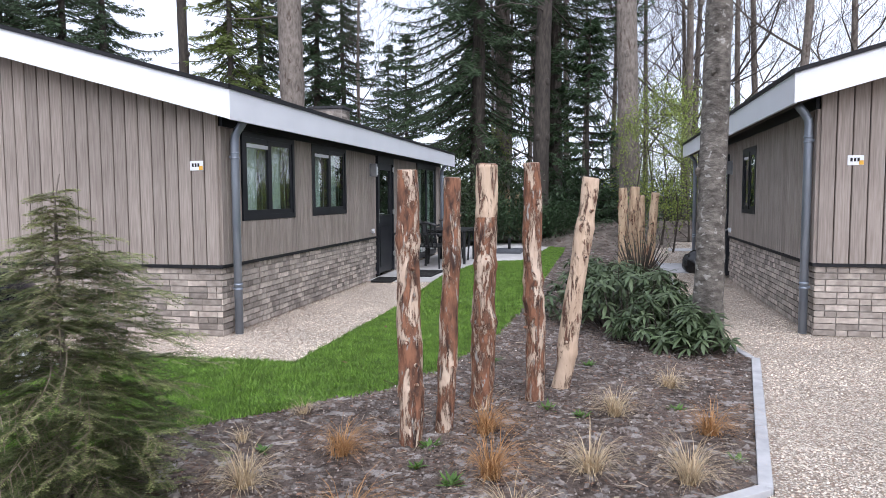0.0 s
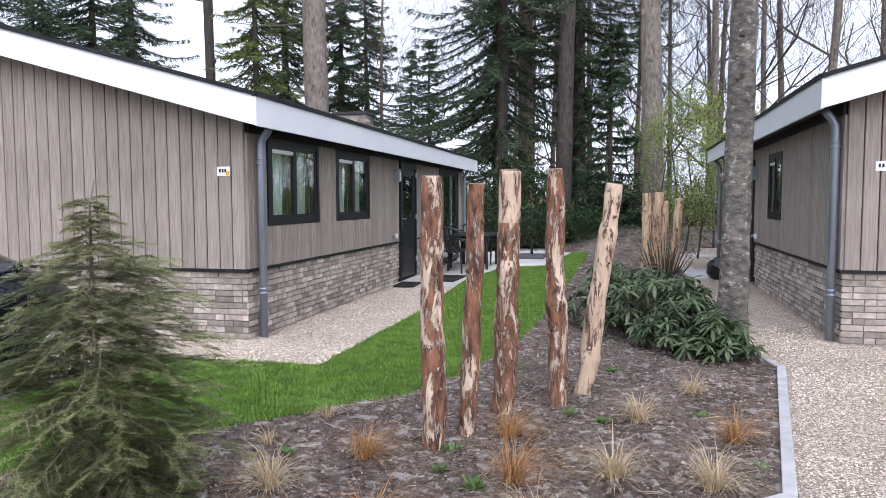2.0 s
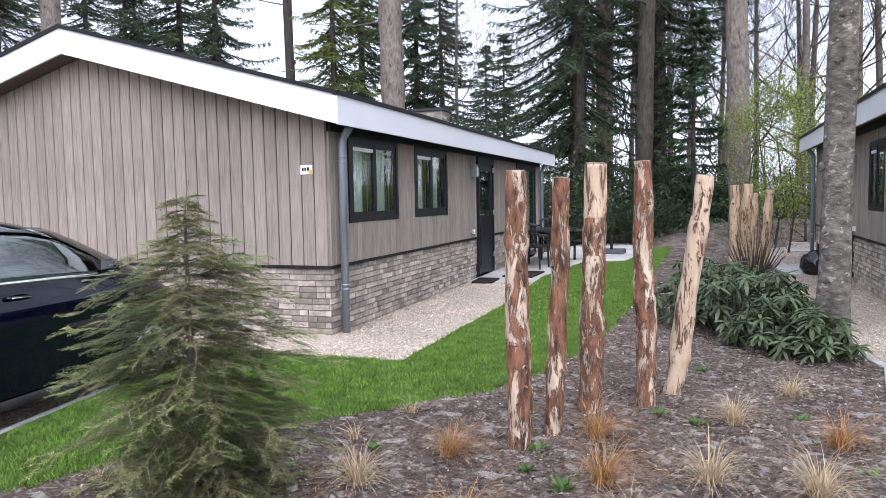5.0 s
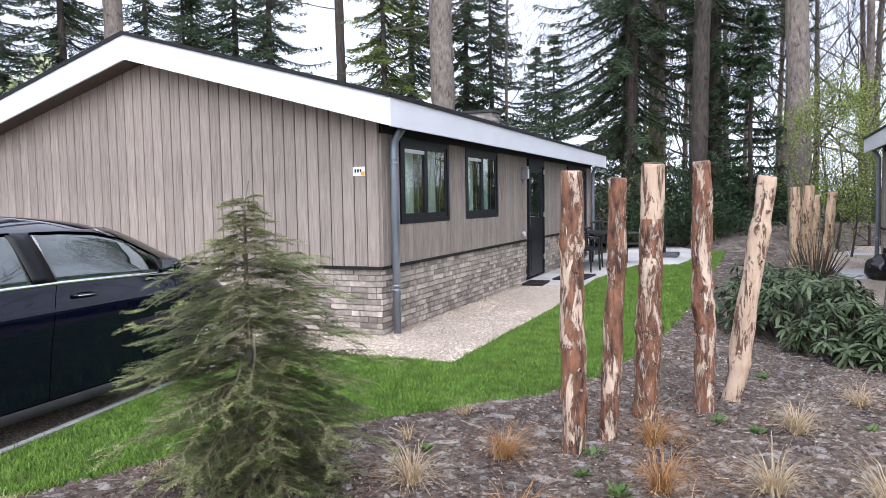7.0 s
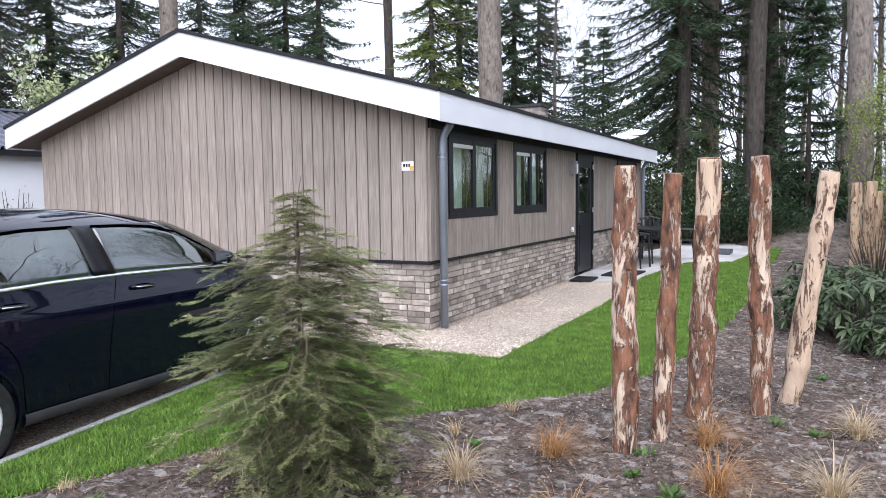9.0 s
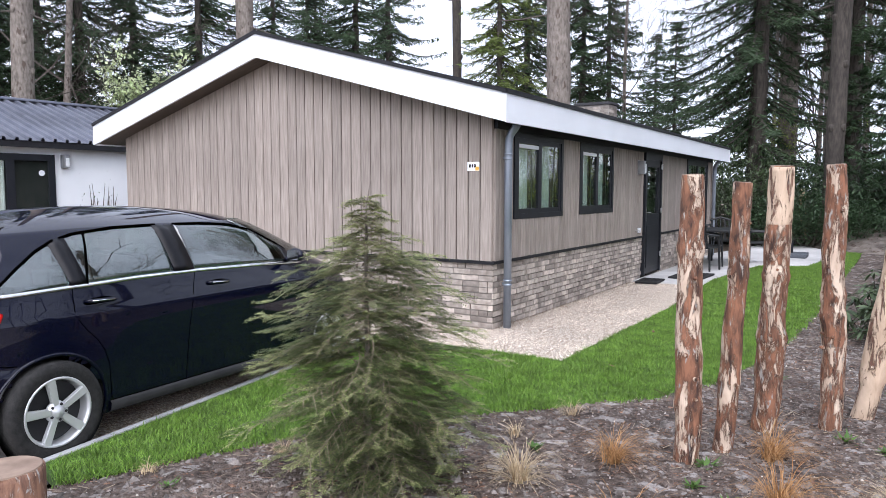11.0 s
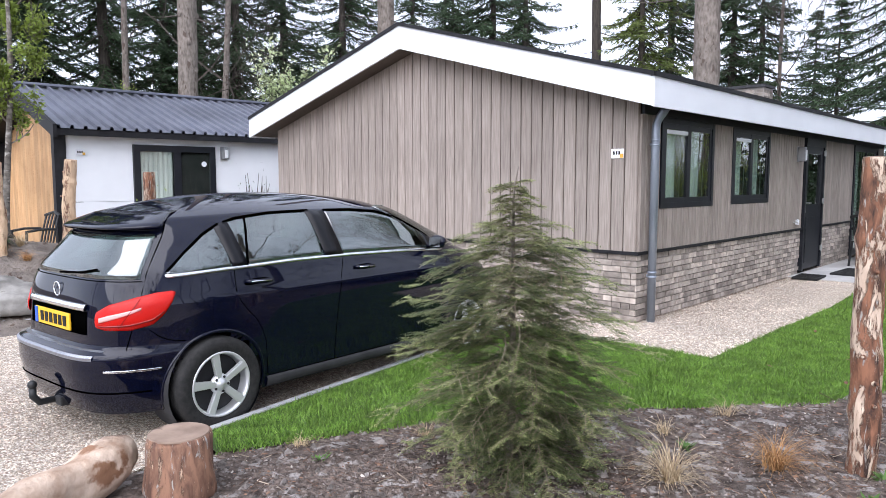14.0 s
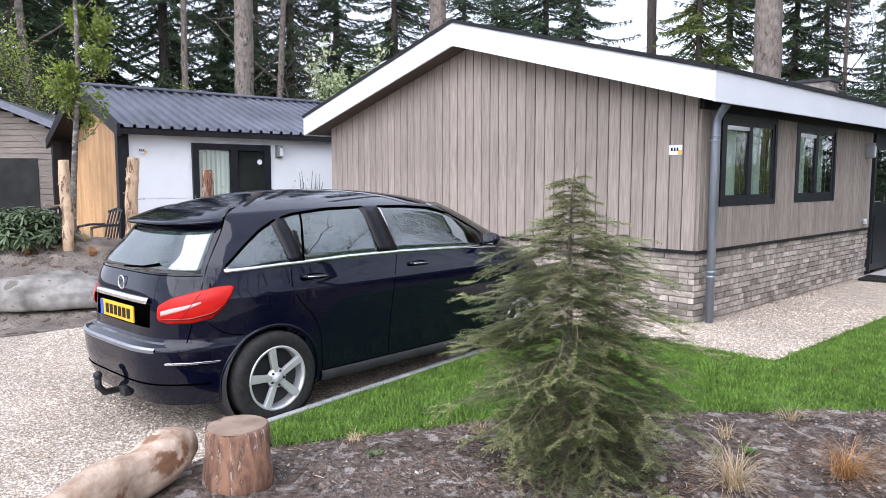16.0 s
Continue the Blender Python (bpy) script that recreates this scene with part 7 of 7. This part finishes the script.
tuft(p[0], p[1], 0.42, STRAW, "tuft of pale yellow grass on the mound", 140, z=mound_z(p[0], p[1]))

WEED = leafy("green_weed", (0.06, 0.14, 0.03), (0.14, 0.24, 0.06))
for i, (x, y, s) in enumerate([(2.9, -0.73, 0.16), (3.77, -0.67, 0.1), (2.87, -2.85, 0.08), (2.87, -3.16, 0.07), (3.1, -3.34, 0.09), (4.58, -2.75, 0.08), (4.35, -1.86, 0.08), (3.73, -2.1, 0.08), (3.5, -2.0, 0.1), (1.95, -3.1, 0.07), (0.95, -3.6, 0.09), (1.6, -4.5, 0.08), (0.6, -4.6, 0.06)]):
    rng = random.Random(150 + i)
    t = thing("weed", "small green weed rosette in the soil", "weed", pose(x, y, 0), "weeds")
    verts, faces = [], []
    for j in range(26):
        a = rng.uniform(0, 6.283)
        d = Vector((math.cos(a), math.sin(a), rng.uniform(0.1, 0.9))).normalized()
        blade(verts, faces, Vector((rng.gauss(0, 0.01), rng.gauss(0, 0.01), 0.005)), d, d.cross(Vector((0, 0, 1))).normalized(), s * rng.uniform(0.5, 1.2), s * 0.22)
    tagged(soup("foliage", verts, faces, WEED, t), kind="stuff")

# clods, bark chips and pale stones on the bed
BED = [(2.9, 2.7), (2.8, 0.38), (2.53, -1.1), (2.3, -1.67), (1.58, -2.45), (1.0, -3.1), (0.53, -3.9), (0.1, -4.9), (0.3, -6.0), (2.15, -6.0), (2.2, -5.2), (4.55, -3.22), (5.15, -0.2), (5.0, 0.45), (4.9, 2.7)]


def scatter(name, label, count, lo, hi, flat, material, seed, category):
    rng = random.Random(seed)
    verts, faces = [], []
    while len(verts) < count * 6:
        x, y = rng.uniform(0, 5.2), rng.uniform(-5.2, 2.7)
        if not within(x, y, BED):
            continue
        s, a = rng.uniform(lo, hi) * rng.uniform(0.5, 1), rng.uniform(0, 6.28)
        k = len(verts)
        c, t = math.cos(a) * s, math.sin(a) * s
        e = rng.uniform(0.35, 0.9)
        j = lambda: rng.uniform(0.7, 1.3)
        g = bed_height(x, y) - 0.003
        verts += [(x + c * j(), y + t * j(), g), (x - t * e * j(), y + c * e * j(), g), (x - c * j(), y - t * j(), g), (x + t * e * j(), y - c * e * j(), g), (x + c * 0.3, y + t * 0.3, g + s * flat * j()), (x - c * 0.35, y - t * 0.35, g + s * flat * j())]
        faces += [tuple(k + q for q in f) for f in ((0, 1, 4), (1, 5, 4), (1, 2, 5), (2, 3, 5), (3, 4, 5), (3, 0, 4))]
    tagged(soup(name, verts, faces, material), label, category, kind="stuff")


scatter("soil_clods", "crumbly clods of dry soil", 30000, 0.003, 0.017, 0.8, mat("soil_clod", (0.035, 0.025, 0.02), (0.3, 0.26, 0.235), 5, rough=0.95, bump=0.3, vary=0.35, island=True), 200, "soil")
scatter("large_clods", "bigger lumps of dry grey soil", 2600, 0.015, 0.042, 0.6, mat("grey_clod", (0.05, 0.04, 0.034), (0.27, 0.24, 0.22), 22, rough=0.97, bump=0.8, bump_scale=60, vary=0.3, island=True), 203, "soil")
scatter("bark_chips", "scattered red-brown bark chips and dead leaves", 18000, 0.005, 0.024, 0.25, mat("bark_chip", (0.07, 0.035, 0.024), (0.29, 0.17, 0.11), 5, rough=0.85, bump=0.2, vary=0.4, island=True), 201, "bark")
scatter("pale_pebbles", "pale pebbles lying on the soil", 420, 0.006, 0.018, 0.9, mat("pale_pebble", (0.4, 0.36, 0.31), (0.62, 0.58, 0.52), 8, rough=0.8, bump=0.1, vary=0.2, island=True), 202, "pebbles")


def sticks(name, label, count, lo, hi, material, seed):
    """Dry stalks and twigs lying about on the bed."""
    rng = random.Random(seed)
    verts, faces = [], []
    while len(faces) < count * 3:
        x, y = rng.uniform(0, 5.2), rng.uniform(-5.2, 2.7)
        if not within(x, y, BED):
            continue
        a, ln, r = rng.uniform(0, 6.283), rng.uniform(lo, hi), rng.uniform(0.0012, 0.003)
        d, up = Vector((math.cos(a), math.sin(a), rng.uniform(-0.05, 0.25))), Vector((0, 0, r * 1.6))
        p = Vector((x, y, bed_height(x, y) + r))
        s = Vector((-d.y, d.x, 0)) * r
        k = len(verts)
        for f in (0, 1):
            q = p + d * ln * f
            verts += [q + s, q - s, q + up]
        faces += [(k, k + 3, k + 4, k + 1), (k + 1, k + 4, k + 5, k + 2), (k + 2, k + 5, k + 3, k)]
    tagged(soup(name, verts, faces, material), label, "litter", kind="stuff")


sticks("dry_stalks", "pale dry stalks and twigs strewn on the soil", 480, 0.02, 0.1, mat("dry_stalk", (0.2, 0.155, 0.11), (0.42, 0.35, 0.27), 9, rough=0.85, bump=0, vary=0.4, island=True), 205)
sticks("dark_twigs", "dark twigs strewn on the soil", 1400, 0.03, 0.12, mat("dark_twig", (0.05, 0.032, 0.024), (0.14, 0.09, 0.065), 9, rough=0.9, bump=0, vary=0.4, island=True), 206)

# loose stones on the gravel
STONE = mat("gravel_stone", (0.34, 0.26, 0.19), (0.8, 0.72, 0.62), 9, rough=0.8, bump=0.1, vary=0.45, island=True, spec=0.3)


def loose_stones(label, outline, level, count, seed):
    rng = random.Random(seed)
    xs, ys = [p[0] for p in outline], [p[1] for p in outline]
    verts, faces = [], []
    while len(faces) < count * 8:
        x, y = rng.uniform(min(xs), max(xs)), rng.uniform(min(ys), max(ys))
        if not within(x, y, outline):
            continue
        r, a = rng.uniform(0.005, 0.0125), rng.uniform(0, 3.14)
        c, t, e = math.cos(a) * r, math.sin(a) * r, rng.uniform(0.55, 0.95)
        k, g = len(verts), level + r * 0.1
        j = lambda: rng.uniform(0.75, 1.25)
        verts += [(x + c * j(), y + t * j(), g), (x - t * e * j(), y + c * e * j(), g + r * 0.1), (x - c * j(), y - t * j(), g), (x + t * e * j(), y - c * e * j(), g + r * 0.1), (x + c * 0.2, y + t * 0.2, g + r * 0.6 * j()), (x, y, g - r * 0.6)]
        faces += [tuple(k + q for q in f) for f in ((0, 1, 4), (1, 2, 4), (2, 3, 4), (3, 0, 4), (1, 0, 5), (2, 1, 5), (3, 2, 5), (0, 3, 5))]
    tagged(soup("gravel_stones", verts, faces, STONE), label, "gravel", kind="stuff")


loose_stones("loose beige and brown pebbles along the cottage wall", [(0.05, -0.99), (1.22, -0.98), (1.26, 2.3), (1.13, 4.9), (0.05, 4.9)], 0.0, 13000, 220)
loose_stones("loose beige and brown pebbles before the gable", [(-1.6, -0.98), (0.05, -0.98), (0.05, -0.04), (-1.6, -0.04)], 0.0, 3000, 221)
loose_stones("loose beige and brown stones on the parking bay", [(-0.9, -1.1), (-0.3, -4.79), (-0.1, -5.6), (0.1, -6.4), (-1.5, -6.6), (-4.8, -4.7), (-4.3, -1.2)], -0.056, 26000, 222)
loose_stones("loose beige and brown pebbles on the path", [(4.72, -4.0), (4.74, -3.15), (5.27, -0.19), (5.12, 0.45), (5.05, 1.07), (5.16, 5.0), (6.0, 5.0), (6.0, 1.0), (7.6, 1.0), (7.6, -4.0)], 0.0, 20000, 223)

rng = random.Random(210)
verts, faces = [], []
for i in range(500):
    x, y = rng.uniform(0.03, 0.4), rng.uniform(0.3, 4.6)
    a, s = rng.uniform(0, 6.28), rng.uniform(0.012, 0.035)
    d = Vector((math.cos(a), math.sin(a), rng.uniform(0, 0.4))).normalized()
    blade(verts, faces, Vector((x * rng.random(), y, 0.006)), d, d.cross(Vector((0, 0, 1))).normalized(), s, s * 0.5)
for x, y in ((1.9, -1.1), (1.75, -1.05), (0.6, -2.6), (0.2, -3.4), (1.2, -1.9), (2.1, -0.4), (1.6, 0.6), (0.9, -3.0), (0.35, -2.3), (2.3, -1.2)):
    d = Vector((math.cos(9 * x), math.sin(9 * x), 0.25)).normalized()
    blade(verts, faces, Vector((x, y, 0.036)), d, d.cross(Vector((0, 0, 1))).normalized(), 0.06, 0.035)
tagged(soup("dead_leaves", verts, faces, leafy("dead_leaf", (0.1, 0.05, 0.03), (0.25, 0.14, 0.08))), "dry brown leaves along the plinth and on the lawn", "leaves", kind="stuff")

# true size: the plan above is laid out a little small
for ob in [o for o in scene.objects if o.parent is None and o.type in ("MESH", "EMPTY")]:
    ob.matrix_basis = Matrix.Scale(SIZE, 4) @ ob.matrix_basis
